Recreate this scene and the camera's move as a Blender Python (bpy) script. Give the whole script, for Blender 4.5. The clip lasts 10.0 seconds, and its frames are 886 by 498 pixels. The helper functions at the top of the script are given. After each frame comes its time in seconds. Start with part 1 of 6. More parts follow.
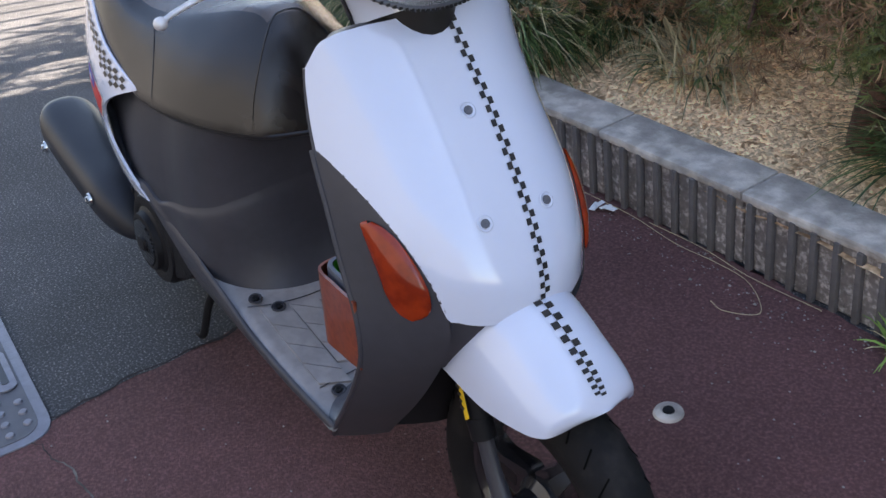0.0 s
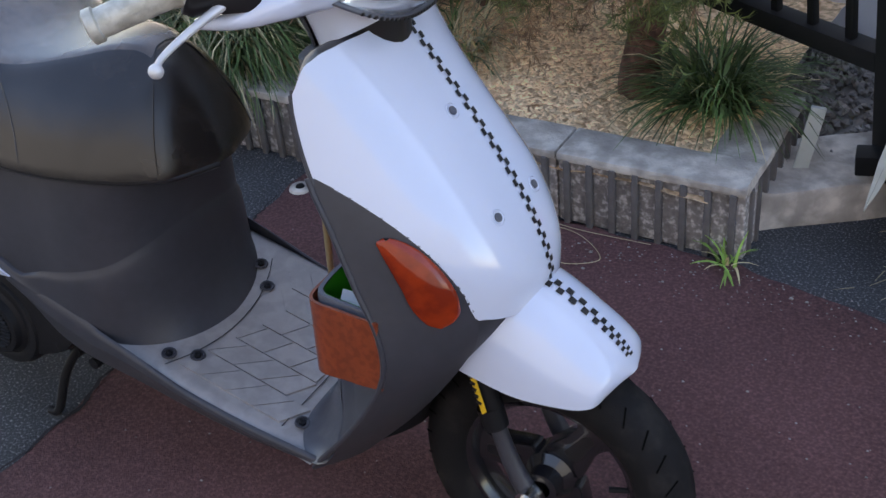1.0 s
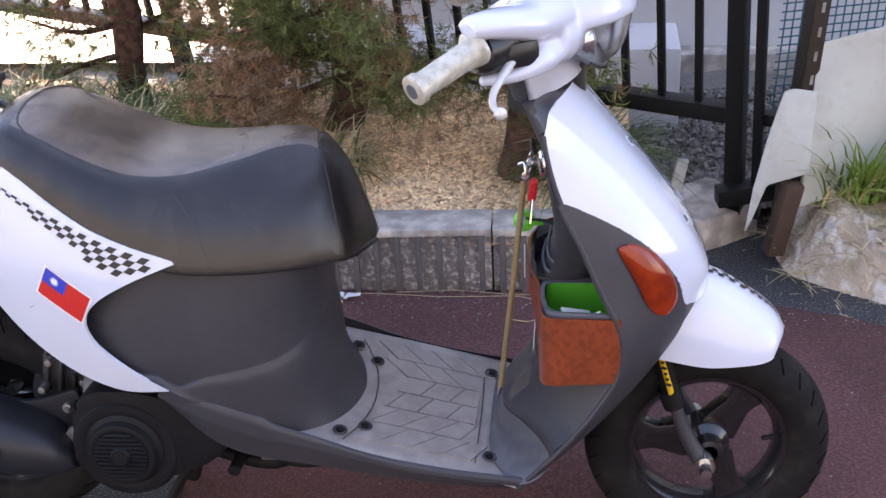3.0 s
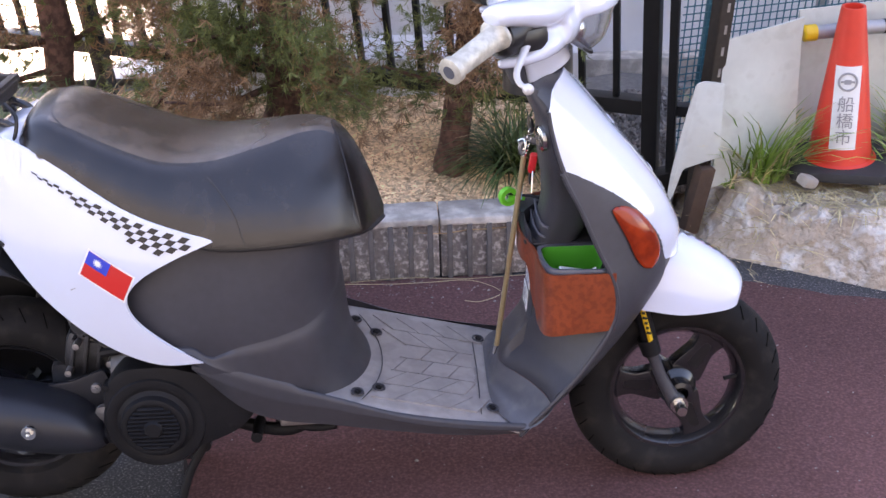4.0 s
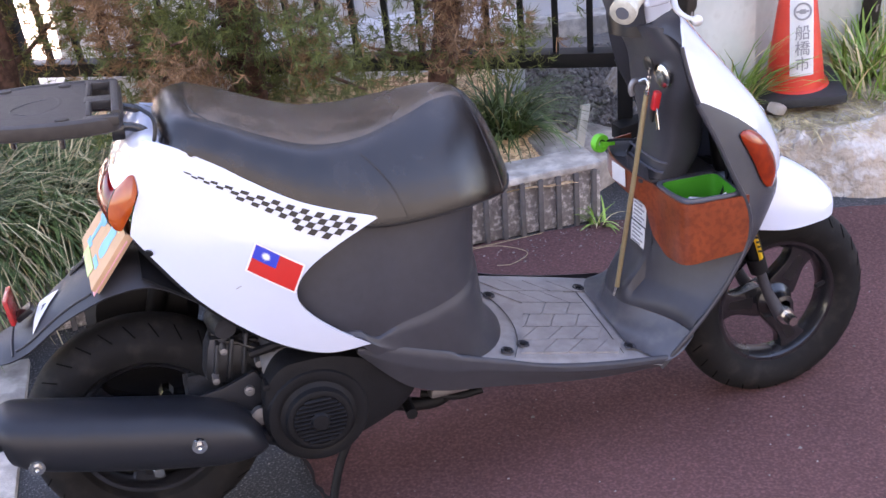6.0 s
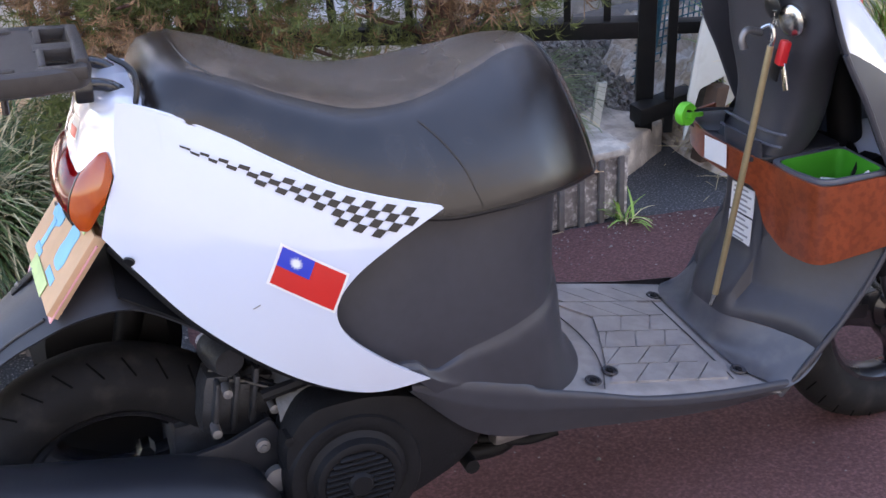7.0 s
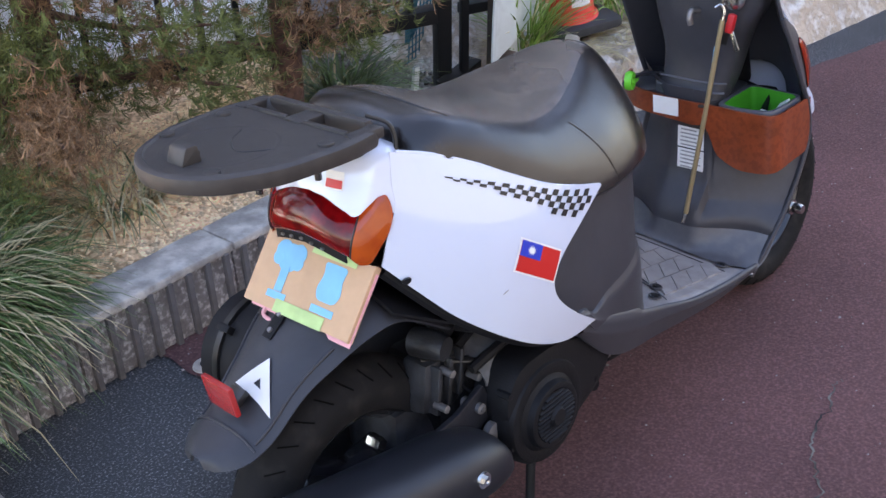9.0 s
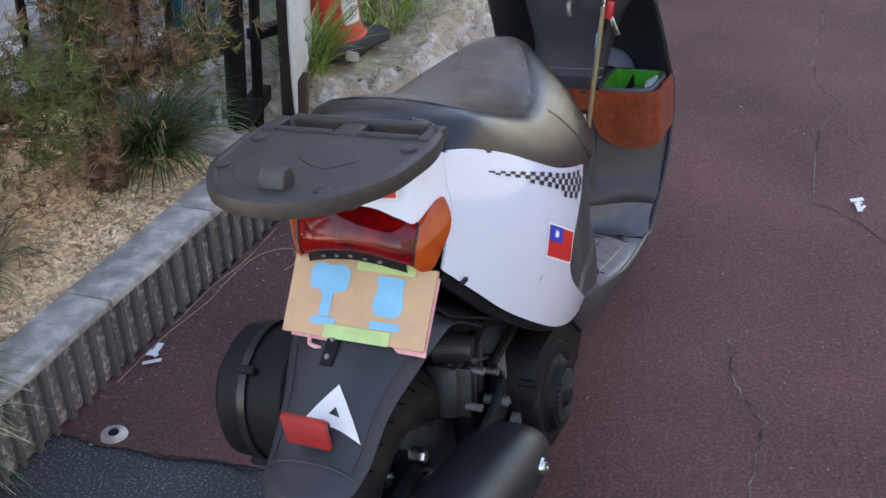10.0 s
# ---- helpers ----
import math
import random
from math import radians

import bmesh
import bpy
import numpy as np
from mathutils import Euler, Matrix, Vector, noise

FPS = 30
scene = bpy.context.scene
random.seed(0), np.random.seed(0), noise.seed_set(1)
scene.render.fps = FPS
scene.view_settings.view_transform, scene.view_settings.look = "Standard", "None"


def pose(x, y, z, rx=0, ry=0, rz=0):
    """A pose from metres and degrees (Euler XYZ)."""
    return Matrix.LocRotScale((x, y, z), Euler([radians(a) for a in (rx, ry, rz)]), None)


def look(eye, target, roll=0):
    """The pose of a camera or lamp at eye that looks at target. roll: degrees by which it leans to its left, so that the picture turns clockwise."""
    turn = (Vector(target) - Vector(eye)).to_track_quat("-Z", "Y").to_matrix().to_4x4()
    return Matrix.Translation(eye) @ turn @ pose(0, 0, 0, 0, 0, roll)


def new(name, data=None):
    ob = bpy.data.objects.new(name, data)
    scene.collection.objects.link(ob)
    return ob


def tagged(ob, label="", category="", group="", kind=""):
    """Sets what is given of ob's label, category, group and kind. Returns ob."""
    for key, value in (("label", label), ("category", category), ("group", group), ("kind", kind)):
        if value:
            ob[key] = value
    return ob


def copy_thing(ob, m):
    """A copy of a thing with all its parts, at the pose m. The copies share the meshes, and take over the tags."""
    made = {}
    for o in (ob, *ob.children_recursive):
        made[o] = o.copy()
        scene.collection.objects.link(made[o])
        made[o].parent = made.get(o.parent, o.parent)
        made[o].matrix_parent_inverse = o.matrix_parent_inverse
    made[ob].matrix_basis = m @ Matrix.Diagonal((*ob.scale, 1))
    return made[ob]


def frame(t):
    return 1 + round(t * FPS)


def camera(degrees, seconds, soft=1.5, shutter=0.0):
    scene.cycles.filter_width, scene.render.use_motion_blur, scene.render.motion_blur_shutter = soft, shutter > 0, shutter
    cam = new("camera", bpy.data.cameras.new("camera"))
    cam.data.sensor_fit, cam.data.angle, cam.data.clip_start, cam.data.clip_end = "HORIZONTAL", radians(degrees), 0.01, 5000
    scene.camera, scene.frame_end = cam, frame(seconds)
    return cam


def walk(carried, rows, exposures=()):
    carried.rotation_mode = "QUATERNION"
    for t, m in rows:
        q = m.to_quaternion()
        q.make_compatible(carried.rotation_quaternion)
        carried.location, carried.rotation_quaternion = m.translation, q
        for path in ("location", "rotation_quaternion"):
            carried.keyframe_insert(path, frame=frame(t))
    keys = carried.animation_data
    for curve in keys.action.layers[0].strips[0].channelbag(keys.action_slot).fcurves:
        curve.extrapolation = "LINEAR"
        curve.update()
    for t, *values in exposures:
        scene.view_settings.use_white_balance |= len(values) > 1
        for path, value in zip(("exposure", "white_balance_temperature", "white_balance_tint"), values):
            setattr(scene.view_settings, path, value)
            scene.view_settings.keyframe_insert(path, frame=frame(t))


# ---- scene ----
cam = camera(41.5, 10.0)
PATH = [
    (0, (1.365, -0.646, 1.290), (-0.102, 0.212, 0.237), -7.1),
    (0.5, (1.192, -0.772, 1.305), (-0.046, 0.255, 0.116), -6.7),
    (1, (0.996, -0.989, 1.353), (0.043, 0.353, 0.215), -5.8),
    (1.5, (0.790, -1.124, 1.372), (0.058, 0.410, 0.319), -2.6),
    (2, (0.529, -1.247, 1.369), (-0.038, 0.369, 0.337), 0.9),
    (2.2, (0.454, -1.314, 1.372), (-0.043, 0.335, 0.356), 2.0),
    (3.3, (0.194, -1.614, 1.354), (0.021, 0.156, 0.440), -3.6),
    (3.5, (0.149, -1.629, 1.365), (0.029, 0.141, 0.442), -2.6),
    (4, (0.000, -1.795, 1.378), (0.022, -0.006, 0.484), -1.5),
    (4.5, (-0.102, -1.874, 1.384), (-0.012, -0.079, 0.507), 1.6),
    (5, (-0.266, -1.823, 1.352), (-0.080, -0.041, 0.462), -1.3),
    (5.5, (-0.483, -1.816, 1.375), (-0.191, -0.058, 0.467), -1.5),
    (5.7, (-0.567, -1.841, 1.380), (-0.224, -0.090, 0.476), -3.1),
    (6.8, (-0.633, -1.314, 1.161), (-0.176, 0.399, 0.236), -4.9),
    (7, (-0.702, -1.293, 1.141), (-0.158, 0.403, 0.233), -3.4),
    (7.5, (-1.046, -1.627, 1.398), (-0.325, -0.010, 0.467), -2.2),
    (8, (-1.254, -1.530, 1.398), (-0.390, 0.005, 0.451), -6.5),
    (8.5, (-1.408, -1.335, 1.378), (-0.396, 0.096, 0.415), -5.0),
    (9, (-1.540, -1.079, 1.367), (-0.341, 0.167, 0.362), -4.0),
    (9.5, (-1.726, -0.840, 1.365), (-0.285, 0.104, 0.348), -5.1),
    (10, (-1.864, -0.631, 1.355), (-0.285, 0.096, 0.367), -2.7),
]
EXPOSURES = [(0, 3.54, 7200, 18), (0.5, 3.94, 7650, 18), (1, 3.54, 7150, 18), (1.5, 3.54, 7250, 19), (2.2, 3.84, 7850, 21), (3.3, 4.18, 7600, 29), (4.5, 4.35, 7550, 30), (5.7, 4.48, 7430, 31), (7, 4.16, 7180, 24), (8.5, 4.16, 7100, 23), (9.5, 3.91, 7400, 20), (10, 3.79, 7500, 19)]
walk(cam, [(t, look(eye, target, roll)) for t, eye, target, roll in PATH], EXPOSURES)

# ---- light: open shade under a clear sky, the sun behind the house ----
SUN_ELEVATION, SUN_AZIMUTH = radians(28), radians(20)
world = bpy.data.worlds.new("sky")
scene.world = world
world.use_nodes = True
wn = world.node_tree
sky = wn.nodes.new("ShaderNodeTexSky")
sky.sky_type, sky.sun_disc = "NISHITA", False
sky.sun_elevation, sky.sun_rotation = SUN_ELEVATION, SUN_AZIMUTH
wn.nodes["Background"].inputs[1].default_value = 0.06
wn.links.new(sky.outputs[0], wn.nodes["Background"].inputs[0])
sun_data = bpy.data.lights.new("sun", "SUN")
sun_data.energy, sun_data.angle, sun_data.color = 5.0, radians(0.5), (1.0, 0.93, 0.82)
sun = new("sun", sun_data)
towards = Vector((math.sin(SUN_AZIMUTH) * math.cos(SUN_ELEVATION), math.cos(SUN_AZIMUTH) * math.cos(SUN_ELEVATION), math.sin(SUN_ELEVATION)))
sun.matrix_world = look(tuple(towards * 20), (0, 0, 0))

# ---- materials ----
def material(name, color, rough=0.5, metal=0.0, var=0.12, scale=40.0, bump=0.0, bump_scale=200.0, coat=0.0, second=None,
             spots=0.5, spec=0.5, island=0.0, rand=0.0, coarse=4.0, trans=0.0, depth=0.004):
    """Principled surface with colour variation at two scales, an optional second colour in patches, and fine relief."""
    m = bpy.data.materials.new(name)
    m.use_nodes = True
    n, l = m.node_tree.nodes, m.node_tree.links
    b = n["Principled BSDF"]
    b.inputs["Roughness"].default_value, b.inputs["Metallic"].default_value = rough, metal
    b.inputs["Coat Weight"].default_value, b.inputs["Coat Roughness"].default_value = coat, 0.04
    b.inputs["Specular IOR Level"].default_value = spec
    b.inputs["Transmission Weight"].default_value = trans
    co = n.new("ShaderNodeTexCoord")
    fine, wide = n.new("ShaderNodeTexNoise"), n.new("ShaderNodeTexNoise")
    for t, s, d in ((fine, scale, 6), (wide, coarse, 3)):
        t.inputs["Scale"].default_value, t.inputs["Detail"].default_value = s, d
        l.new(co.outputs["Object"], t.inputs["Vector"])
    base = n.new("ShaderNodeMix")
    base.data_type = "RGBA"
    base.inputs[6].default_value = (*color, 1)
    base.inputs[7].default_value = (*(second or color), 1)
    ramp = n.new("ShaderNodeMapRange")
    ramp.inputs[1].default_value, ramp.inputs[2].default_value = spots - 0.08, spots + 0.08
    l.new(fine.outputs[0], ramp.inputs[0])
    l.new(ramp.outputs[0], base.inputs[0])
    add = n.new("ShaderNodeMath")
    l.new(fine.outputs[0], add.inputs[0])
    l.new(wide.outputs[0], add.inputs[1])
    shade = n.new("ShaderNodeMapRange")
    shade.inputs[1].default_value, shade.inputs[2].default_value = 0.6, 1.4
    shade.inputs[3].default_value, shade.inputs[4].default_value = 1 - var, 1 + var
    l.new(add.outputs[0], shade.inputs[0])
    value = shade.outputs[0]
    for weight, node, socket in ((island, "ShaderNodeNewGeometry", "Random Per Island"), (rand, "ShaderNodeObjectInfo", "Random")):
        if weight:
            g, r, x = n.new(node), n.new("ShaderNodeMapRange"), n.new("ShaderNodeMath")
            r.inputs[3].default_value, r.inputs[4].default_value = 1 - weight, 1 + weight
            x.operation = "MULTIPLY"
            l.new(g.outputs[socket], r.inputs[0])
            l.new(r.outputs[0], x.inputs[0])
            l.new(value, x.inputs[1])
            value = x.outputs[0]
    mul = n.new("ShaderNodeVectorMath")
    mul.operation = "SCALE"
    l.new(base.outputs[2], mul.inputs[0])
    l.new(value, mul.inputs[3])
    l.new(mul.outputs[0], b.inputs["Base Color"])
    rr = n.new("ShaderNodeMapRange")
    rr.inputs[3].default_value, rr.inputs[4].default_value = max(0.02, rough - 0.06), min(1, rough + 0.06)
    l.new(wide.outputs[0], rr.inputs[0])
    l.new(rr.outputs[0], b.inputs["Roughness"])
    if bump:
        bt, bp = n.new("ShaderNodeTexNoise"), n.new("ShaderNodeBump")
        bt.inputs["Scale"].default_value, bt.inputs["Detail"].default_value = bump_scale, 4
        l.new(co.outputs["Object"], bt.inputs["Vector"])
        bp.inputs["Strength"].default_value, bp.inputs["Distance"].default_value = min(1, bump), depth
        l.new(bt.outputs[0], bp.inputs["Height"])
        l.new(bp.outputs[0], b.inputs["Normal"])
    return m


WHITE = material("white_paint", (0.615, 0.66, 0.775), 0.10, var=0.03, coat=1.0, scale=12)
GREY = material("grey_plastic", (0.044, 0.044, 0.052), 0.40, var=0.14, scale=60, bump=0.08, bump_scale=900, coarse=9, spec=0.4)
DUSTYGREY = material("dusty_grey_plastic", (0.075, 0.076, 0.088), 0.36, var=0.2, scale=34, bump=0.08, bump_scale=800, coarse=8, spec=0.6, second=(0.094, 0.093, 0.098), spots=0.56)
DARK = material("dark_grey_plastic", (0.032, 0.033, 0.039), 0.45, var=0.12, scale=60, bump=0.08, bump_scale=900, spec=0.4)
FLOORM = material("scuffed_floor_plastic", (0.33, 0.305, 0.297), 0.38, var=0.24, scale=30, bump=0.12, bump_scale=700, second=(0.24, 0.222, 0.216), coarse=11, spec=0.75)
BLACK = material("black_paint", (0.012, 0.012, 0.014), 0.25, var=0.2, scale=50, coat=0.6)
MATTE = material("matte_black", (0.011, 0.011, 0.0125), 0.55, var=0.25, scale=30, bump=0.1, bump_scale=600, spec=0.18)
MUFF = material("heatproof_black", (0.013, 0.014, 0.018), 0.42, var=0.2, scale=25, bump=0.08, bump_scale=900, spec=0.42)
RUBBER = material("tyre_rubber", (0.0135, 0.013, 0.0135), 0.72, var=0.25, scale=25, bump=0.15, bump_scale=500, second=(0.023, 0.021, 0.02), spots=0.6, spec=0.12)
# near-black that paints the shade inside the tread grooves
GROOVE = material("groove_shade_black", (0.004, 0.004, 0.004), 0.9, var=0.1, spec=0.05)
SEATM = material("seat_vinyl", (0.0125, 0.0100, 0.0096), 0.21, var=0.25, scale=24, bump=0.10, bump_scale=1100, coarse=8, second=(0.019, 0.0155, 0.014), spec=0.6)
# seat top: dust, plus the warm sheen of reflected light lifted into the base colour
SEATTOP = material("dusty_sheen_seat_top", (0.058, 0.041, 0.030), 0.26, var=0.3, scale=22, bump=0.12, bump_scale=1100, coarse=6, second=(0.082, 0.058, 0.042), spec=0.9)
METAL = material("cast_aluminium", (0.26, 0.25, 0.25), 0.5, 0.8, var=0.3, scale=25, bump=0.2, bump_scale=300)
CASEM = material("dirty_engine_case", (0.013, 0.013, 0.0145), 0.55, 0.3, var=0.35, scale=22, bump=0.2, bump_scale=300, spec=0.2)
ENGINEM = material("dull_cast_engine", (0.062, 0.065, 0.073), 0.45, 0.5, var=0.45, scale=20, bump=0.25, bump_scale=250, second=(0.03, 0.03, 0.032))
DUCTM = material("pale_duct_plastic", (0.15, 0.15, 0.155), 0.5, var=0.35, scale=30, bump=0.15, bump_scale=300, second=(0.09, 0.09, 0.09), coarse=12)
CHROME = material("bright_steel", (0.62, 0.61, 0.58), 0.22, 1.0, var=0.08)
GRIPM = material("aged_grip", (0.44, 0.42, 0.35), 0.35, 0.2, var=0.2, scale=60, bump=0.25, bump_scale=260, second=(0.54, 0.52, 0.45))
LEVERM = material("silver_lever", (0.62, 0.61, 0.60), 0.35, 0.3, var=0.1)
AMBER = material("amber_lens", (0.34, 0.034, 0.006), 0.06, var=0.2, scale=24, second=(0.20, 0.018, 0.004), spots=0.5, coarse=12)
ORANGE = material("orange_lens", (0.46, 0.075, 0.008), 0.08, var=0.2, scale=16, second=(0.32, 0.040, 0.005), spots=0.5, coarse=8)
RED = material("red_lens", (0.22, 0.003, 0.004), 0.07, var=0.3, scale=26, second=(0.085, 0.001, 0.002), spots=0.5, spec=0.35)
REFLECT = material("red_reflector", (0.42, 0.02, 0.02), 0.25, var=0.15, scale=300, bump=0.4, bump_scale=900, coat=0.6)
BURL = material("burl_wood_film", (0.26, 0.054, 0.017), 0.3, var=0.35, scale=105, coat=0.5, second=(0.165, 0.030, 0.010), spots=0.52, coarse=22)
GREEN = material("green_liner", (0.035, 0.33, 0.02), 0.5, var=0.1, scale=25)
LIME = material("lime_plastic", (0.12, 0.62, 0.04), 0.4, var=0.08)
GUNMETAL = material("grey_rim_plastic", (0.10, 0.105, 0.125), 0.35, var=0.1)
PAPER = material("white_paper", (0.78, 0.78, 0.77), 0.6, var=0.05, scale=60)
INK = material("grey_ink", (0.30, 0.30, 0.31), 0.6, var=0.1)
DECAL = material("black_decal", (0.012, 0.012, 0.013), 0.3, var=0.1)
FLAGRED = material("flag_red", (0.62, 0.028, 0.022), 0.3, var=0.06)
FLAGBLUE = material("flag_blue", (0.025, 0.05, 0.46), 0.3, var=0.06)
YELLOW = material("yellow_sticker", (0.75, 0.46, 0.02), 0.35, var=0.08)
CARD = material("corrugated_card", (0.58, 0.37, 0.22), 0.8, var=0.1, scale=50, bump=0.1, bump_scale=150)
CARDBLUE = material("light_blue_print", (0.19, 0.50, 0.72), 0.7, var=0.1, scale=60)
CARDGREEN = material("green_tape", (0.44, 0.60, 0.24), 0.5, var=0.25, scale=40)
PINK = material("pale_pink_plate", (0.75, 0.36, 0.38), 0.5, var=0.06)
CORD = material("brass_coloured_rod", (0.33, 0.255, 0.14), 0.4, 0.35, var=0.15, scale=120)
KEYRED = material("red_plastic", (0.55, 0.02, 0.025), 0.35, var=0.08)
RACKM = material("rack_plastic", (0.034, 0.028, 0.025), 0.5, var=0.1, scale=60, bump=0.16, bump_scale=700, coarse=5, second=(0.040, 0.033, 0.029))
CLEAR = material("headlight_glass", (0.97, 0.98, 0.98), 0.02, var=0.0, trans=1.0)
REFLECTOR = material("headlight_reflector", (0.75, 0.75, 0.76), 0.18, 1.0, var=0.1)
ASPHALT = material("grey_asphalt", (0.044, 0.045, 0.048), 0.85, var=0.65, scale=210, bump=0.7, bump_scale=300, second=(0.17, 0.17, 0.165), spots=0.62, coarse=3.5)
REDROAD = material("worn_red_asphalt", (0.112, 0.051, 0.048), 0.85, var=0.58, scale=170, bump=0.6, bump_scale=300, second=(0.134, 0.061, 0.057), spots=0.58, coarse=1.7, spec=0.3)
PALECON = material("pale_concrete", (0.50, 0.48, 0.45), 0.85, var=0.15, scale=8, coarse=1.5, bump=0.3, bump_scale=60)
CONCRETE = material("grey_concrete", (0.41, 0.362, 0.315), 0.85, var=0.5, scale=18, bump=0.6, bump_scale=120, second=(0.53, 0.48, 0.42), spots=0.54, coarse=7)
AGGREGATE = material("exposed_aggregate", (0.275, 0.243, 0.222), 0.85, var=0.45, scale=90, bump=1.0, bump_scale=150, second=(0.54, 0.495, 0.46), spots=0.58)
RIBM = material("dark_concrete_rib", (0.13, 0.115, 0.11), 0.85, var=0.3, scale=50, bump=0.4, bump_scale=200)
SOIL = material("planter_soil", (0.52, 0.32, 0.17), 0.95, var=0.45, scale=60, bump=1.0, bump_scale=140, second=(0.76, 0.53, 0.32), spots=0.5, coarse=3)
CHIP = material("wood_chips", (0.93, 0.66, 0.39), 0.9, var=0.2, scale=60, island=0.4)
BARK = material("reddish_bark", (0.085, 0.042, 0.029), 0.95, var=0.4, scale=50, bump=1.0, bump_scale=90, second=(0.14, 0.072, 0.05), coarse=9)
NEEDLE = material("conifer_sprays", (0.13, 0.15, 0.040), 0.65, var=0.3, scale=15, island=0.55)
DRY = material("dry_brown_sprays", (0.29, 0.165, 0.085), 0.75, var=0.3, scale=15, island=0.55)
GRASS = material("dark_grass_blades", (0.085, 0.135, 0.040), 0.45, var=0.25, scale=10, island=0.6)
STRAW = material("pale_dry_blades", (0.56, 0.46, 0.26), 0.75, var=0.25, scale=10, island=0.4)
FRESH = material("fresh_grass_blades", (0.21, 0.34, 0.065), 0.55, var=0.2, scale=10, island=0.4)
IRON = material("black_iron", (0.012, 0.012, 0.012), 0.42, var=0.25, scale=40, spec=0.3)
RUST = material("rusty_angle_iron", (0.035, 0.027, 0.021), 0.6, 0.3, var=0.4, scale=50)
BOARD = material("weathered_pale_board", (0.52, 0.54, 0.50), 0.6, var=0.12, scale=20, coarse=6, second=(0.44, 0.45, 0.41), spots=0.6)
CONER = material("cone_red", (0.72, 0.045, 0.022), 0.42, var=0.12, scale=20)
CONEB = material("cone_rubber", (0.03, 0.03, 0.032), 0.7, var=0.25, scale=40)
RUBBLE = material("plaster_covered_rubble", (0.84, 0.79, 0.725), 0.9, var=0.35, scale=22, bump=1.0, bump_scale=35, second=(0.48, 0.39, 0.30), spots=0.42, coarse=5, depth=0.03)
GRAVEL = material("grey_gravel", (0.23, 0.205, 0.185), 0.9, var=0.3, scale=60, bump=0.8, bump_scale=120, island=0.35)
HOUSE = material("pale_house_wall", (0.72, 0.71, 0.715), 0.8, var=0.1, scale=8, coarse=1.2, bump=0.2, bump_scale=60)
MESHM = material("blue_green_netting", (0.02, 0.13, 0.17), 0.5, var=0.15)
POLEM = material("grey_pole", (0.34, 0.35, 0.37), 0.4, 0.3, var=0.12)
IRONCOVER = material("cast_iron_cover", (0.20, 0.20, 0.225), 0.5, 0.35, var=0.2, scale=60, bump=0.2, bump_scale=200)
WOODM = material("weathered_timber", (0.075, 0.045, 0.03), 0.85, var=0.3, scale=25, bump=0.4, bump_scale=80)

# near-black surface for the added wall that limits light from the street side
SKYBLOCKM = material("dark_sky_blocker", (0.05, 0.055, 0.06), 0.9, var=0.2, scale=3, coarse=0.5)

# ---- shape helpers ----
def part(name, bm, mat, parent=None, label="", sharp=38, recalc=True):
    """Links a bmesh as one mesh object, under parent where one is given."""
    if recalc:
        bmesh.ops.recalc_face_normals(bm, faces=bm.faces)
    me = bpy.data.meshes.new(name)
    bm.to_mesh(me)
    bm.free()
    me.materials.append(mat)
    me.shade_smooth()
    me.set_sharp_from_angle(angle=radians(sharp))
    ob = new(name, me)
    if parent is not None:
        ob.parent = parent
    return tagged(ob, label)


def thing(name, m, label, category, group="", kind=""):
    ob = new(name)
    ob.empty_display_size = 0.05
    ob.matrix_world = m
    return tagged(ob, label, category, group, kind)


def spline(points):
    """A smooth curve through points, as a function of 0..1."""
    p = np.array(points, float)
    n = len(p) - 1
    ext = np.vstack((2 * p[0] - p[1], p, 2 * p[-1] - p[-2]))

    def at(s):
        s = min(max(s, 0.0), 1.0) * n
        i = min(int(s), n - 1)
        f = s - i
        a, b, c, d = ext[i:i + 4]
        return 0.5 * (2 * b + (c - a) * f + (2 * a - 5 * b + 4 * c - d) * f * f + (3 * b - a - 3 * c + d) * f ** 3)
    return at


def table(xs, ys):
    """A smooth function of one number through the given values (xs rising)."""
    slopes = np.gradient(np.array(ys, float), np.array(xs, float))

    def at(x):
        if x <= xs[0]:
            return ys[0]
        if x >= xs[-1]:
            return ys[-1]
        i = int(np.searchsorted(xs, x)) - 1
        h = xs[i + 1] - xs[i]
        f = (x - xs[i]) / h
        return ((2 * f ** 3 - 3 * f * f + 1) * ys[i] + (f ** 3 - 2 * f * f + f) * h * slopes[i]
                + (3 * f * f - 2 * f ** 3) * ys[i + 1] + (f ** 3 - f * f) * h * slopes[i + 1])
    return at


def grid(fn, nu, nv, wrap_u=False, wrap_v=False, caps=False, bm=None):
    """A sheet of quads over fn(u, v), u and v from 0 to 1."""
    bm = bm or bmesh.new()
    rows = []
    for i in range(nu if wrap_u else nu + 1):
        rows.append([bm.verts.new(fn(i / nu, j / nv)) for j in range(nv if wrap_v else nv + 1)])
    for i in range(nu):
        a, b = rows[i], rows[(i + 1) % len(rows)]
        for j in range(nv):
            k = (j + 1) % len(a)
            bm.faces.new((a[j], b[j], b[k], a[k]))
    if caps:
        bm.faces.new(rows[0][::-1])
        bm.faces.new(rows[-1])
    return bm


def thick(bm, d):
    bmesh.ops.recalc_face_normals(bm, faces=bm.faces)
    bmesh.ops.solidify(bm, geom=list(bm.faces), thickness=d)
    return bm


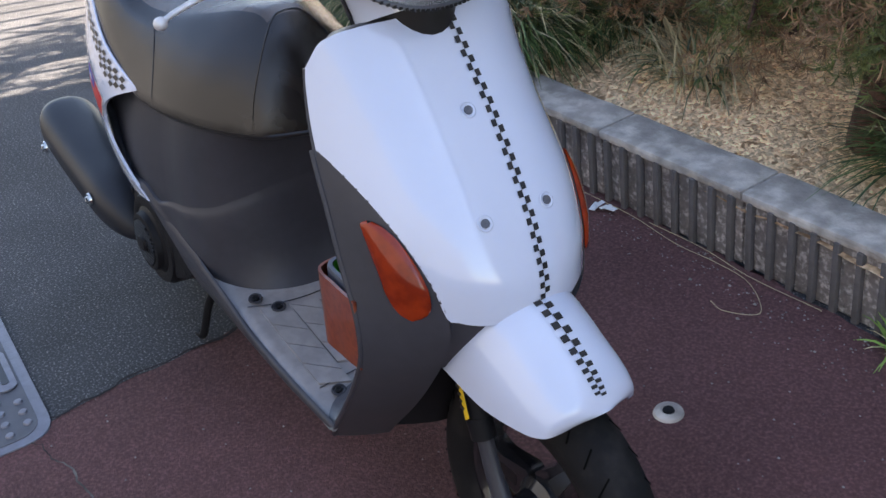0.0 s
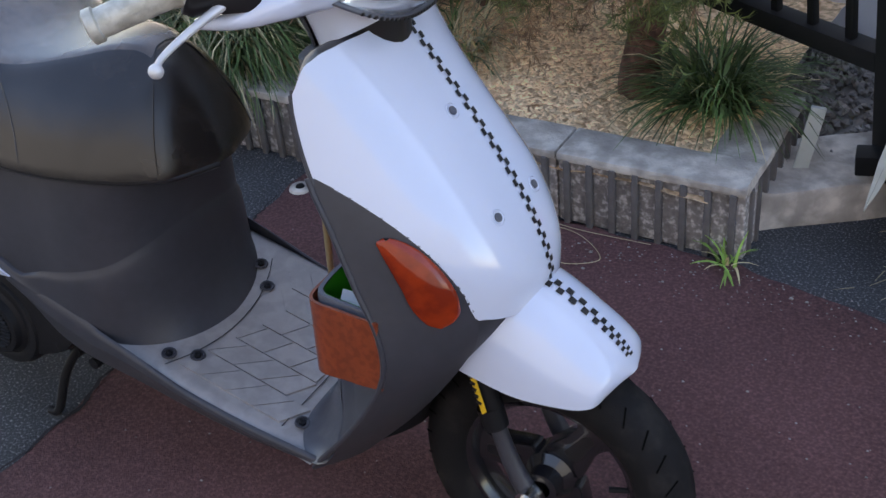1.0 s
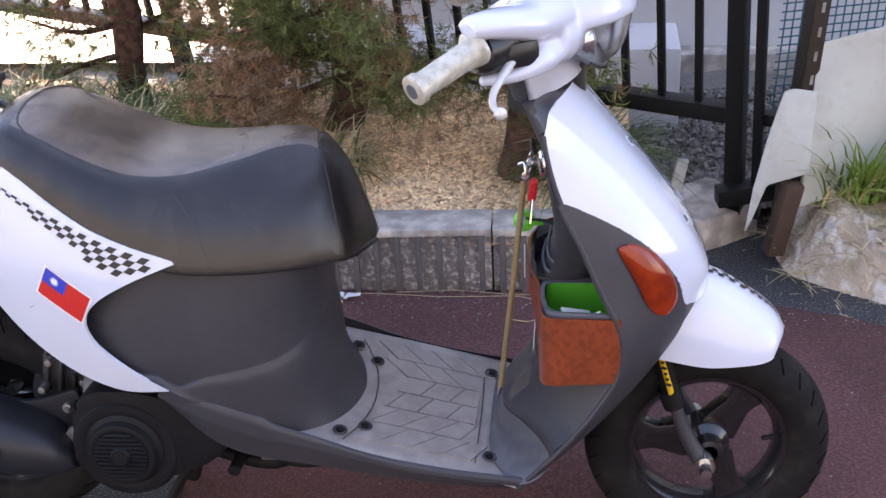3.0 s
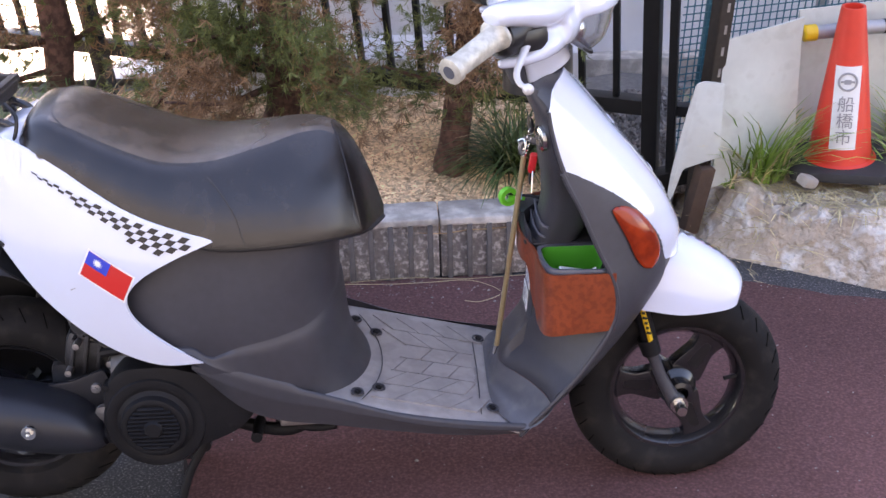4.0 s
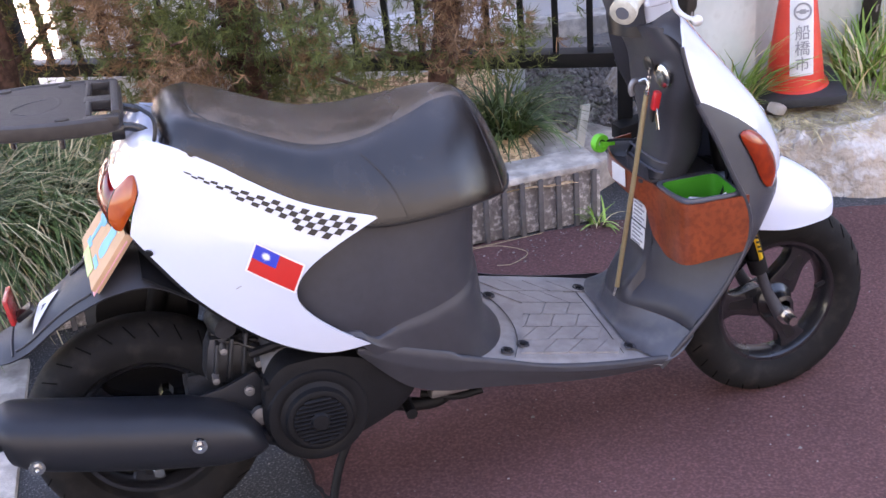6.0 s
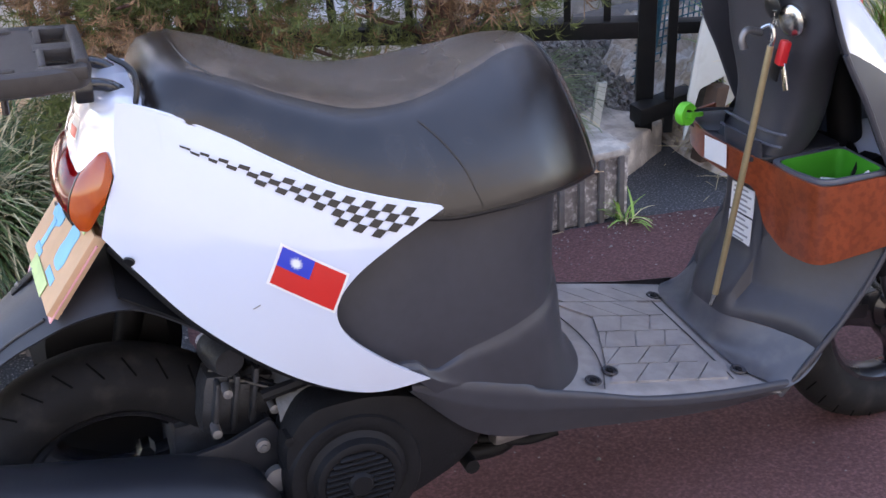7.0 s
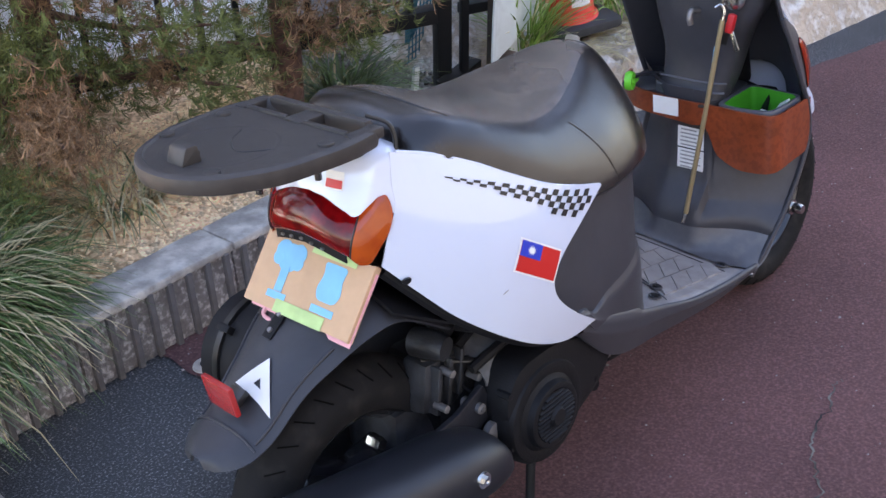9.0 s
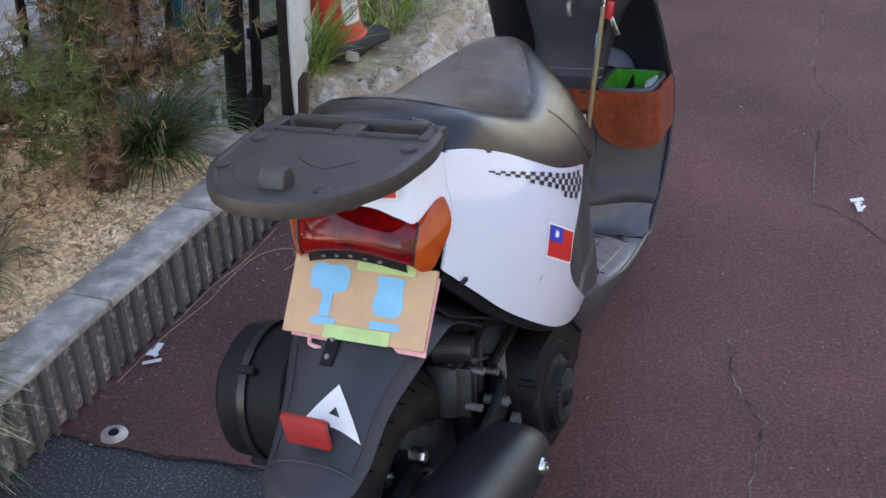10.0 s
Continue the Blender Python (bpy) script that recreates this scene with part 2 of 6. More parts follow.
def tube(points, radius, seg=10, steps=0, flat=1.0, bm=None):
    """A round bar along a smooth line; radius a number or one per point."""
    pts = [Vector(p) for p in points]
    rad = list(radius) if hasattr(radius, "__len__") else [radius] * len(pts)
    if steps:
        c = spline([(*p, r) for p, r in zip(pts, rad)])
        got = [c(i / steps) for i in range(steps + 1)]
        pts, rad = [Vector(g[:3]) for g in got], [g[3] for g in got]
    frames, side = [], None
    for i, p in enumerate(pts):
        d = (pts[min(i + 1, len(pts) - 1)] - pts[max(i - 1, 0)]).normalized()
        if side is None:
            side = d.orthogonal().normalized()
            if abs(d.z) < 0.9:
                side = d.cross(Vector((0, 0, 1))).normalized()
        side = (side - d * side.dot(d)).normalized()
        frames.append((p, side, d.cross(side), rad[i]))

    def at(u, v):
        p, a, b, r = frames[round(u * (len(frames) - 1))]
        w = v * math.tau
        return p + a * (r * math.cos(w)) + b * (r * flat * math.sin(w))
    return grid(at, len(frames) - 1, seg, wrap_v=True, caps=True, bm=bm)


def lathe(profile, seg=48, m=None, bm=None, closed=False):
    """Turns (radius, along) pairs round the z axis, then places by m. closed: the profile is a ring."""
    m = m or Matrix()
    n = len(profile)

    def at(u, v):
        r, h = profile[round(v * (n if closed else n - 1)) % n]
        return m @ Vector((r * math.cos(u * math.tau), r * math.sin(u * math.tau), h))
    return grid(at, seg, n if closed else n - 1, wrap_u=True, wrap_v=closed, bm=bm)


def box(sx, sy, sz, m=None, bevel=0.0, bm=None):
    one = bmesh.new()
    bmesh.ops.create_cube(one, size=1.0)
    bmesh.ops.scale(one, vec=(sx, sy, sz), verts=one.verts)
    if bevel:
        bmesh.ops.bevel(one, geom=list(one.edges), offset=bevel, segments=2, affect="EDGES", profile=0.6)
    one.transform(m or Matrix())
    if bm is None:
        return one
    tmp = bpy.data.meshes.new("tmp")
    one.to_mesh(tmp)
    one.free()
    bm.from_mesh(tmp)
    bpy.data.meshes.remove(tmp)
    return bm


def prism(outline, depth, m=None, bevel=0.0):
    """An outline of (x, y) pulled up by depth along z, placed by m."""
    bm = bmesh.new()
    low = [bm.verts.new((x, y, 0)) for x, y in outline]
    high = [bm.verts.new((x, y, depth)) for x, y in outline]
    n = len(outline)
    bm.faces.new(low[::-1])
    bm.faces.new(high)
    for i in range(n):
        bm.faces.new((low[i], low[(i + 1) % n], high[(i + 1) % n], high[i]))
    bmesh.ops.recalc_face_normals(bm, faces=bm.faces)
    if bevel:
        es = [e for e in bm.edges if (e.verts[0].co.z == e.verts[1].co.z)]
        bmesh.ops.bevel(bm, geom=es, offset=bevel, segments=2, affect="EDGES", profile=0.6)
    bm.transform(m or Matrix())
    return bm


def rounded(points, r=0.01, n=4):
    """An outline with its corners rounded."""
    out, k = [], len(points)
    for i in range(k):
        p, a, b = (Vector((*points[j % k], 0)) for j in (i, i - 1, i + 1))
        d = min(r, (a - p).length * 0.45, (b - p).length * 0.45)
        s, e = p + (a - p).normalized() * d, p + (b - p).normalized() * d
        for j in range(n + 1):
            f = j / n
            q = s * (1 - f) ** 2 + p * 2 * f * (1 - f) + e * f * f
            out.append((q.x, q.y))
    return out


def coons(bottom, top, back, front):
    """A flat patch between four curves: bottom and top run from back to front, back and front from bottom to top."""
    b, t, l, r = spline(bottom), spline(top), spline(back), spline(front)

    def at(u, v):
        return (b(u) * (1 - v) + t(u) * v + l(v) * (1 - u) + r(v) * u
                - (b(0) * (1 - u) * (1 - v) + b(1) * u * (1 - v) + t(0) * (1 - u) * v + t(1) * u * v))
    return at

# ---- ground, road, planter kerb, fence, house ----
def sheet(name, x0, x1, y0, y1, step, fz, mat, label, category, kind="structure"):
    nx, ny = max(1, round((x1 - x0) / step)), max(1, round((y1 - y0) / step))
    bm = grid(lambda u, v: Vector((x0 + (x1 - x0) * u, y0 + (y1 - y0) * v, fz(x0 + (x1 - x0) * u, y0 + (y1 - y0) * v))), nx, ny)
    for f in bm.faces:
        if f.normal.z < 0:
            f.normal_flip()
    return tagged(part(name, bm, mat, recalc=False, sharp=180), label, category, kind=kind)


ground = sheet("ground", -150, 150, -150, 150, 30, lambda x, y: 0.0, ASPHALT, "worn grey asphalt ground with pale aggregate", "ground")


def ragged(points, step=0.03, amount=0.012, seed=0.0):
    out = []
    for i, p in enumerate(points):
        q = points[(i + 1) % len(points)]
        n = max(1, int(math.hypot(q[0] - p[0], q[1] - p[1]) / step)) if math.hypot(q[0] - p[0], q[1] - p[1]) < 3 else 1
        for k in range(n):
            x, y = p[0] + (q[0] - p[0]) * k / n, p[1] + (q[1] - p[1]) * k / n
            w = noise.noise(Vector((x * 14, y * 14, seed)))
            out.append((x + amount * w, y + amount * noise.noise(Vector((x * 14, y * 14, seed + 7)))))
    return out


red_edge = ragged([(-0.595, 0.80), (-0.57, 0.55), (-0.53, 0.30), (-0.465, -0.09), (-0.445, -0.42), (-0.40, -0.55), (-0.30, -1.6), (-0.2, -3.2),
                   (14, -3.2), (14, 0.1), (2.2, 0.35), (1.3, 0.55), (0.96, 0.645), (0.78, 0.725), (0.58, 0.765), (0.42, 0.80), (0.2, 0.80), (-0.2, 0.79)])
bm = bmesh.new()
bm.faces.new([bm.verts.new((x, y, 0.004)) for x, y in red_edge])
bmesh.ops.triangulate(bm, faces=bm.faces)
road = tagged(part("road", bm, REDROAD), "worn dark red coated asphalt with cracks", "road", kind="structure")


def crack(points, width, seed, mat):
    c = spline(points)
    n = 90
    bm = bmesh.new()
    left, right = [], []
    for i in range(n + 1):
        u = i / n
        p, q = c(u), c(min(1, u + 0.01)) - c(max(0, u - 0.01))
        q = q / max(1e-6, math.hypot(*q))
        j = 0.016 * noise.noise(Vector((u * 16, seed, 0))) + 0.006 * noise.noise(Vector((u * 60, seed, 3)))
        w = width * (0.35 + 0.9 * abs(noise.noise(Vector((u * 40, seed, 9))))) * math.sin(math.pi * (0.04 + 0.92 * u)) ** 0.4
        left.append(bm.verts.new((p[0] - q[1] * (j + w), p[1] + q[0] * (j + w), 0.0065)))
        right.append(bm.verts.new((p[0] - q[1] * (j - w), p[1] + q[0] * (j - w), 0.0065)))
    for i in range(n):
        bm.faces.new((left[i], right[i], right[i + 1], left[i + 1]))
    return part("crack", bm, mat, road)


CRACKM = material("dark_crack", (0.022, 0.017, 0.017), 0.95, var=0.4, scale=60)
GRITCRACK = material("grit_filled_crack", (0.030, 0.024, 0.022), 0.95, var=0.4, scale=9, second=(0.15, 0.135, 0.115), spots=0.5, coarse=30)
crack([(2.3, -0.22), (1.64, -0.29), (1.44, -0.39), (1.26, -0.36), (0.84, -0.40), (0.78, -0.46), (0.66, -0.58), (0.50, -0.66)], 0.0038, 1.0, GRITCRACK)
crack([(0.20, -0.32), (0.16, -0.33), (0.01, -0.37), (-0.11, -0.44), (-0.30, -0.46), (-0.44, -0.50)], 0.0040, 5.0, GRITCRACK)
crack([(-0.58, 0.62), (-0.535, 0.34), (-0.47, -0.05), (-0.45, -0.38), (-0.41, -0.53)], 0.006, 8.0, CRACKM)

# kerb of ribbed concrete blocks: a straight run, then a short return
KA, KB = Vector((-2.2, 0.702, 0)), Vector((0.415, 0.815, 0))
KDIR = (KB - KA).normalized()
kerb = thing("kerb", Matrix(), "planter kerb of ribbed exposed-aggregate concrete blocks with a pale top", "kerb", kind="structure")


def kerb_block():
    """One block 0.39 long, along x, front at y = 0 facing -y."""
    body = box(0.386, 0.100, 0.148, pose(0.195, 0.056, 0.074), 0.004)
    cap = box(0.387, 0.112, 0.020, pose(0.195, 0.052, 0.156), 0.006)
    for bm_, a, sc in ((body, 0.004, 30.0), (cap, 0.0025, 25.0)):
        bmesh.ops.subdivide_edges(bm_, edges=list(bm_.edges), cuts=5, use_grid_fill=True)
        for v in bm_.verts:
            v.co += Vector((0, 1, 0.4)) * a * noise.noise(v.co * sc)
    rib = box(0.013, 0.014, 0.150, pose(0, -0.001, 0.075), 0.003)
    return body, cap, rib


body, cap, rib = kerb_block()
first = part("kerb_block", body, AGGREGATE, kerb)
part("cap", cap, CONCRETE, first)
ribs = []
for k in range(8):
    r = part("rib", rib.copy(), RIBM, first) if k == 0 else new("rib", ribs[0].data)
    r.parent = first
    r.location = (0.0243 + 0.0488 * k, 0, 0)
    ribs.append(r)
rib.free()
first.matrix_basis = Matrix.Translation(KB - KDIR * 0.39) @ Matrix.Rotation(math.atan2(KDIR.y, KDIR.x), 4, "Z")
for k in range(1, 6):
    copy_thing(first, Matrix.Translation(KB - KDIR * 0.39 * (k + 1)) @ Matrix.Rotation(math.atan2(KDIR.y, KDIR.x), 4, "Z"))
copy_thing(first, Matrix.Translation(KB + Vector((-0.004, 0.012, -0.004))) @ Matrix.Rotation(math.atan2(KDIR.y, KDIR.x) + radians(90), 4, "Z"))
foot = box(0.32, 0.20, 0.09, pose(0.475, 1.105, 0.040, 0, 0, 35.5), 0.008)
bmesh.ops.subdivide_edges(foot, edges=list(foot.edges), cuts=5, use_grid_fill=True)
for v in foot.verts:
    v.co += Vector((1, 1, 1)) * 0.007 * noise.noise(v.co * 14)
tagged(part("post_footing", foot, CONCRETE), "rough grey concrete footing under the fence post", "footing", kind="structure")

# planter soil
def soil_z(x, y):
    d = y - 0.86
    return 0.128 + 0.06 * min(1, max(0, d) / 0.35) + 0.018 * noise.noise(Vector((x * 4, y * 4, 0))) + 0.010 * noise.noise(Vector((x * 17, y * 17, 2)))


soil = sheet("planter_soil", -2.6, 0.345, 0.80, 1.75, 0.025, soil_z, SOIL, "tan soil strewn with wood chips in the planter", "soil")
yard = sheet("gravel_yard", -4.0, 8.0, 1.16, 3.6, 0.05, lambda x, y: 0.055 + 0.02 * noise.noise(Vector((x * 5, y * 5, 4))) - (0.4 if x < 0.30 and y < 1.62 - 0.42 * (x + 0.4) else 0), GRAVEL, "grey gravel yard behind the fence", "gravel")

# house behind the fence, and a sunlit wall further off
HX0, HX1, HY, HH = -0.95, 26.0, 2.28, 5.6
house = thing("house", Matrix(), "pale rendered house wall behind the fence", "house", kind="structure")
part("wall", box(HX1 - HX0, 0.6, HH, pose((HX0 + HX1) / 2, HY + 0.3, HH / 2)), HOUSE, house)
part("rear_wall", box(HX1 - 0.6, 3.4, HH, pose((0.6 + HX1) / 2, HY + 2.3, HH / 2)), HOUSE, house)
part("plinth", box(HX1 - HX0, 0.10, 0.12, pose((HX0 + HX1) / 2, HY - 0.05, 0.06), 0.01), CONCRETE, house)
part("roof", box(HX1 - HX0 + 0.1, 0.9, 0.25, pose((HX0 + HX1) / 2, HY + 0.25, HH + 0.125)), MATTE, house)
part("rear_roof", box(HX1 - 0.3, 3.6, 0.25, pose((0.6 + HX1) / 2, HY + 2.5, HH + 0.125)), MATTE, house)
part("step_block", box(1.30, 0.26, 0.30, pose(-0.155, 1.80, 0.155, 0, 0, 0), 0.012), HOUSE, house)
# added out of view: blocks low sky so upright faces get less light
opposite = thing("opposite_house", Matrix(), "unseen dark wall added across the street to hold back sky light", "house", kind="structure")
part("wall", box(40.0, 0.4, 6.6, pose(0, -8.5, 3.3)), SKYBLOCKM, opposite)
far = thing("garden_wall", Matrix(), "sunlit pale wall beyond the planter", "wall", kind="structure")
part("wall", box(12.0, 0.2, 2.2, pose(-7.6, 15.0, 1.1)), HOUSE, far)
part("coping", box(12.2, 0.3, 0.08, pose(-7.6, 15.0, 2.24), 0.01), CONCRETE, far)
drive = sheet("concrete_drive", -12.0, HX0 - 0.02, 2.2, 14.8, 0.6, lambda x, y: 0.095, PALECON, "pale concrete drive beside the house in full sun", "drive")

# ---- the scooter ----
scooter = thing("motor_scooter", pose(0, -0.012, 0, -3.5, 0, 1.0),
                "white and grey motor scooter with chequered decals on its stand", "scooter")


def on_scooter(name, bm, mat, label="", parent=None, sharp=38):
    return part(name, bm, mat, parent or scooter, label, sharp)


# wheels
def tyre_profile(r, half, rim):
    """Outer tyre section as a closed ring of (radius, across)."""
    out = []
    for i in range(17):
        a = -2.0 + 4.0 * i / 16
        out.append((r - half * 1.05 + half * 1.05 * math.cos(a) ** 1, half * math.sin(a) * (1.0 if abs(a) < 1.6 else 0.96)))
    out += [(rim - 0.004, half * 0.62), (rim - 0.004, -half * 0.62)]
    return out


def build_wheel(name, x, z, r, half, rim, turn, spokes_at):
    steer = Matrix.Rotation(radians(turn), 4, "Z")
    m = pose(x, 0, z) @ steer @ pose(0, 0, 0, 90, 0, 0)
    hub = on_scooter(name, lathe([(0.014, -0.050), (0.022, -0.048), (0.025, -0.028), (0.036, -0.018), (0.036, 0.018), (0.025, 0.028), (0.022, 0.048), (0.014, 0.050)], 32, m), BLACK,
                     "black alloy scooter wheel")
    tyre = on_scooter("tyre", lathe(tyre_profile(r, half, rim), 72, m, closed=True), RUBBER, "worn black road tyre", hub)
    rim_ring = [(rim + 0.004, -half * 0.66), (rim + 0.004, -half * 0.58), (rim - 0.006, -half * 0.54), (rim - 0.012, -half * 0.2), (rim - 0.012, half * 0.2),
                (rim - 0.006, half * 0.54), (rim + 0.004, half * 0.58), (rim + 0.004, half * 0.66), (rim - 0.010, half * 0.62), (rim - 0.020, half * 0.3),
                (rim - 0.020, -half * 0.3), (rim - 0.010, -half * 0.62)]
    on_scooter("rim", lathe(rim_ring, 64, m, closed=True), BLACK, "", hub)
    for k in range(3):
        turned = m @ Matrix.Rotation(radians(spokes_at + k * 120), 4, "Z")
        web = rounded([(0.024, -0.034), (0.055, -0.027), (0.082, -0.020), (rim - 0.022, -0.027), (rim - 0.012, -0.046), (rim - 0.010, 0.0), (rim - 0.012, 0.046), (rim - 0.022, 0.027), (0.082, 0.020), (0.055, 0.027), (0.024, 0.034)], 0.012, 4)
        spoke = on_scooter("spoke", prism(web, 0.030, turned @ Matrix.Translation((0, 0, -0.015)), 0.004), BLACK, "", hub)
        for h in (-0.0155, 0.0147):
            on_scooter("spoke_recess", prism(rounded([(0.046, -0.012), (rim - 0.030, -0.008), (rim - 0.030, 0.008), (0.046, 0.012)], 0.006, 3), 0.0008, turned @ Matrix.Translation((0, 0, h))), DECAL, "", spoke)
    # slanted tread grooves: thin raised strips, the shade of a groove put into their colour
    bm = bmesh.new()
    for k in range(30):
        a = math.tau * k / 30
        for side in (-1, 1):
            w = 0.80 * side
            rr = r - half * 1.05 + half * 1.05 * math.cos(w)
            blk = m @ Matrix.Rotation(a + (0.5 if side > 0 else 0) * math.tau / 30, 4, "Z") @ Matrix.Translation((rr, 0, half * math.sin(w))) @ Matrix.Rotation(-w, 4, "Y") @ Matrix.Rotation(radians(35 * side), 4, "X")
            box(0.0008, 0.0024, half * 0.62, blk, 0.0, bm)
    tagged(on_scooter("tread_groove", bm, GROOVE, "", hub), kind="stuff")
    return hub, m


front_wheel, FWM = build_wheel("front_wheel", 0.440, 0.192, 0.195, 0.042, 0.128, 2.0, 55)
rear_wheel, RWM = build_wheel("rear_wheel", -0.742, 0.212, 0.202, 0.047, 0.128, 0.0, 20)
on_scooter("valve_stem", tube([(0.557, -0.008, 0.205), (0.527, -0.020, 0.205)], 0.004, 8), MATTE, "", front_wheel)
bm = lathe([(0.0, 0.075), (0.014, 0.075), (0.016, 0.06), (0.03, 0.052), (0.062, 0.05), (0.066, 0.03)], 32, RWM)
on_scooter("brake_drum", bm, BLACK, "", rear_wheel)
for rr in (0.052, 0.046):
    on_scooter("drum_ring", lathe([(rr, 0.0535), (rr + 0.0025, 0.0545), (rr + 0.005, 0.0535)], 48, RWM), CHROME, "", rear_wheel)
for a in (150, 60, 270):
    on_scooter("wheel_nut", lathe([(0.0, 0.068), (0.0095, 0.068), (0.0115, 0.062), (0.0115, 0.044)], 6, RWM @ Matrix.Rotation(radians(a), 4, "Z") @ Matrix.Translation((0.078, 0, -0.02))), CHROME, "", rear_wheel)

# front fork
fork = on_scooter("fork", tube([(0.325, 0, 0.62), (0.350, 0, 0.44)], 0.024, 14), MATTE, "black front fork with a yellow sticker")
for s in (-1, 1):
    leg = on_scooter("fork_leg", tube([(0.335, s * 0.058, 0.46), (0.376, s * 0.058, 0.315), (0.378, s * 0.058, 0.305)], [0.0145, 0.0145, 0.0145], 16), MATTE, "", fork)
    on_scooter("dust_boot", tube([(0.373, s * 0.058, 0.315), (0.383, s * 0.058, 0.285)], [0.018, 0.017], 16), MATTE, "", fork)
    on_scooter("slider", tube([(0.381, s * 0.058, 0.295), (0.402, s * 0.058, 0.235), (0.432, s * 0.058, 0.178)], [0.011, 0.012, 0.015], 14, 8, 0.8), GREY, "", fork)
    on_scooter("axle_nut", lathe([(0.0, 0.022), (0.009, 0.022), (0.011, 0.014), (0.011, 0.0), (0.016, 0.0), (0.016, -0.03)], 12, pose(0.433, s * 0.078, 0.186, 90 * (1 if s < 0 else -1), 0, 0)), CHROME, "bright axle nut", fork)
on_scooter("yoke", tube([(0.343, -0.075, 0.455), (0.343, 0.075, 0.455)], 0.022, 12), MATTE, "", fork)
STK = Vector((0.351, -0.0795, 0.405)), Vector((0.376, -0.0795, 0.318))
d = (STK[1] - STK[0])
bm = grid(lambda u, v: STK[0] + d * u + Vector((math.cos((v - 0.5) * 1.6) * 0 + math.sin((v - 0.5) * 0.9) * 0.0085, 0.0215 - math.cos((v - 0.5) * 1.1) * 0.0215 - 0.0008, math.sin((v - 0.5) * 1.1) * 0.006)), 8, 6)
on_scooter("fork_sticker", bm, YELLOW, "yellow sticker with black marks", fork)
bm = bmesh.new()
for k in range(7):
    c = STK[0] + d * (0.14 + 0.11 * k) + Vector((0.0, -0.0016, 0.0))
    box(0.0055 if k % 3 else 0.008, 0.001, 0.0045, Matrix.Translation(c) @ Matrix.Rotation(radians(17), 4, "Y"), 0, bm)
on_scooter("sticker_marks", bm, DECAL, "", fork)

# front fender
FCX = spline([(0.318, 0.474), (0.395, 0.497), (0.447, 0.485), (0.500, 0.453), (0.534, 0.424), (0.550, 0.397)])


FEW = table([0, 0.3, 0.55, 0.72, 0.84, 0.92, 0.97, 1.0], [0.090, 0.088, 0.082, 0.075, 0.066, 0.054, 0.041, 0.020])


def fender(u, v):
    u = min(1.0, u * (1.35 - 0.35 * u))
    a = (v - 0.5) * 2
    c = FCX(u)
    w = FEW(u)
    low = table([0, 0.25, 0.6, 1.0], [0.392, 0.372, 0.371, 0.381])(u)
    drop = (c[1] - low) * abs(a) ** (2.1 + 0.9 * max(0.0, 1 - u / 0.5))
    x = c[0] - 0.024 * abs(a) ** 2 * max(0, u - 0.3)
    return Vector((x, w * math.sin(a * 1.45) / math.sin(1.45), c[1] - drop))


bm = thick(grid(fender, 40, 32), 0.003)
front_fender = on_scooter("front_fender", bm, WHITE, "glossy white front mudguard with a chequered stripe")
bm = bmesh.new()
for k in range(22):
    for j in range(2):
        if (k + j) % 2:
            continue
        q = []
        for du, dv in ((0, 0), (1, 0), (1, 1), (0, 1)):
            u, v = 0.20 + 0.0282 * (k + du), 0.5 + 0.042 * (j - 1 + dv)
            q.append(bm.verts.new(fender(u, v) + Vector((0.0006, 0, 0.0012))))
        bm.faces.new(q)
on_scooter("chequer_stripe", bm, DECAL, "black chequered stripe", front_fender)

# apron (front shield): one surface in height z and across a
CREST = table([0.18, 0.30, 0.40, 0.47, 0.51, 0.56, 0.60, 0.65, 0.70, 0.75, 0.80, 0.83], [0.20, 0.31, 0.385, 0.428, 0.428, 0.408, 0.384, 0.346, 0.305, 0.264, 0.224, 0.200])
EDGEX = table([0.18, 0.22, 0.283, 0.35, 0.42, 0.476, 0.53, 0.60, 0.664, 0.72, 0.77, 0.83], [0.142, 0.172, 0.222, 0.268, 0.300, 0.295, 0.270, 0.240, 0.209, 0.194, 0.187, 0.180])
EDGEY = table([0.18, 0.22, 0.283, 0.35, 0.42, 0.53, 0.60, 0.664, 0.72, 0.77, 0.80, 0.83], [0.150, 0.160, 0.170, 0.175, 0.176, 0.173, 0.169, 0.164, 0.158, 0.149, 0.140, 0.130])


SHAPE = table([0.18, 0.45, 0.49, 0.54, 0.59, 0.70, 0.78, 0.83], [2.1, 2.1, 2.15, 2.7, 3.1, 2.9, 2.6, 2.5])


def shield(z, a, out=0.0):
    xc, xe, w, p = CREST(z), EDGEX(z), EDGEY(z), SHAPE(z)
    s = abs(a)
    x = xe + (xc - xe) * (1 - s ** p)
    y = math.copysign(w * s ** 0.94, a)
    return Vector((x + out * (1 - 0.6 * s), y + math.copysign(out * s * 0.8, a), z))


ZB = table([0.0, 0.2, 0.42, 0.52, 0.587, 0.63, 0.70, 0.80, 0.87, 0.93, 1.0], [0.474, 0.474, 0.477, 0.482, 0.489, 0.519, 0.559, 0.603, 0.629, 0.648, 0.664])
ZT = table([0.0, 0.35, 0.65, 0.85, 0.94, 1.0], [0.799, 0.800, 0.798, 0.791, 0.781, 0.758])


def apron_at(u, v):
    a = (u - 0.5) * 2
    s = abs(a)
    return shield(ZB(s) + (ZT(s) - ZB(s)) * v, a)


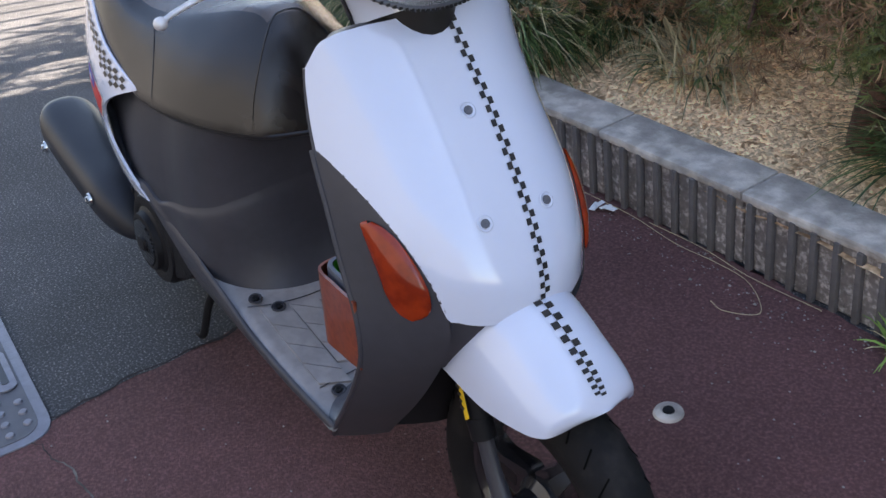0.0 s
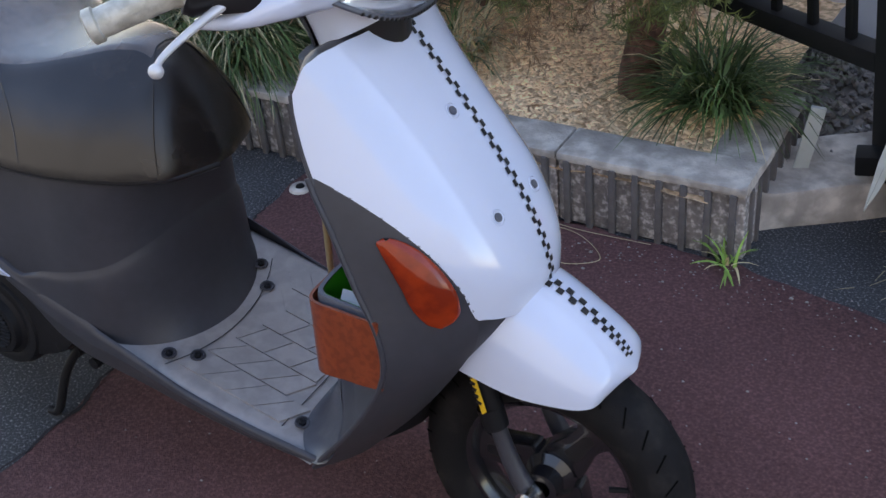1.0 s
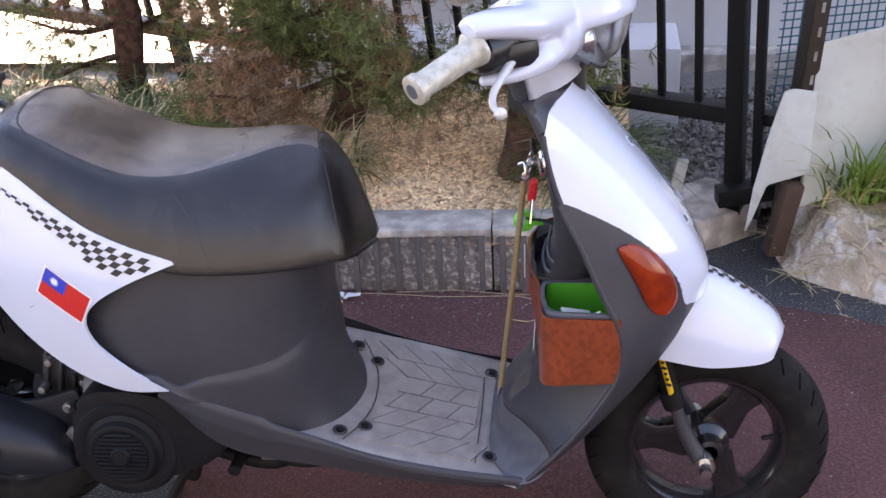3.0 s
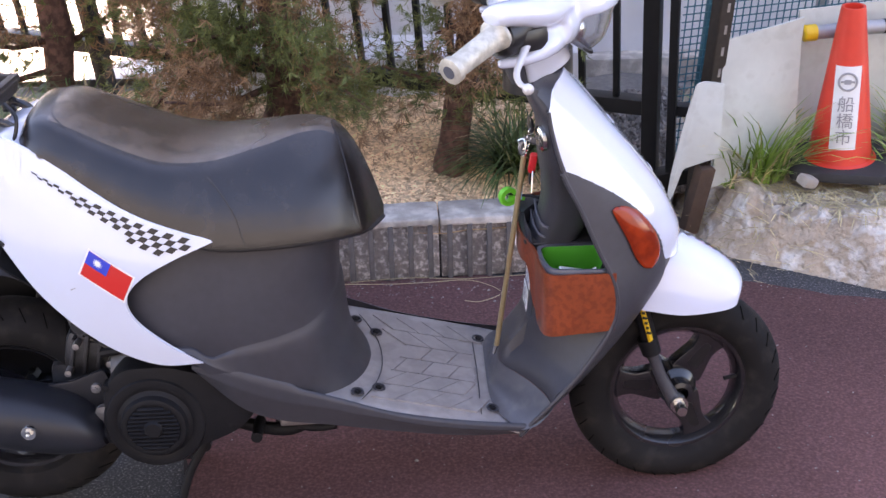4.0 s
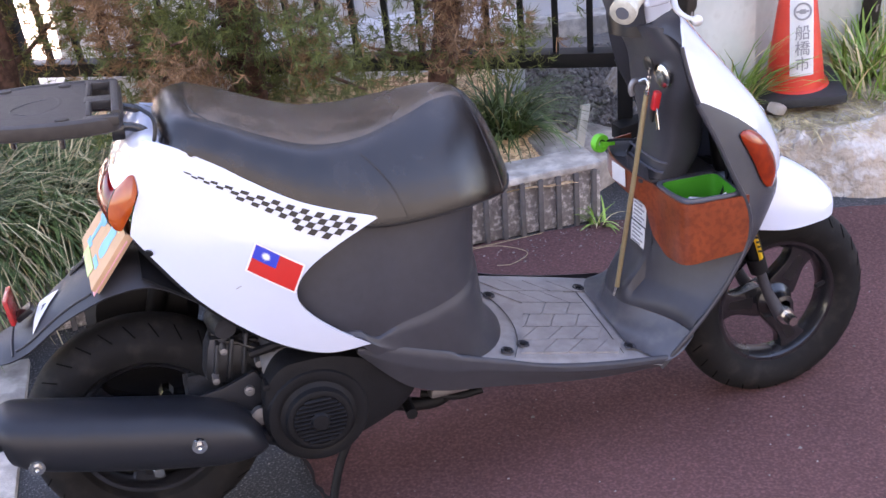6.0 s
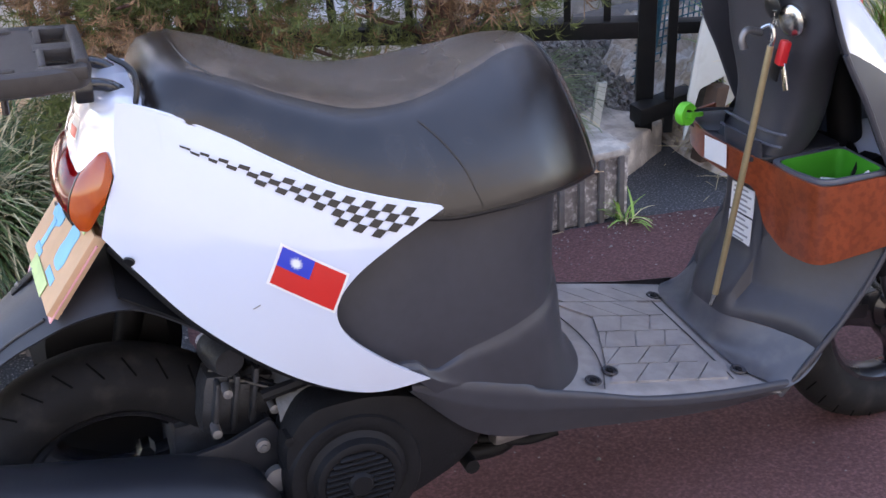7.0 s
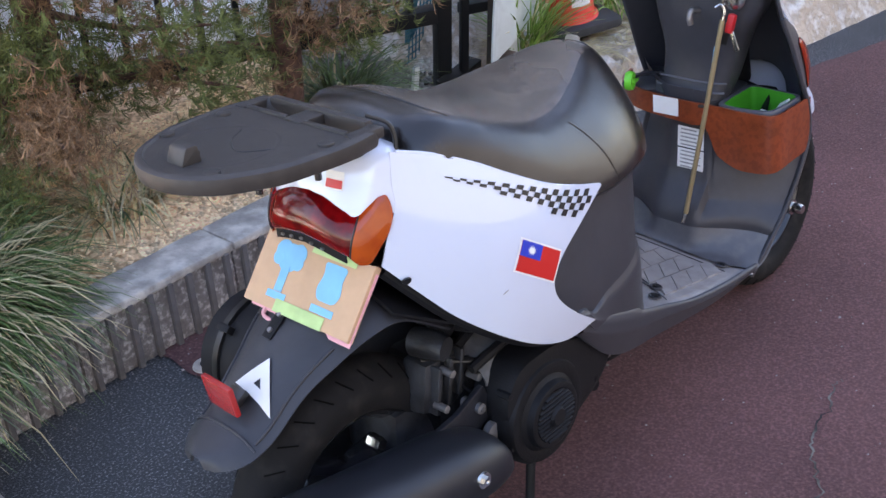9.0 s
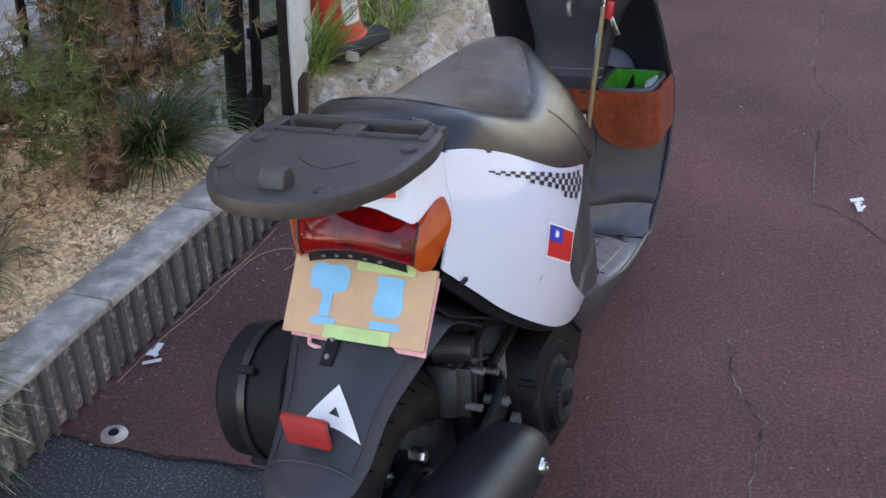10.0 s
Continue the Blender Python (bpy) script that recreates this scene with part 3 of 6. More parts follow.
bm = thick(grid(apron_at, 96, 36), 0.004)
apron = on_scooter("apron", bm, WHITE, "glossy white front shield with a chequered stripe and three screws")
bm = bmesh.new()
for k in range(46):
    for j in range(2):
        if (k + j) % 2:
            continue
        q = []
        for dz, dy in ((0, 0), (1, 0), (1, 1), (0, 1)):
            z = 0.492 + 0.0071 * (k + dz)
            a = (0.008 + min(0.018, max(0, z - 0.50) * 0.09) + 0.0072 * (j - 1 + dy)) / EDGEY(z)
            q.append(bm.verts.new(shield(z, math.copysign(abs(a) ** (1 / 0.94), a)) + Vector((0.0012, 0, 0.0008))))
        bm.faces.new(q)
on_scooter("chequer_stripe", bm, DECAL, "black chequered stripe", apron)


def facing(p, nrm):
    return Matrix.Translation(p) @ nrm.to_track_quat("Z", "Y").to_matrix().to_4x4()


for y, z in ((-0.004, 0.699), (-0.041, 0.594), (0.043, 0.594)):
    a = y / EDGEY(z)
    p, px, pz = shield(z, a), shield(z, a + 0.02), shield(z + 0.01, a)
    nrm = (px - p).cross(pz - p).normalized()
    nrm = nrm if nrm.x > 0 else -nrm
    m = facing(p, nrm)
    ring = on_scooter("screw_recess", lathe([(0.0105, 0.0006), (0.0092, 0.0016), (0.0078, 0.0010), (0.0068, 0.0006), (0.0, 0.0006)], 24, m), WHITE, "recessed screw", apron)
    on_scooter("screw", lathe([(0.0058, 0.0008), (0.0055, 0.0025), (0.003, 0.003), (0.0, 0.0016)], 16, m), GUNMETAL, "", ring)

TI = table([0.18, 0.25, 0.35, 0.45, 0.492, 0.519, 0.559, 0.603, 0.629, 0.648, 0.664], [0.55, 0.55, 0.55, 0.56, 0.582, 0.624, 0.694, 0.794, 0.865, 0.925, 0.99])
LENS_Z = 0.4845, 0.596
LENS_IN = table([0.4845, 0.487, 0.496, 0.513, 0.539, 0.566, 0.587, 0.593, 0.596], [0.745, 0.715, 0.672, 0.663, 0.685, 0.730, 0.787, 0.818, 0.850])
LENS_OUT = table([0.4845, 0.487, 0.494, 0.503, 0.537, 0.563, 0.587, 0.593, 0.596], [0.755, 0.785, 0.815, 0.835, 0.864, 0.880, 0.890, 0.888, 0.865])
for s in (-1, 1):
    def leg_at(u, v, s=s):
        z = 0.182 + (0.663 - 0.182) * v
        return shield(z, s * (TI(z) + (1.0 - TI(z)) * u))

    bm = thick(grid(leg_at, 12, 44), 0.006)
    shield_side = on_scooter("leg_shield", bm, GREY, "grey plastic leg shield")
    # rolled outer lip facing the rider
    lip = [shield(z, s) + Vector((-0.004, 0, 0)) for z in np.linspace(0.185, 0.662, 26)]
    on_scooter("edge_lip", tube(lip, 0.0042, 8, 0), GREY, "", shield_side)
    on_scooter("upper_lip", tube([shield(z, s * 0.985) + Vector((-0.006, 0, 0)) for z in np.linspace(0.655, 0.756, 12)], 0.0036, 8, 0), GREY, "", shield_side)

    # indicator: teardrop lens, broad below and pointed above
    def lens_at(u, v, s=s, grow=0.0, lift=0.0):
        f = 0.5 - 0.5 * math.cos(math.pi * u)
        z = LENS_Z[0] - grow + (LENS_Z[1] - LENS_Z[0] + 2 * grow) * f
        a0, a1 = LENS_IN(z) - 0.14 * grow / 0.02, LENS_OUT(z) + 0.14 * grow / 0.02
        bulge = 0.010 * (math.sin(math.pi * v) ** 0.55) * math.sin(math.pi * (0.03 + 0.94 * f)) ** 0.5
        return shield(z, s * (a0 + (a1 - a0) * v), 0.0012 + lift + bulge * (lift == 0))

    indicator = on_scooter("indicator", thick(grid(lens_at, 26, 18), -0.002), AMBER, "glossy amber front indicator lens")
    on_scooter("lens_surround", thick(grid(lambda u, v: lens_at(u, v, s, 0.0010, -0.0004), 26, 10), -0.0006), DECAL, "", indicator)

# inner leg panel facing the rider
XIN = table([0.215, 0.235, 0.252, 0.268, 0.285, 0.31, 0.36, 0.40, 0.44, 0.50, 0.56], [0.046, 0.068, 0.100, 0.124, 0.140, 0.151, 0.163, 0.170, 0.173, 0.167, 0.167])


FOOTX = table([0.0, 0.26, 0.45, 0.65, 0.85, 1.0], [0.113, 0.118, 0.142, 0.168, 0.188, 0.196])
FLAT = 0.09  # the footboard hangs lower on the kerb-off side


def inner_foot(a):
    """Where the upright panel meets the flange above the footboard."""
    s = abs(a)
    return Vector((FOOTX(s), 0.168 * a, 0.272 - 0.022 * s * s + 0.25 * FLAT * 0.168 * a))


def inner_low(u, v):
    a = (u - 0.5) * 2
    s = abs(a)
    low = inner_foot(a)
    z = low.z + ((0.522 if a > -0.30 else 0.407) - low.z) * v
    edge, x0 = EDGEX(z) - 0.003, XIN(z)
    t = max(0.0, (s - 0.22) / 0.78)
    k = min(1.0, v / 0.35)
    x = x0 + (edge - x0) * t ** 1.25 + 0.004 * s * s
    return Vector((low.x + (x - low.x) * (k * k * (3 - 2 * k)) if v < 0.35 else x, (EDGEY(z) - 0.004) * a, z))


inner = on_scooter("inner_panel", grid(inner_low, 60, 60), GREY, "grey inner leg panel with storage bin and wood-look trim")


COL_NEAR = table([0.495, 0.52, 0.55, 0.60, 0.64, 0.67, 0.70, 0.74, 0.78], [0.050, 0.058, 0.066, 0.082, 0.102, 0.122, 0.132, 0.130, 0.108])
COL_FAR = table([0.495, 0.52, 0.56, 0.65, 0.74, 0.78], [0.110, 0.088, 0.082, 0.092, 0.100, 0.090])


def column(u, v):
    z = 0.495 + 0.285 * u
    x0 = table([0, 0.10, 0.23, 0.55, 0.74, 0.87, 1.0], [0.174, 0.188, 0.195, 0.186, 0.182, 0.166, 0.150])(u)
    dep = min(0.040, 0.5 * (CREST(z) - x0) - 0.016)
    a = v * math.tau
    c, s = math.cos(a), math.sin(a)
    w = COL_FAR(z) if s > 0 else COL_NEAR(z)
    x, y = x0 + dep - dep * math.copysign(abs(c) ** 0.6, c), w * abs(s) ** 0.7
    xe, xc = EDGEX(z), CREST(z)
    if x > xe:
        y = min(y, EDGEY(z) * max(0.0, 1 - (x - xe) / (xc - xe)) ** (1 / SHAPE(z)) - 0.012)
    return Vector((x, math.copysign(y, s), z))


on_scooter("steering_column_cover", grid(column, 40, 64, wrap_v=True, caps=True), GREY, "", inner)
on_scooter("back_of_apron", grid(lambda u, v: Matrix.Scale(0.972, 3, (0, 1, 0)) @ shield(0.39 + 0.37 * v, (u - 0.5) * 2) + Vector((-0.007, 0, 0)), 40, 24), GREY, "", inner)
# shelf with the bin
on_scooter("shelf", prism(rounded([(0.176, 0.150), (0.160, 0.06), (0.160, -0.035), (0.180, -0.05), (0.30, -0.05), (0.30, 0.160), (0.24, 0.166)], 0.012), 0.008, pose(0, 0, 0.490), 0.002), DARK, "", inner)
for k, (x, z) in enumerate(((0.1945, 0.530), (0.1875, 0.514))):
    on_scooter("moulded_ridge", tube([(x + 0.004, -0.062, z), (x - 0.004, -0.045, z), (x - 0.008, 0, z), (x - 0.004, 0.075, z)], 0.0022, 8, 16), GUNMETAL, "", inner)
bin_out = rounded([(0.178, -0.052), (0.178, -0.110), (0.188, -0.160), (0.288, -0.168), (0.296, -0.052)], 0.018, 5)
bin_in = [(x + (0.245 - x) * 0.09, y + (-0.112 - y) * 0.13) for x, y in bin_out]


def ring(levels):
    bm = bmesh.new()
    rows = [[bm.verts.new((x, y, z)) for x, y in o] for o, z in levels]
    for a, b in zip(rows, rows[1:]):
        for j in range(len(a)):
            bm.faces.new((a[j], a[(j + 1) % len(a)], b[(j + 1) % len(b)], b[j]))
    bm.faces.new(rows[-1])
    return bm


bin_rim = on_scooter("storage_bin", ring([(bin_out, 0.468), (bin_out, 0.491), ([(x * 0.995 + 0.001, y * 0.99) for x, y in bin_out], 0.496), (bin_in, 0.496), (bin_in, 0.476), (bin_in, 0.40)]), GUNMETAL, "open grey storage bin lined in green", inner)
liner = [(x + (0.245 - x) * 0.03, y + (-0.112 - y) * 0.03) for x, y in bin_in]
on_scooter("bin_liner", ring([(liner, 0.4955), (liner, 0.430)]), GREEN, "bright green liner", bin_rim)
bm = box(0.05, 0.035, 0.003, pose(0.235, -0.130, 0.474, 18, 20, 30), 0)
box(0.03, 0.03, 0.003, pose(0.255, -0.140, 0.480, -30, 35, 70), 0, bm)
on_scooter("paper_scrap", bm, PAPER, "", bin_rim)
# wood-look trim, a bent band
TRIM = spline([(0.232, 0.171), (0.182, 0.156), (0.158, 0.10), (0.153, 0.045), (0.156, -0.010), (0.167, -0.045), (0.174, -0.075), (0.175, -0.115), (0.186, -0.166), (0.240, -0.175), (0.293, -0.178)])
TZT = table([0, 0.15, 0.4, 0.5, 0.60, 1.0], [0.512, 0.508, 0.501, 0.497, 0.493, 0.494])
TZB = table([0, 0.2, 0.40, 0.49, 0.54, 0.59, 0.9, 1.0], [0.474, 0.466, 0.457, 0.446, 0.404, 0.390, 0.388, 0.394])
bm = thick(grid(lambda u, v: Vector((*TRIM(u), TZB(u) + (TZT(u) - TZB(u)) * v)), 60, 6), 0.004)
on_scooter("wood_trim", bm, BURL, "glossy burl wood-look trim band", inner)
bm = prism(rounded([(0.182, -0.07), (0.182, -0.11), (0.192, -0.158), (0.295, -0.170), (0.30, -0.07)], 0.012), 0.004, pose(0, 0, 0.394), 0)
on_scooter("bin_floor", bm, DARK, "", bin_rim)
# labels on the inner panel
lab = on_scooter("warning_label", box(0.0012, 0.053, 0.034, pose(0.1495, 0.036, 0.4875, 0, 0, 2), 0), PAPER, "small white paper label", inner)
for y0, z0, w, h in ((-0.004, 0.423, 0.056, 0.040), (-0.006, 0.381, 0.056, 0.040)):
    lab = on_scooter("instruction_label", box(0.0012, w, h, pose(XIN(z0) - 0.0016, y0, z0, 0, 4, 0), 0), PAPER, "white paper label with grey lines of print", inner)
    bm = bmesh.new()
    for k in range(5):
        box(0.0008, w * (0.78 if k % 2 else 0.6), 0.0026, pose(XIN(z0) - 0.0026 + (0.015 - 0.0075 * k) * 0.07, y0 + (0.0 if k % 2 else 0.004), z0 + 0.015 - 0.0075 * k, 0, 4, 0), 0, bm)
    on_scooter("print_lines", bm, INK, "", lab)
# key, lock, hook
lockm = pose(0.1805, -0.085, 0.694, 0, -96, 12)
lock = on_scooter("ignition_lock", lathe([(0.0, 0.004), (0.006, 0.005), (0.017, 0.004), (0.021, 0.001), (0.022, -0.004)], 32, lockm), CHROME, "silver ignition lock", inner)
on_scooter("lock_shroud", lathe([(0.012, 0.006), (0.015, 0.010), (0.011, 0.012), (0.0, 0.012)], 20, pose(0.176, -0.062, 0.712, 0, -96, 8)), DECAL, "", inner)
on_scooter("bag_hook", tube([(0.186, -0.012, 0.664), (0.164, -0.012, 0.670), (0.157, -0.012, 0.658), (0.160, -0.012, 0.646)], 0.0055, 10, 14), METAL, "metal bag hook", inner)
keyset = thing("key_ring", scooter.matrix_world @ pose(0, 0, 0), "keys with red fob hanging from the ignition lock", "keys")
part("key_fob", box(0.012, 0.014, 0.034, pose(0.168, -0.088, 0.655, 10, 8, 0), 0.004), KEYRED, keyset, "red fob")
part("key", box(0.003, 0.009, 0.036, pose(0.166, -0.096, 0.625, -22, 6, 0), 0.001), CHROME, keyset, "steel key")
part("key", box(0.004, 0.016, 0.040, pose(0.166, -0.078, 0.636, 12, 4, 0), 0.002), DECAL, keyset, "black key grip")
bm = bmesh.new()
for k in range(9):
    a = k / 8
    lathe([(0.0045, 0.001), (0.0058, 0), (0.0045, -0.001)], 12, pose(0.168 - 0.012 * a, -0.070 - 0.010 * a, 0.706 - 0.036 * a, 90 * (k % 2), 20, 30), bm)
part("chain", bm, CHROME, keyset, "short steel chain")
part("tag", box(0.003, 0.006, 0.030, pose(0.152, -0.066, 0.600, 6, 4, 0), 0.001), CARDBLUE, keyset, "blue tag")
# brass-coloured rod from the key hook to the floor
rod = thing("hooked_rod", scooter.matrix_world @ pose(0, 0, 0), "thin brass-coloured rod hooked from the lock down to the floor", "rod")
part("shaft", tube([(0.155, -0.079, 0.664), (0.134, -0.055, 0.48), (0.112, -0.030, 0.298)], 0.0046, 12, 10), CORD, rod)
part("end_hook", tube([(0.112, -0.030, 0.299), (0.109, -0.028, 0.287), (0.107, -0.027, 0.280)], [0.004, 0.003, 0.003], 8, 6), CHROME, rod)
part("top_hook", tube([(0.155, -0.079, 0.662), (0.158, -0.081, 0.678), (0.156, -0.075, 0.690), (0.148, -0.068, 0.686)], 0.003, 8, 10), CHROME, rod)
# lime latch on the trim and a dark cap on the shelf
latch = on_scooter("lime_latch", lathe([(0.009, -0.007), (0.0165, -0.007), (0.0185, 0), (0.0165, 0.007), (0.009, 0.007)], 24, pose(0.146, 0.112, 0.524, 90, 0, 20), closed=True), LIME, "bright lime plastic ring", inner)
on_scooter("latch_tongue", box(0.03, 0.012, 0.008, pose(0.162, 0.114, 0.520, 0, 10, 20), 0.003), LIME, "", inner)
on_scooter("strap", tube([(0.15, 0.12, 0.525), (0.19, 0.09, 0.53), (0.23, 0.05, 0.528)], 0.005, 8, 12, 0.4), MATTE, "", inner)
on_scooter("cup_lid", lathe([(0.0, 0.012), (0.03, 0.010), (0.042, 0.004), (0.044, 0.0)], 28, pose(0.205, 0.120, 0.500, 0, 0, 0)), DARK, "", inner)

# floor
def FZ(x, y=0.0):
    return 0.2515 - 0.226 * x - (0.0 if x < 0.12 else (x - 0.12) * 0.2) + FLAT * y


def flange_at(u, v):
    """Concave flare from the upright panel down to the front of the footboard."""
    a = (u - 0.5) * 2
    f = inner_foot(a)
    x, y = 0.094 + 0.046 * abs(a) ** 5, 0.160 * a
    o = Vector((x, y, FZ(x, y) + 0.0008))
    q = f.lerp(o, v)
    return Vector((q.x, q.y, o.z + (f.z - o.z) * (1 - v) ** 2.3))


on_scooter("footwell_flange", grid(flange_at, 48, 14), DUSTYGREY, "", inner)


def floor_w(x):
    return table([-0.26, -0.224, -0.152, -0.072, 0.04, 0.12, 0.165], [0.166, 0.166, 0.166, 0.166, 0.164, 0.160, 0.154])(x)


def floor_at(u, v):
    x = -0.26 + 0.400 * u
    a = (v - 0.5) * 2
    lift = -0.006 * max(0, (abs(a) - 0.93) / 0.07) ** 1.5
    return Vector((x, floor_w(x) * a, FZ(x, floor_w(x) * a) - 0.003 + lift))


floor_board = on_scooter("floorboard", grid(floor_at, 40, 30), FLOORM, "scuffed grey footboard with tread pads and bolts")
# tread pads in a slanted pattern
for j in range(6):
    y0, y1 = -0.132 + 0.0445 * j, -0.132 + 0.0445 * (j + 1) - 0.0022
    sl = 1.0 if j < 2 else (-1.0 if j > 3 else 0.55)
    for k in range(-2, 6):
        bm = bmesh.new()
        q = []
        for xx, yy in ((0, y0), (1, y0), (1, y1), (0, y1)):
            x = -0.118 + 0.0475 * (k + xx) - (0.0022 if xx else 0) + sl * (yy - y0) * (1 if j < 3 else 1) + sl * 0.0445 * (j if j < 2 else (5 - j if j > 3 else 0)) * 0.6
            lo = -0.110 + 0.05 * (1 - min(1, abs(yy) / 0.13))
            q.append((min(max(x, lo), 0.093 - 0.02 * (abs(yy) < 0.05)), yy))
        if abs(q[1][0] - q[0][0]) < 0.006 and abs(q[2][0] - q[3][0]) < 0.006:
            bm.free()
            continue
        vs = [bm.verts.new((x, y, FZ(x, y) + 0.0004)) for x, y in q]
        if len({(round(v.co.x, 4), round(v.co.y, 4)) for v in vs}) < 4:
            bm.free()
            continue
        f = bm.faces.new(vs)
        bmesh.ops.recalc_face_normals(bm, faces=bm.faces)
        if f.normal.z < 0:
            f.normal_flip()
        r = bmesh.ops.extrude_face_region(bm, geom=[f])
        for v in r["geom"]:
            if isinstance(v, bmesh.types.BMVert):
                v.co.z -= 0.004
        on_scooter("tread_pad", bm, FLOORM, "", floor_board)
for x, y in ((-0.141, 0.104), (-0.103, 0.070), (-0.1326, -0.127), (-0.097, -0.105), (0.098, -0.1146), (0.087, 0.1045)):
    m = pose(x, y, FZ(x, y) + 0.001, 5, 12.7, 0)
    b = on_scooter("floor_bolt", lathe([(0.0118, 0.0), (0.0108, 0.0018), (0.0088, 0.0016), (0.008, -0.001), (0.0, -0.001)], 20, m), GREY, "", floor_board)
    on_scooter("bolt_head", lathe([(0.006, -0.001), (0.0055, 0.002), (0.003, 0.0026), (0.0, 0.001)], 6, m), CASEM, "", b)
for a in ([(-0.125, -0.145), (-0.105, -0.10), (-0.092, -0.04), (-0.096, 0.03), (-0.116, 0.09), (-0.135, 0.125)], [(0.077, -0.135), (0.078, 0.0), (0.075, 0.118)]):
    c = spline(a)
    on_scooter("panel_seam", tube([(*c(i / 14), FZ(*c(i / 14)) - 0.0006) for i in range(15)], 0.0009, 6), GREY, "", floor_board)

# side skirts of the footboard, with the belly
TOPS = spline([(-0.395, 0.378), (-0.351, 0.372), (-0.295, 0.352), (-0.240, 0.330), (-0.222, 0.318), (-0.152, 0.293), (-0.072, 0.264), (0.04, 0.240), (0.154, 0.224)])
BOTS = spline([(-0.395, 0.362), (-0.336, 0.298), (-0.299, 0.272), (-0.25, 0.254), (-0.173, 0.241), (-0.09, 0.226), (0.0, 0.212), (0.07, 0.204), (0.140, 0.200)])
for s in (-1, 1):
    def skirt(u, v, s=s):
        t, b = TOPS(u), BOTS(u)
        w = table([0, 0.25, 0.45, 0.75, 1.0], [0.180, 0.177, 0.172, 0.168, 0.160])(u)
        inn = w - 0.006
        if v < 0.2:
            y, x, z = s * (w - 0.012 - 0.035 * (1 - v / 0.2) ** 1.5), b[0], b[1] - 0.002 + 0.004 * abs(v / 0.2 - 0.5)
        else:
            # a lower facet that tucks under, then an upright face with a soft top edge
            f = (v - 0.2) / 0.8
            x, z = b[0] + (t[0] - b[0]) * f, b[1] + (t[1] - b[1]) * (1 - (1 - f) ** 1.4)
            y = s * (w - 0.012 * max(0.0, 1 - f / 0.45) + (inn - w) * max(0.0, (f - 0.7) / 0.3) ** 1.6)
        return Vector((x, y, z + FLAT * y))

    on_scooter("side_skirt", grid(skirt, 48, 26), GREY, "grey plastic footboard skirt")
bm = grid(lambda u, v: Vector((BOTS(0.25 + 0.75 * u)[0], (v - 0.5) * 0.31, BOTS(0.25 + 0.75 * u)[1] + 0.004 - 0.01 * math.sin(math.pi * v))), 20, 8)
on_scooter("belly_pan", thick(bm, 0.006), MATTE)

# body under the seat: grey centre cover
CREASE = table([-0.39, -0.331, -0.246, -0.185, -0.160, -0.145, -0.120], [0.362, 0.381, 0.401, 0.420, 0.440, 0.466, 0.520])
CXF = table([0, 0.07, 0.16, 0.3, 0.6, 1.0], [-0.142, -0.150, -0.156, -0.158, -0.158, -0.142])
CWD = table([0, 0.1, 0.3, 0.6, 1.0], [0.148, 0.156, 0.166, 0.165, 0.150])


def centre(u, v):
    """Cover section by section; rows 20 and 21 of 40 form the moulded ledge."""
    a = (v - 0.5) * 2
    s = abs(a)
    row = u * 40

    def plan(z):
        q = (z - 0.268) / 0.315
        xf, w = CXF(q), CWD(q)
        if s < 0.5:
            t = s / 0.5 * math.pi / 2
            return xf - 0.16 + 0.16 * abs(math.cos(t)) ** 0.62, w * abs(math.sin(t)) ** 0.75
        t = (s - 0.5) / 0.5
        f = 1.0 + 0.09 * math.sin(math.pi * min(1, t * 1.4)) * min(1.0, max(0.0, (z - 0.30) / 0.12)) - 0.25 * max(0, t - 0.7)
        return xf - 0.16 + (-0.60 - xf + 0.16) * t, w * f

    x, _ = plan(0.268 + 0.315 * u)
    low = 0.268 if x > -0.29 else min(0.268 + 1.18 * (-0.29 - x), 0.385 + max(0, -0.46 - x) * 0.8)
    zc = min(0.56, max(CREASE(x), low + 0.012))
    if row < 20.5:
        f = min(1.0, row / 20)
        z = low + (zc - low) * f
        flare = 0.0048 * min(1.0, (1 - f) / 0.12) ** 0.5 + 0.009 * (1 - f) + 0.022 * (1 - f) ** 5
    else:
        f = min(1.0, (row - 21) / 19)
        z, flare = zc + 0.0012 + (0.583 - zc - 0.0012) * f, 0.0
    x, y = plan(z)
    return Vector((x + (flare * (1 - 2 * s) if s < 0.5 else 0), math.copysign(y + min(flare, 0.012) * min(1, s * 3), a), z + (FLAT * math.copysign(y, a) * max(0.0, 1 - (z - 0.268) / 0.12) if x > -0.3 else 0)))


centre_cover = on_scooter("centre_cover", thick(grid(centre, 40, 84), 0.004), GREY, "matt grey plastic body cover under the seat")
on_scooter("seat_catch", box(0.03, 0.02, 0.022, pose(-0.150, -0.085, 0.558, 0, 20, 25), 0.004), DECAL, "", centre_cover)

# white tail cowl, half width as a function of x and z
CW = table([-0.76, -0.72, -0.69, -0.64, -0.58, -0.50, -0.42, -0.34], [0.070, 0.097, 0.118, 0.150, 0.179, 0.199, 0.203, 0.196])


def cowl_y(x, z):
    zc = 0.50 - 0.22 * (x + 0.45)
    return CW(x) * (1 - 0.30 * ((z - zc) / 0.19) ** 2 * (0.55 if z < zc else 0.75))


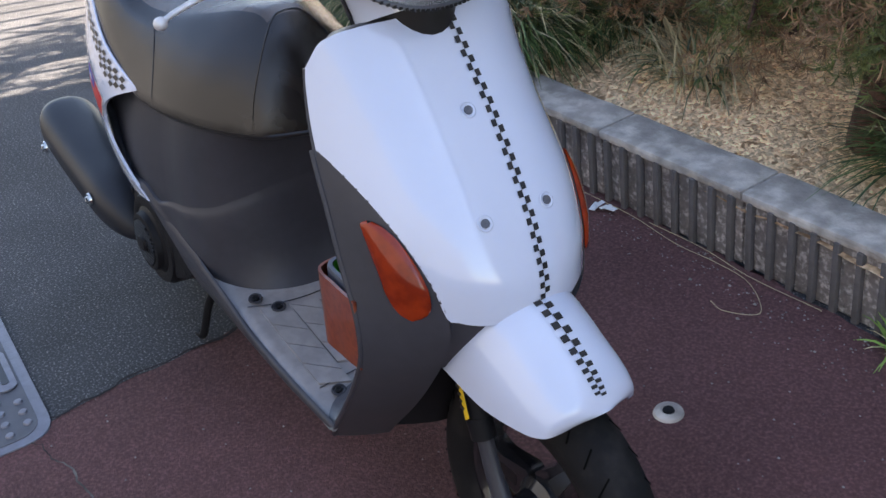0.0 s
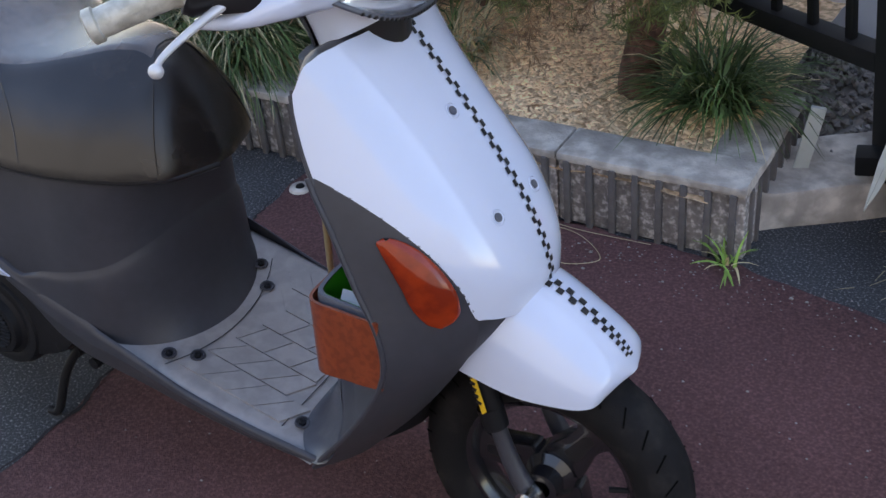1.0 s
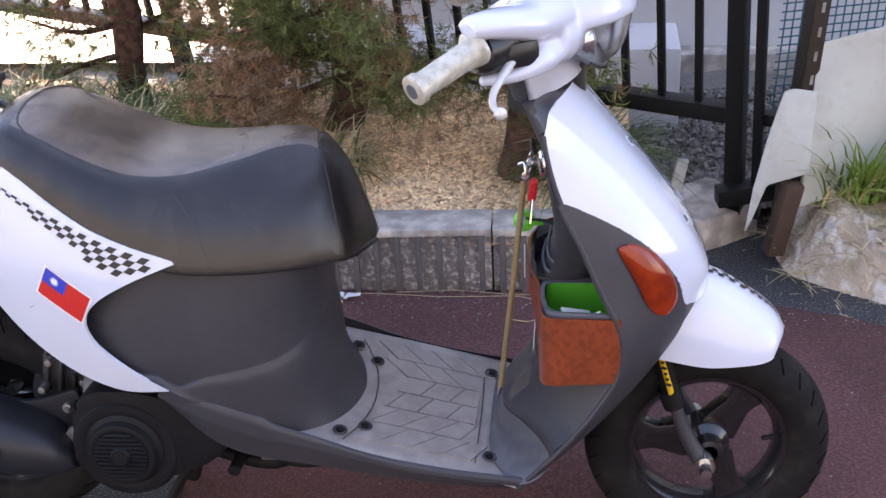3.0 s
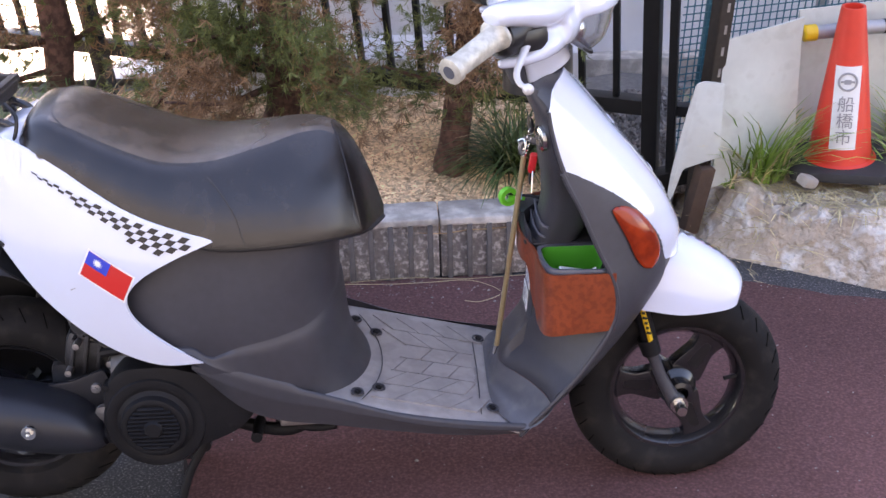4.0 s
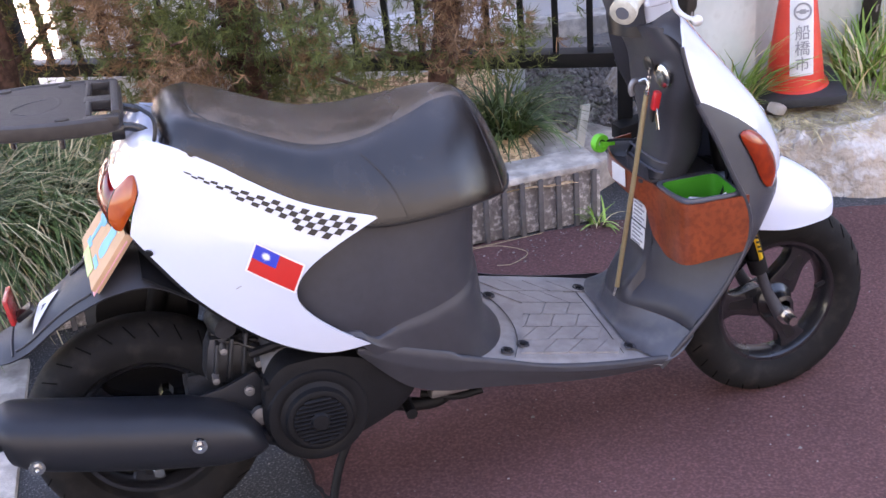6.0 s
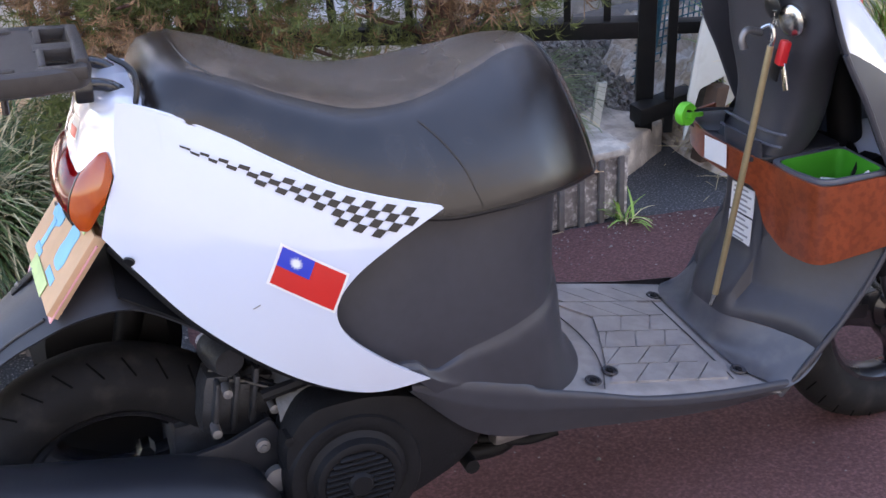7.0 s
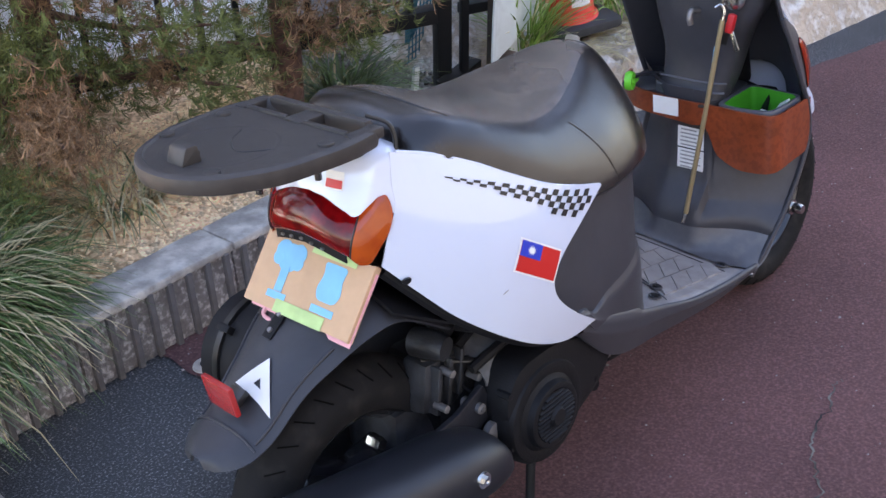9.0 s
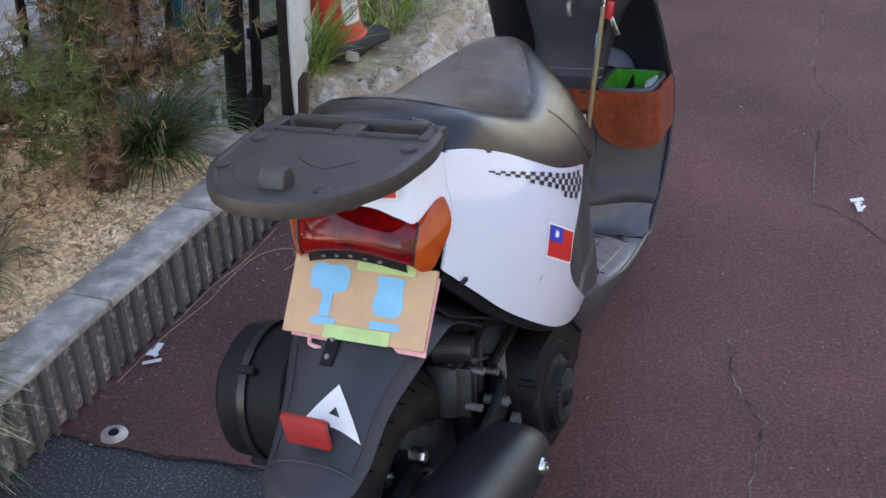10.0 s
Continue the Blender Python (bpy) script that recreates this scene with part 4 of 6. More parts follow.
COWL = coons([(-0.705, 0.592), (-0.67, 0.545), (-0.625, 0.490), (-0.56, 0.433), (-0.50, 0.393), (-0.44, 0.370), (-0.374, 0.370)],
             [(-0.664, 0.737), (-0.62, 0.722), (-0.575, 0.700), (-0.52, 0.664), (-0.457, 0.626), (-0.39, 0.597), (-0.338, 0.578)],
             [(-0.705, 0.592), (-0.693, 0.63), (-0.677, 0.668), (-0.673, 0.70), (-0.664, 0.737)],
             [(-0.374, 0.370), (-0.425, 0.410), (-0.468, 0.455), (-0.478, 0.492), (-0.455, 0.525), (-0.405, 0.553), (-0.338, 0.578)])


def on_cowl(x, z, out=0.0, s=-1):
    return Vector((x, s * (cowl_y(x, z) + out), z))


cowls = []
for s in (-1, 1):
    bm = grid(lambda u, v: on_cowl(*COWL(u, v), 0.0, s), 48, 28)
    cowls.append(on_scooter("tail_cowl", thick(bm, 0.005), WHITE, "glossy white tail cowl with chequered decal and flag sticker" if s < 0 else "glossy white tail cowl"))
    on_scooter("cowl_lip", tube([on_cowl(*COWL(u, 1.0), -0.0022, s) for u in np.linspace(0.03, 0.99, 30)], 0.0024, 8), WHITE, "", cowls[-1])
    on_scooter("cowl_under_edge", tube([on_cowl(*COWL(u, 0.0), -0.020, s) + Vector((0, 0, 0.0)) for u in np.linspace(0.05, 0.97, 20)], 0.010, 8), MATTE, "", cowls[-1])


TAIL_TOP = table([0, 0.3, 0.55, 0.70, 0.80, 0.90, 0.96, 1.0], [0.682, 0.678, 0.667, 0.661, 0.674, 0.685, 0.682, 0.660])


TAIL_X = table([0.585, 0.593, 0.63, 0.67, 0.70, 0.72, 0.735, 0.742], [-0.750, -0.748, -0.740, -0.723, -0.709, -0.698, -0.680, -0.655])
COWL_X = table([0.585, 0.592, 0.63, 0.668, 0.70, 0.737, 0.742], [-0.706, -0.705, -0.693, -0.677, -0.673, -0.664, -0.655])


COWL_TOP = table([-0.70, -0.664, -0.62, -0.575, -0.52], [0.738, 0.737, 0.722, 0.700, 0.664])


def tail_raw(a, z):
    s = abs(a)
    xe, xb = COWL_X(z), TAIL_X(z)
    if s > 1:
        x = xe + (s - 1) * 0.12
        return Vector((x, math.copysign(cowl_y(x, z), a), z))
    return Vector((xb + (xe - xb) * s ** 3.4, cowl_y(xe, z) * a, z))


def tail_body(a, z, out=0.0):
    """The rounded rear of the body at height z, from one cowl (a = -1) round to the other (a = 1), rolling smoothly on to both."""
    s = min(1.0, abs(a))
    p = sum((tail_raw(a + d, z) for d in (-0.14, -0.07, 0.0, 0.07, 0.14)), Vector()) / 5
    return p + Vector((-out * (1 - 0.7 * s ** 2), math.copysign(0.6 * out * s ** 2, a), 0))


def deck(u, v):
    """White rear panel above the lamp, then the lid that runs under the seat."""
    a = (v - 0.5) * 2.76
    s = abs(a)
    out = 0.0006 if s < 1.18 else 0.0006 - 0.010 * (s - 1.18)
    z0 = TAIL_TOP(min(1.0, s)) - 0.004 + (0.03 * min(1.0, (s - 1) / 0.2) if s > 1 else 0)
    top = min(0.742, COWL_TOP(COWL_X(0.735) + (s - 1) * 0.12) - 0.001 - 0.02 * max(0.0, s - 1.15)) if s > 1 else 0.742 - 0.005 * s ** 8
    p = tail_body(a, z0 + (top - z0) * min(1.0, u / 0.6), out)
    if u <= 0.6:
        return p
    f = (u - 0.6) / 0.4
    return p.lerp(Vector((-0.560, 0.080 * a, 0.700)), f) + Vector((0, 0, 0.012 * math.sin(math.pi * f) * max(0.0, 1 - s) - 0.016 * min(1.0, 5 * f) * min(1.0, max(0.0, s - 0.9) / 0.15)))


on_scooter("tail_deck", grid(deck, 36, 84), WHITE, "", cowls[0])
# decals on the right side
bm = bmesh.new()
TOPL = spline([(-0.610, 0.6905), (-0.561, 0.669), (-0.497, 0.640), (-0.433, 0.6095), (-0.360, 0.582)])
N = 24
DECAL_END = table([0.492, 0.525, 0.553, 0.578], [-0.484, -0.461, -0.411, -0.346])
for k in range(N):
    for j in range(4):
        if (k + j) % 2 or j > 0.9 + 2.9 * (k / N) ** 0.7:
            continue
        q = []
        for du, dj in ((0, 0), (1, 0), (1, 1), (0, 1)):
            u = ((k + du) / N) ** 0.92
            t = TOPL(u)
            h = 0.0020 + 0.0050 * u
            q.append((t[0] - 0.010 * (j + dj) * u, t[1] - h * (j + dj)))
        if any(x > DECAL_END(z) - 0.006 for x, z in q):
            continue
        bm.faces.new([bm.verts.new(on_cowl(x, z, 0.0012)) for x, z in q])
on_scooter("chequer_decal", bm, DECAL, "fading black chequered decal", cowls[0])
FO, FU, FV = Vector((-0.526, 0.5755)), Vector((0.063, -0.044)), Vector((-0.0195, -0.0385))


def flag_pt(a, b, out):
    q = FO + FU * a + FV * b
    return on_cowl(q.x, q.y, out)


flag = on_scooter("flag_sticker", grid(lambda u, v: flag_pt(-0.04 + 1.08 * u, -0.06 + 1.12 * v, 0.001), 10, 8), PAPER, "small flag sticker, red with a blue corner and white sun", cowls[0])
on_scooter("flag_field", grid(lambda u, v: flag_pt(u, v, 0.0016), 10, 8), FLAGRED, "", flag)
on_scooter("flag_canton", grid(lambda u, v: flag_pt(0.5 * u, 0.5 * v, 0.0022), 6, 6), FLAGBLUE, "", flag)
bm = bmesh.new()
c = bm.verts.new(flag_pt(0.25, 0.25, 0.0028))
ringv = []
for k in range(24):
    r = 0.155 if k % 2 == 0 else 0.075
    ringv.append(bm.verts.new(flag_pt(0.25 + r * 0.72 * math.cos(k * math.tau / 24), 0.25 + r * 1.1 * math.sin(k * math.tau / 24), 0.0028)))
for k in range(24):
    bm.faces.new((c, ringv[k], ringv[(k + 1) % 24]))
on_scooter("flag_sun", bm, PAPER, "", flag)
on_scooter("scratch", tube([on_cowl(-0.566, 0.507, 0.0008), on_cowl(-0.558, 0.511, 0.0008)], 0.0007, 6), INK, "", cowls[0])
on_scooter("side_screw", lathe([(0.007, 0), (0.006, 0.002), (0.0, 0.0015)], 14, facing(on_cowl(-0.682, 0.566, 0.001), Vector((-0.4, -0.8, -0.4)))), DECAL, "", cowls[0])

# seat: a flat crowned top that narrows to the nose, rolled edges, sloping sides
SX0, SX1 = -0.640, -0.076
SZT = table([-0.640, -0.626, -0.60, -0.55, -0.49, -0.41, -0.35, -0.26, -0.19, -0.165, -0.14, -0.11, -0.09, -0.076], [0.742, 0.764, 0.774, 0.765, 0.737, 0.704, 0.697, 0.706, 0.716, 0.714, 0.700, 0.655, 0.605, 0.560])
SEZ = table([-0.640, -0.626, -0.60, -0.55, -0.49, -0.41, -0.35, -0.26, -0.19, -0.165, -0.14, -0.11, -0.09, -0.076], [0.739, 0.756, 0.760, 0.745, 0.718, 0.690, 0.686, 0.700, 0.712, 0.709, 0.692, 0.645, 0.596, 0.556])
SEY = table([-0.640, -0.626, -0.60, -0.55, -0.49, -0.41, -0.35, -0.26, -0.20, -0.165, -0.12, -0.076], [0.040, 0.074, 0.100, 0.119, 0.129, 0.130, 0.118, 0.080, 0.048, 0.034, 0.030, 0.010])
SZB = table([-0.640, -0.60, -0.555, -0.498, -0.43, -0.347, -0.261, -0.188, -0.114, -0.076], [0.727, 0.710, 0.680, 0.642, 0.603, 0.570, 0.563, 0.560, 0.552, 0.548])
SW = table([-0.640, -0.630, -0.62, -0.58, -0.53, -0.47, -0.40, -0.31, -0.24, -0.18, -0.13, -0.10, -0.076], [0.086, 0.112, 0.123, 0.146, 0.164, 0.178, 0.185, 0.182, 0.170, 0.148, 0.114, 0.082, 0.014])


def seat_section(u, a):
    f = 1 - (1 - u) ** 1.4
    x = SX0 + (SX1 - SX0) * f
    zt, ze, ey, zb, w = SZT(x), SEZ(x), SEY(x), SZB(x), SW(x)
    s = abs(a)
    if s < 0.45:
        t = s / 0.45
        y, z = ey * t, zt - (zt - ze) * t * t
    else:
        t = (s - 0.45) / 0.55
        y, z = ey + (w - ey) * (1 - (1 - t) ** 1.5), ze - (ze - zb) * t ** 1.08
    return Vector((x, math.copysign(y, a), z))


def seat_at(u, v):
    """The section with its shoulder rounded."""
    a = (v - 0.5) * 2
    r = 0.105 * min(1.0, (1 - abs(a)) / 0.12)
    total = Vector()
    for k in range(-4, 5):
        total += seat_section(u, max(-1.0, min(1.0, a + r * k / 4)))
    return total / 9


def seat_u(x):
    return 1 - (1 - (x - SX0) / (SX1 - SX0)) ** (1 / 1.4)


SROWS, SCOLS = 72, 80
bm = grid(seat_at, SROWS, SCOLS)
bm.verts.ensure_lookup_table()
n = SCOLS + 1
bm.faces.new([bm.verts[i] for i in range(n)])
bm.faces.new([bm.verts[SROWS * n + i] for i in range(n)][::-1])
bmesh.ops.recalc_face_normals(bm, faces=bm.faces)
bm.faces.ensure_lookup_table()
# top faces get the paler brown that holds both dust and painted sheen
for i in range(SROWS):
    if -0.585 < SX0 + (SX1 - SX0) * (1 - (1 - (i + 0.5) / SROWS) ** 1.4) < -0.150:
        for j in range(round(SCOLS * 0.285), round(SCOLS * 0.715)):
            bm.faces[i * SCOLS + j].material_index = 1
seat = on_scooter("seat", bm, SEATM, "long black vinyl seat with a dusty top, warm sheen put into its brown, and stitched seams", sharp=80)
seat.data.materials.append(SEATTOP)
for s in (-1, 1):
    def rim_seam(pairs, s=s):
        return [seat_at(seat_u(x), 0.5 + s * 0.5 * q) + Vector((0, 0, 0.0003)) for x, q in pairs]

    on_scooter("side_seam", tube(rim_seam(((-0.345, 0.55), (-0.325, 0.66), (-0.305, 0.80), (-0.295, 0.92), (-0.290, 0.99))), 0.0010, 6, 16), SEATM, "", seat)
    on_scooter("nose_seam", tube(rim_seam(((-0.155, 0.02), (-0.152, 0.3), (-0.140, 0.5), (-0.122, 0.75), (-0.112, 0.98))), 0.0013, 6, 16), SEATM, "", seat)
    on_scooter("rear_seam", tube(rim_seam(((-0.590, 0.0), (-0.588, 0.2), (-0.580, 0.36), (-0.560, 0.44))), 0.0012, 6, 20), SEATM, "", seat)
on_scooter("seat_base_rim", tube([seat_at(u, 0.0) + Vector((0, 0.006, -0.003)) for u in np.linspace(0.03, 0.98, 24)], 0.005, 8), DECAL, "", seat)

# tail lamp
TAIL_LOW = table([0, 0.4, 0.7, 0.84, 0.92, 1.0], [0.628, 0.622, 0.609, 0.598, 0.602, 0.632])


def tail_at(a, v, out=0.0):
    s = abs(a)
    zt, zb = TAIL_TOP(s), TAIL_LOW(s)
    bulge = 0.009 * math.sin(math.pi * min(1.0, max(0.0, v))) ** 0.6 * (1 - 0.5 * s ** 6)
    return tail_body(a, zb + (zt - zb) * v, 0.001 + out + bulge)


tail_lamp = on_scooter("tail_lamp", thick(grid(lambda u, v: tail_at(-0.715 + 1.43 * u, v), 40, 16), 0.004), RED, "glossy red tail lamp with orange indicators at both ends")
for s in (-1, 1):
    on_scooter("rear_indicator", thick(grid(lambda u, v: tail_at(s * (0.722 + 0.278 * u), v, 0.002), 18, 16), 0.004), ORANGE, "orange rear indicator lens", tail_lamp)
for s in (-1, 1):
    on_scooter("lens_joint", tube([tail_at(s * 0.719, v, 0.001) for v in np.linspace(0.02, 0.98, 10)], 0.0016, 6), DECAL, "", tail_lamp)
bm = thick(grid(lambda u, v: tail_at(-0.64 + 1.28 * u, 0.0) + Vector((0.002, 0, -0.014 * v)), 20, 3), 0.003)
strip = on_scooter("lamp_strip", bm, MATTE, "", tail_lamp)
bm = bmesh.new()
for k in range(5):
    p = tail_at(-0.36 + 0.18 * k, 0.0) + Vector((-0.003, 0, -0.006))
    box(0.003, 0.005, 0.003, Matrix.Translation(p), 0, bm)
on_scooter("rivets", bm, METAL, "", tail_lamp)
st = on_scooter("tail_sticker", grid(lambda u, v: tail_body(-0.52 + 0.28 * u, 0.690 + 0.022 * v, 0.0012), 8, 4), PAPER, "white sticker with a red box", cowls[0])
on_scooter("sticker_box", grid(lambda u, v: tail_body(-0.50 + 0.24 * u, 0.692 + 0.010 * v, 0.0018), 6, 3), FLAGRED, "", st)

# rear guard under the tail, number-plate holder wrapped in card
GUARD = spline([(-0.60, 0.485), (-0.68, 0.535), (-0.745, 0.532), (-0.80, 0.506), (-0.845, 0.476), (-0.895, 0.438), (-0.935, 0.420), (-0.970, 0.409)])


def guard(u, v):
    c = GUARD(u)
    a = (v - 0.5) * 2
    w = table([0, 0.3, 0.55, 0.76, 0.86, 0.94, 0.98, 1.0], [0.110, 0.100, 0.076, 0.068, 0.062, 0.046, 0.032, 0.014])(u)
    drop = 0.040 * abs(a) ** 3 * (1 - 0.6 * u)
    return Vector((c[0] + 0.4 * drop * 0, w * a, c[1] - drop))


rear_guard = on_scooter("rear_mudguard", thick(grid(guard, 44, 20), 0.004), DARK, "dark grey plastic rear mudguard with a white triangle sticker and a red reflector")
on_scooter("under_tail", thick(grid(lambda u, v: Vector((-0.50 - 0.20 * u, (v - 0.5) * 2 * (0.165 - 0.055 * u), 0.432 + 0.12 * u - 0.03 * abs(2 * v - 1) ** 2)), 12, 12), 0.004), MATTE, "", rear_guard)
TP = [(-0.833, -0.008), (-0.882, -0.055), (-0.871, 0.025)]


def on_guard(x, y, out):
    lo, hi = 0.0, 1.0
    for _ in range(24):
        mid = (lo + hi) / 2
        if GUARD(mid)[0] > x:
            lo = mid
        else:
            hi = mid
    w = table([0, 0.3, 0.55, 0.8, 1.0], [0.110, 0.100, 0.074, 0.070, 0.066])(lo)
    p = guard(lo, 0.5 + 0.5 * y / w)
    return p + Vector((-0.6 * out, 0, 0.8 * out))


bm = bmesh.new()
A, B, C = (Vector((*q, 0)) for q in TP)
ctr = (A + B + C) / 3
outer, innr = [], []
for k in range(3):
    p, q = (A, B, C)[k], (A, B, C)[(k + 1) % 3]
    for f in (0, 0.33, 0.66):
        o = p.lerp(q, f)
        i = ctr + (o - ctr) * 0.20
        outer.append(bm.verts.new(on_guard(o.x, o.y, 0.0030)))
        innr.append(bm.verts.new(on_guard(i.x, i.y, 0.0025)))
for k in range(9):
    bm.faces.new((outer[k], outer[(k + 1) % 9], innr[(k + 1) % 9], innr[k]))
on_scooter("guard_fold", tube([guard(0.80, v) + Vector((0, 0, 0.001)) for v in np.linspace(0.04, 0.96, 12)], 0.0020, 8), DARK, "", rear_guard)
for y0 in (-0.063, 0.063):
    on_scooter("guard_rib", tube([guard(u, 0.5 + 0.5 * y0 / 0.075) + Vector((0, 0, 0.001)) for u in np.linspace(0.38, 0.78, 10)], 0.0022, 8), DARK, "", rear_guard)
on_scooter("triangle_sticker", bm, PAPER, "white triangle sticker", rear_guard)
refl = on_scooter("rear_reflector", box(0.008, 0.062, 0.045, pose(-0.913, 0.000, 0.470, 0, -6, -2), 0.002), REFLECT, "red rear reflector", rear_guard)
on_scooter("reflector_bracket", box(0.03, 0.03, 0.010, pose(-0.895, 0.0, 0.455, 0, -30, 0), 0.002), DECAL, "", refl)
on_scooter("plate_bracket", box(0.050, 0.018, 0.003, pose(-0.795, 0.020, 0.512, 0, -35, 0), 0.001), CASEM, "", rear_guard)
for dx in (-0.012, 0.008):
    on_scooter("bracket_bolt", lathe([(0.004, 0), (0.0035, 0.003), (0.0, 0.0035)], 8, pose(-0.795 + dx, 0.020, 0.514 + dx * 0.7, 0, -35, 0)), METAL, "", rear_guard)
CARDM = Matrix.Translation((-0.7455, -0.005, 0.555)) @ Matrix.Rotation(radians(3.8), 4, "Z") @ Matrix.Rotation(radians(3.5), 4, "X") @ Matrix.Rotation(radians(-50.5), 4, "Y")
card = thing("plate_cover", scooter.matrix_world @ CARDM, "folded brown cardboard with blue prints covering the number plate", "cardboard")
# local: x runs up the card, y across, z outwards
part("card_front", box(0.104, 0.196, 0.004, pose(0, 0, 0.006), 0.001), CARD, card)
part("card_back", box(0.100, 0.186, 0.004, pose(0.002, 0, -0.006), 0.001), CARD, card)
part("card_fold", box(0.106, 0.006, 0.013, pose(0, -0.094, 0), 0.002), CARD, card)
part("plate", box(0.102, 0.186, 0.0015, pose(-0.006, -0.007, 0.0, 0, 0, -1), 0), PINK, card, "pale pink plate edge")
part("wire_loop", tube([(-0.05, 0.06, 0.0), (-0.064, 0.058, 0.0), (-0.066, 0.03, 0.0), (-0.052, 0.028, 0.0)], 0.003, 8, 14), PINK, card)
bm = bmesh.new()
for k, (x, y, r) in enumerate(((0.022, 0.044, 0.020), (0.030, 0.058, 0.014), (0.030, 0.031, 0.014), (0.018, 0.062, 0.010), (0.018, 0.027, 0.010))):
    lathe([(0.0, 0.0085), (r, 0.0085), (r, 0.0078)], 20, pose(x, y, 0.00015 * k), bm)
box(0.036, 0.014, 0.0008, pose(-0.008, 0.044, 0.0088), 0, bm)
part("tree_print", bm, CARDBLUE, card)
bm = prism(rounded([(0.036, -0.018), (0.036, -0.060), (0.018, -0.056), (-0.002, -0.062), (-0.016, -0.055), (-0.016, -0.024), (0.0, -0.018), (0.018, -0.024)], 0.008), 0.0008, pose(0, 0, 0.0082))
part("jar_print", bm, CARDBLUE, card)
bm = box(0.010, 0.034, 0.0008, pose(-0.032, 0.044, 0.0085), 0)
part("faint_print", bm, CARDBLUE, card)
part("faint_print", box(0.010, 0.040, 0.0008, pose(-0.028, -0.040, 0.0085)), CARDBLUE, card)
part("green_tape", box(0.018, 0.090, 0.0008, pose(-0.044, -0.005, 0.0092), 0), CARDGREEN, card, "green tape strip")
part("green_tape", box(0.014, 0.080, 0.0008, pose(0.047, -0.030, 0.0092), 0), CARDGREEN, card, "green tape strip")

# luggage rack
rack = thing("luggage_rack", scooter.matrix_world @ pose(-0.8095, -0.009, 0.782, 0, 3.5, 0), "dusty dark grey plastic luggage rack plate on the tail", "rack")
half = [(0.127, 0.082), (0.118, 0.112), (0.060, 0.124), (-0.035, 0.116), (-0.100, 0.080), (-0.130, 0.030)]
outline = rounded(half + [(x, -y) for x, y in half[::-1]], 0.025, 4)
part("plate", prism([(min(x, 0.080), y) for x, y in outline if x < 0.105 or abs(y) > 0.08], 0.010, pose(0, 0, -0.004), 0.0), RACKM, rack)
bm = bmesh.new()
prof = [(-0.009, 0.0020), (-0.007, 0.0045), (-0.002, 0.0045), (0.003, 0.001), (0.0045, -0.007), (0.002, -0.018), (-0.007, -0.022), (-0.013, -0.010)]
vs = []
for x, y in outline:
    r = math.hypot(x, y)
    vs.append([bm.verts.new((x * (1 + o / r), y * (1 + o / r), 0.004 + z)) for o, z in prof])
for i in range(len(vs)):
    a, b = vs[i], vs[(i + 1) % len(vs)]
    for j in range(len(prof)):
        k = (j + 1) % len(prof)
        bm.faces.new((a[j], b[j], b[k], a[k]))
part("rim", bm, RACKM, rack)
for y, w in ((-0.106, 0.020), (0.0, 0.034), (0.106, 0.020)):
    part("slot_divider", box(0.050, w, 0.014, pose(0.100, y, 0.0015), 0.003), RACKM, rack)
for y in (-0.056, 0.056):
    part("slot_lip", box(0.008, 0.080, 0.012, pose(0.082, y, 0.004), 0.003), RACKM, rack)
part("front_bar", box(0.013, 0.186, 0.018, pose(0.121, 0, 0.0035), 0.004), RACKM, rack)
bm = prism(rounded([(0.015, 0.0), (0.011, 0.022), (-0.005, 0.022), (-0.014, 0.0)], 0.004), 0.032, pose(-0.088, 0.014, 0.005, 90, 0, 0), 0.002)
part("latch_lug", bm, RACKM, rack)
part("latch_slot", box(0.003, 0.020, 0.010, pose(-0.0725, -0.002, 0.012, 0, 25, 0), 0.001), DECAL, rack)
bm = bmesh.new()
lathe([(0.066, 0.0058), (0.070, 0.0068), (0.074, 0.0058)], 48, pose(-0.030, 0.006, 0), bm)
part("moulded_ring", bm, RACKM, rack)
for x, y in ((-0.092, -0.062), (0.045, -0.100), (0.045, 0.100), (-0.045, 0.096)):
    part("rubber_stud", lathe([(0.0105, 0.005), (0.010, 0.009), (0.005, 0.0105), (0.0, 0.010)], 16, pose(x, y, 0)), RACKM, rack)
part("scuff", tube([(0.02, 0.03, 0.0063), (-0.01, 0.01, 0.0063), (-0.03, -0.03, 0.0063), (0.0, -0.06, 0.0063)], 0.0008, 6, 20), DECAL, rack)
for y in (-0.060, 0.060):
    part("carrier_tube", tube([(-0.06, y, -0.02), (0.09, y, -0.022), (0.150, y * 0.9, -0.030), (0.172, y * 0.8, -0.062), (0.185, y * 0.8, -0.075)], 0.007, 10, 24), BLACK, rack)
    part("clamp", box(0.02, 0.02, 0.024, pose(0.12, y, -0.030), 0.004), BLACK, rack)
for x, y in ((0.04, -0.085), (-0.03, -0.06)):
    part("clamp_bolt", tube([(x, y, -0.01), (x, y, -0.040)], 0.0045, 8), BLACK, rack)
part("cable", tube([(0.150, -0.055, 0.004), (0.172, -0.075, -0.012), (0.168, -0.085, -0.045), (0.145, -0.080, -0.060), (0.16, -0.06, -0.058)], 0.0032, 8, 24), DECAL, rack)

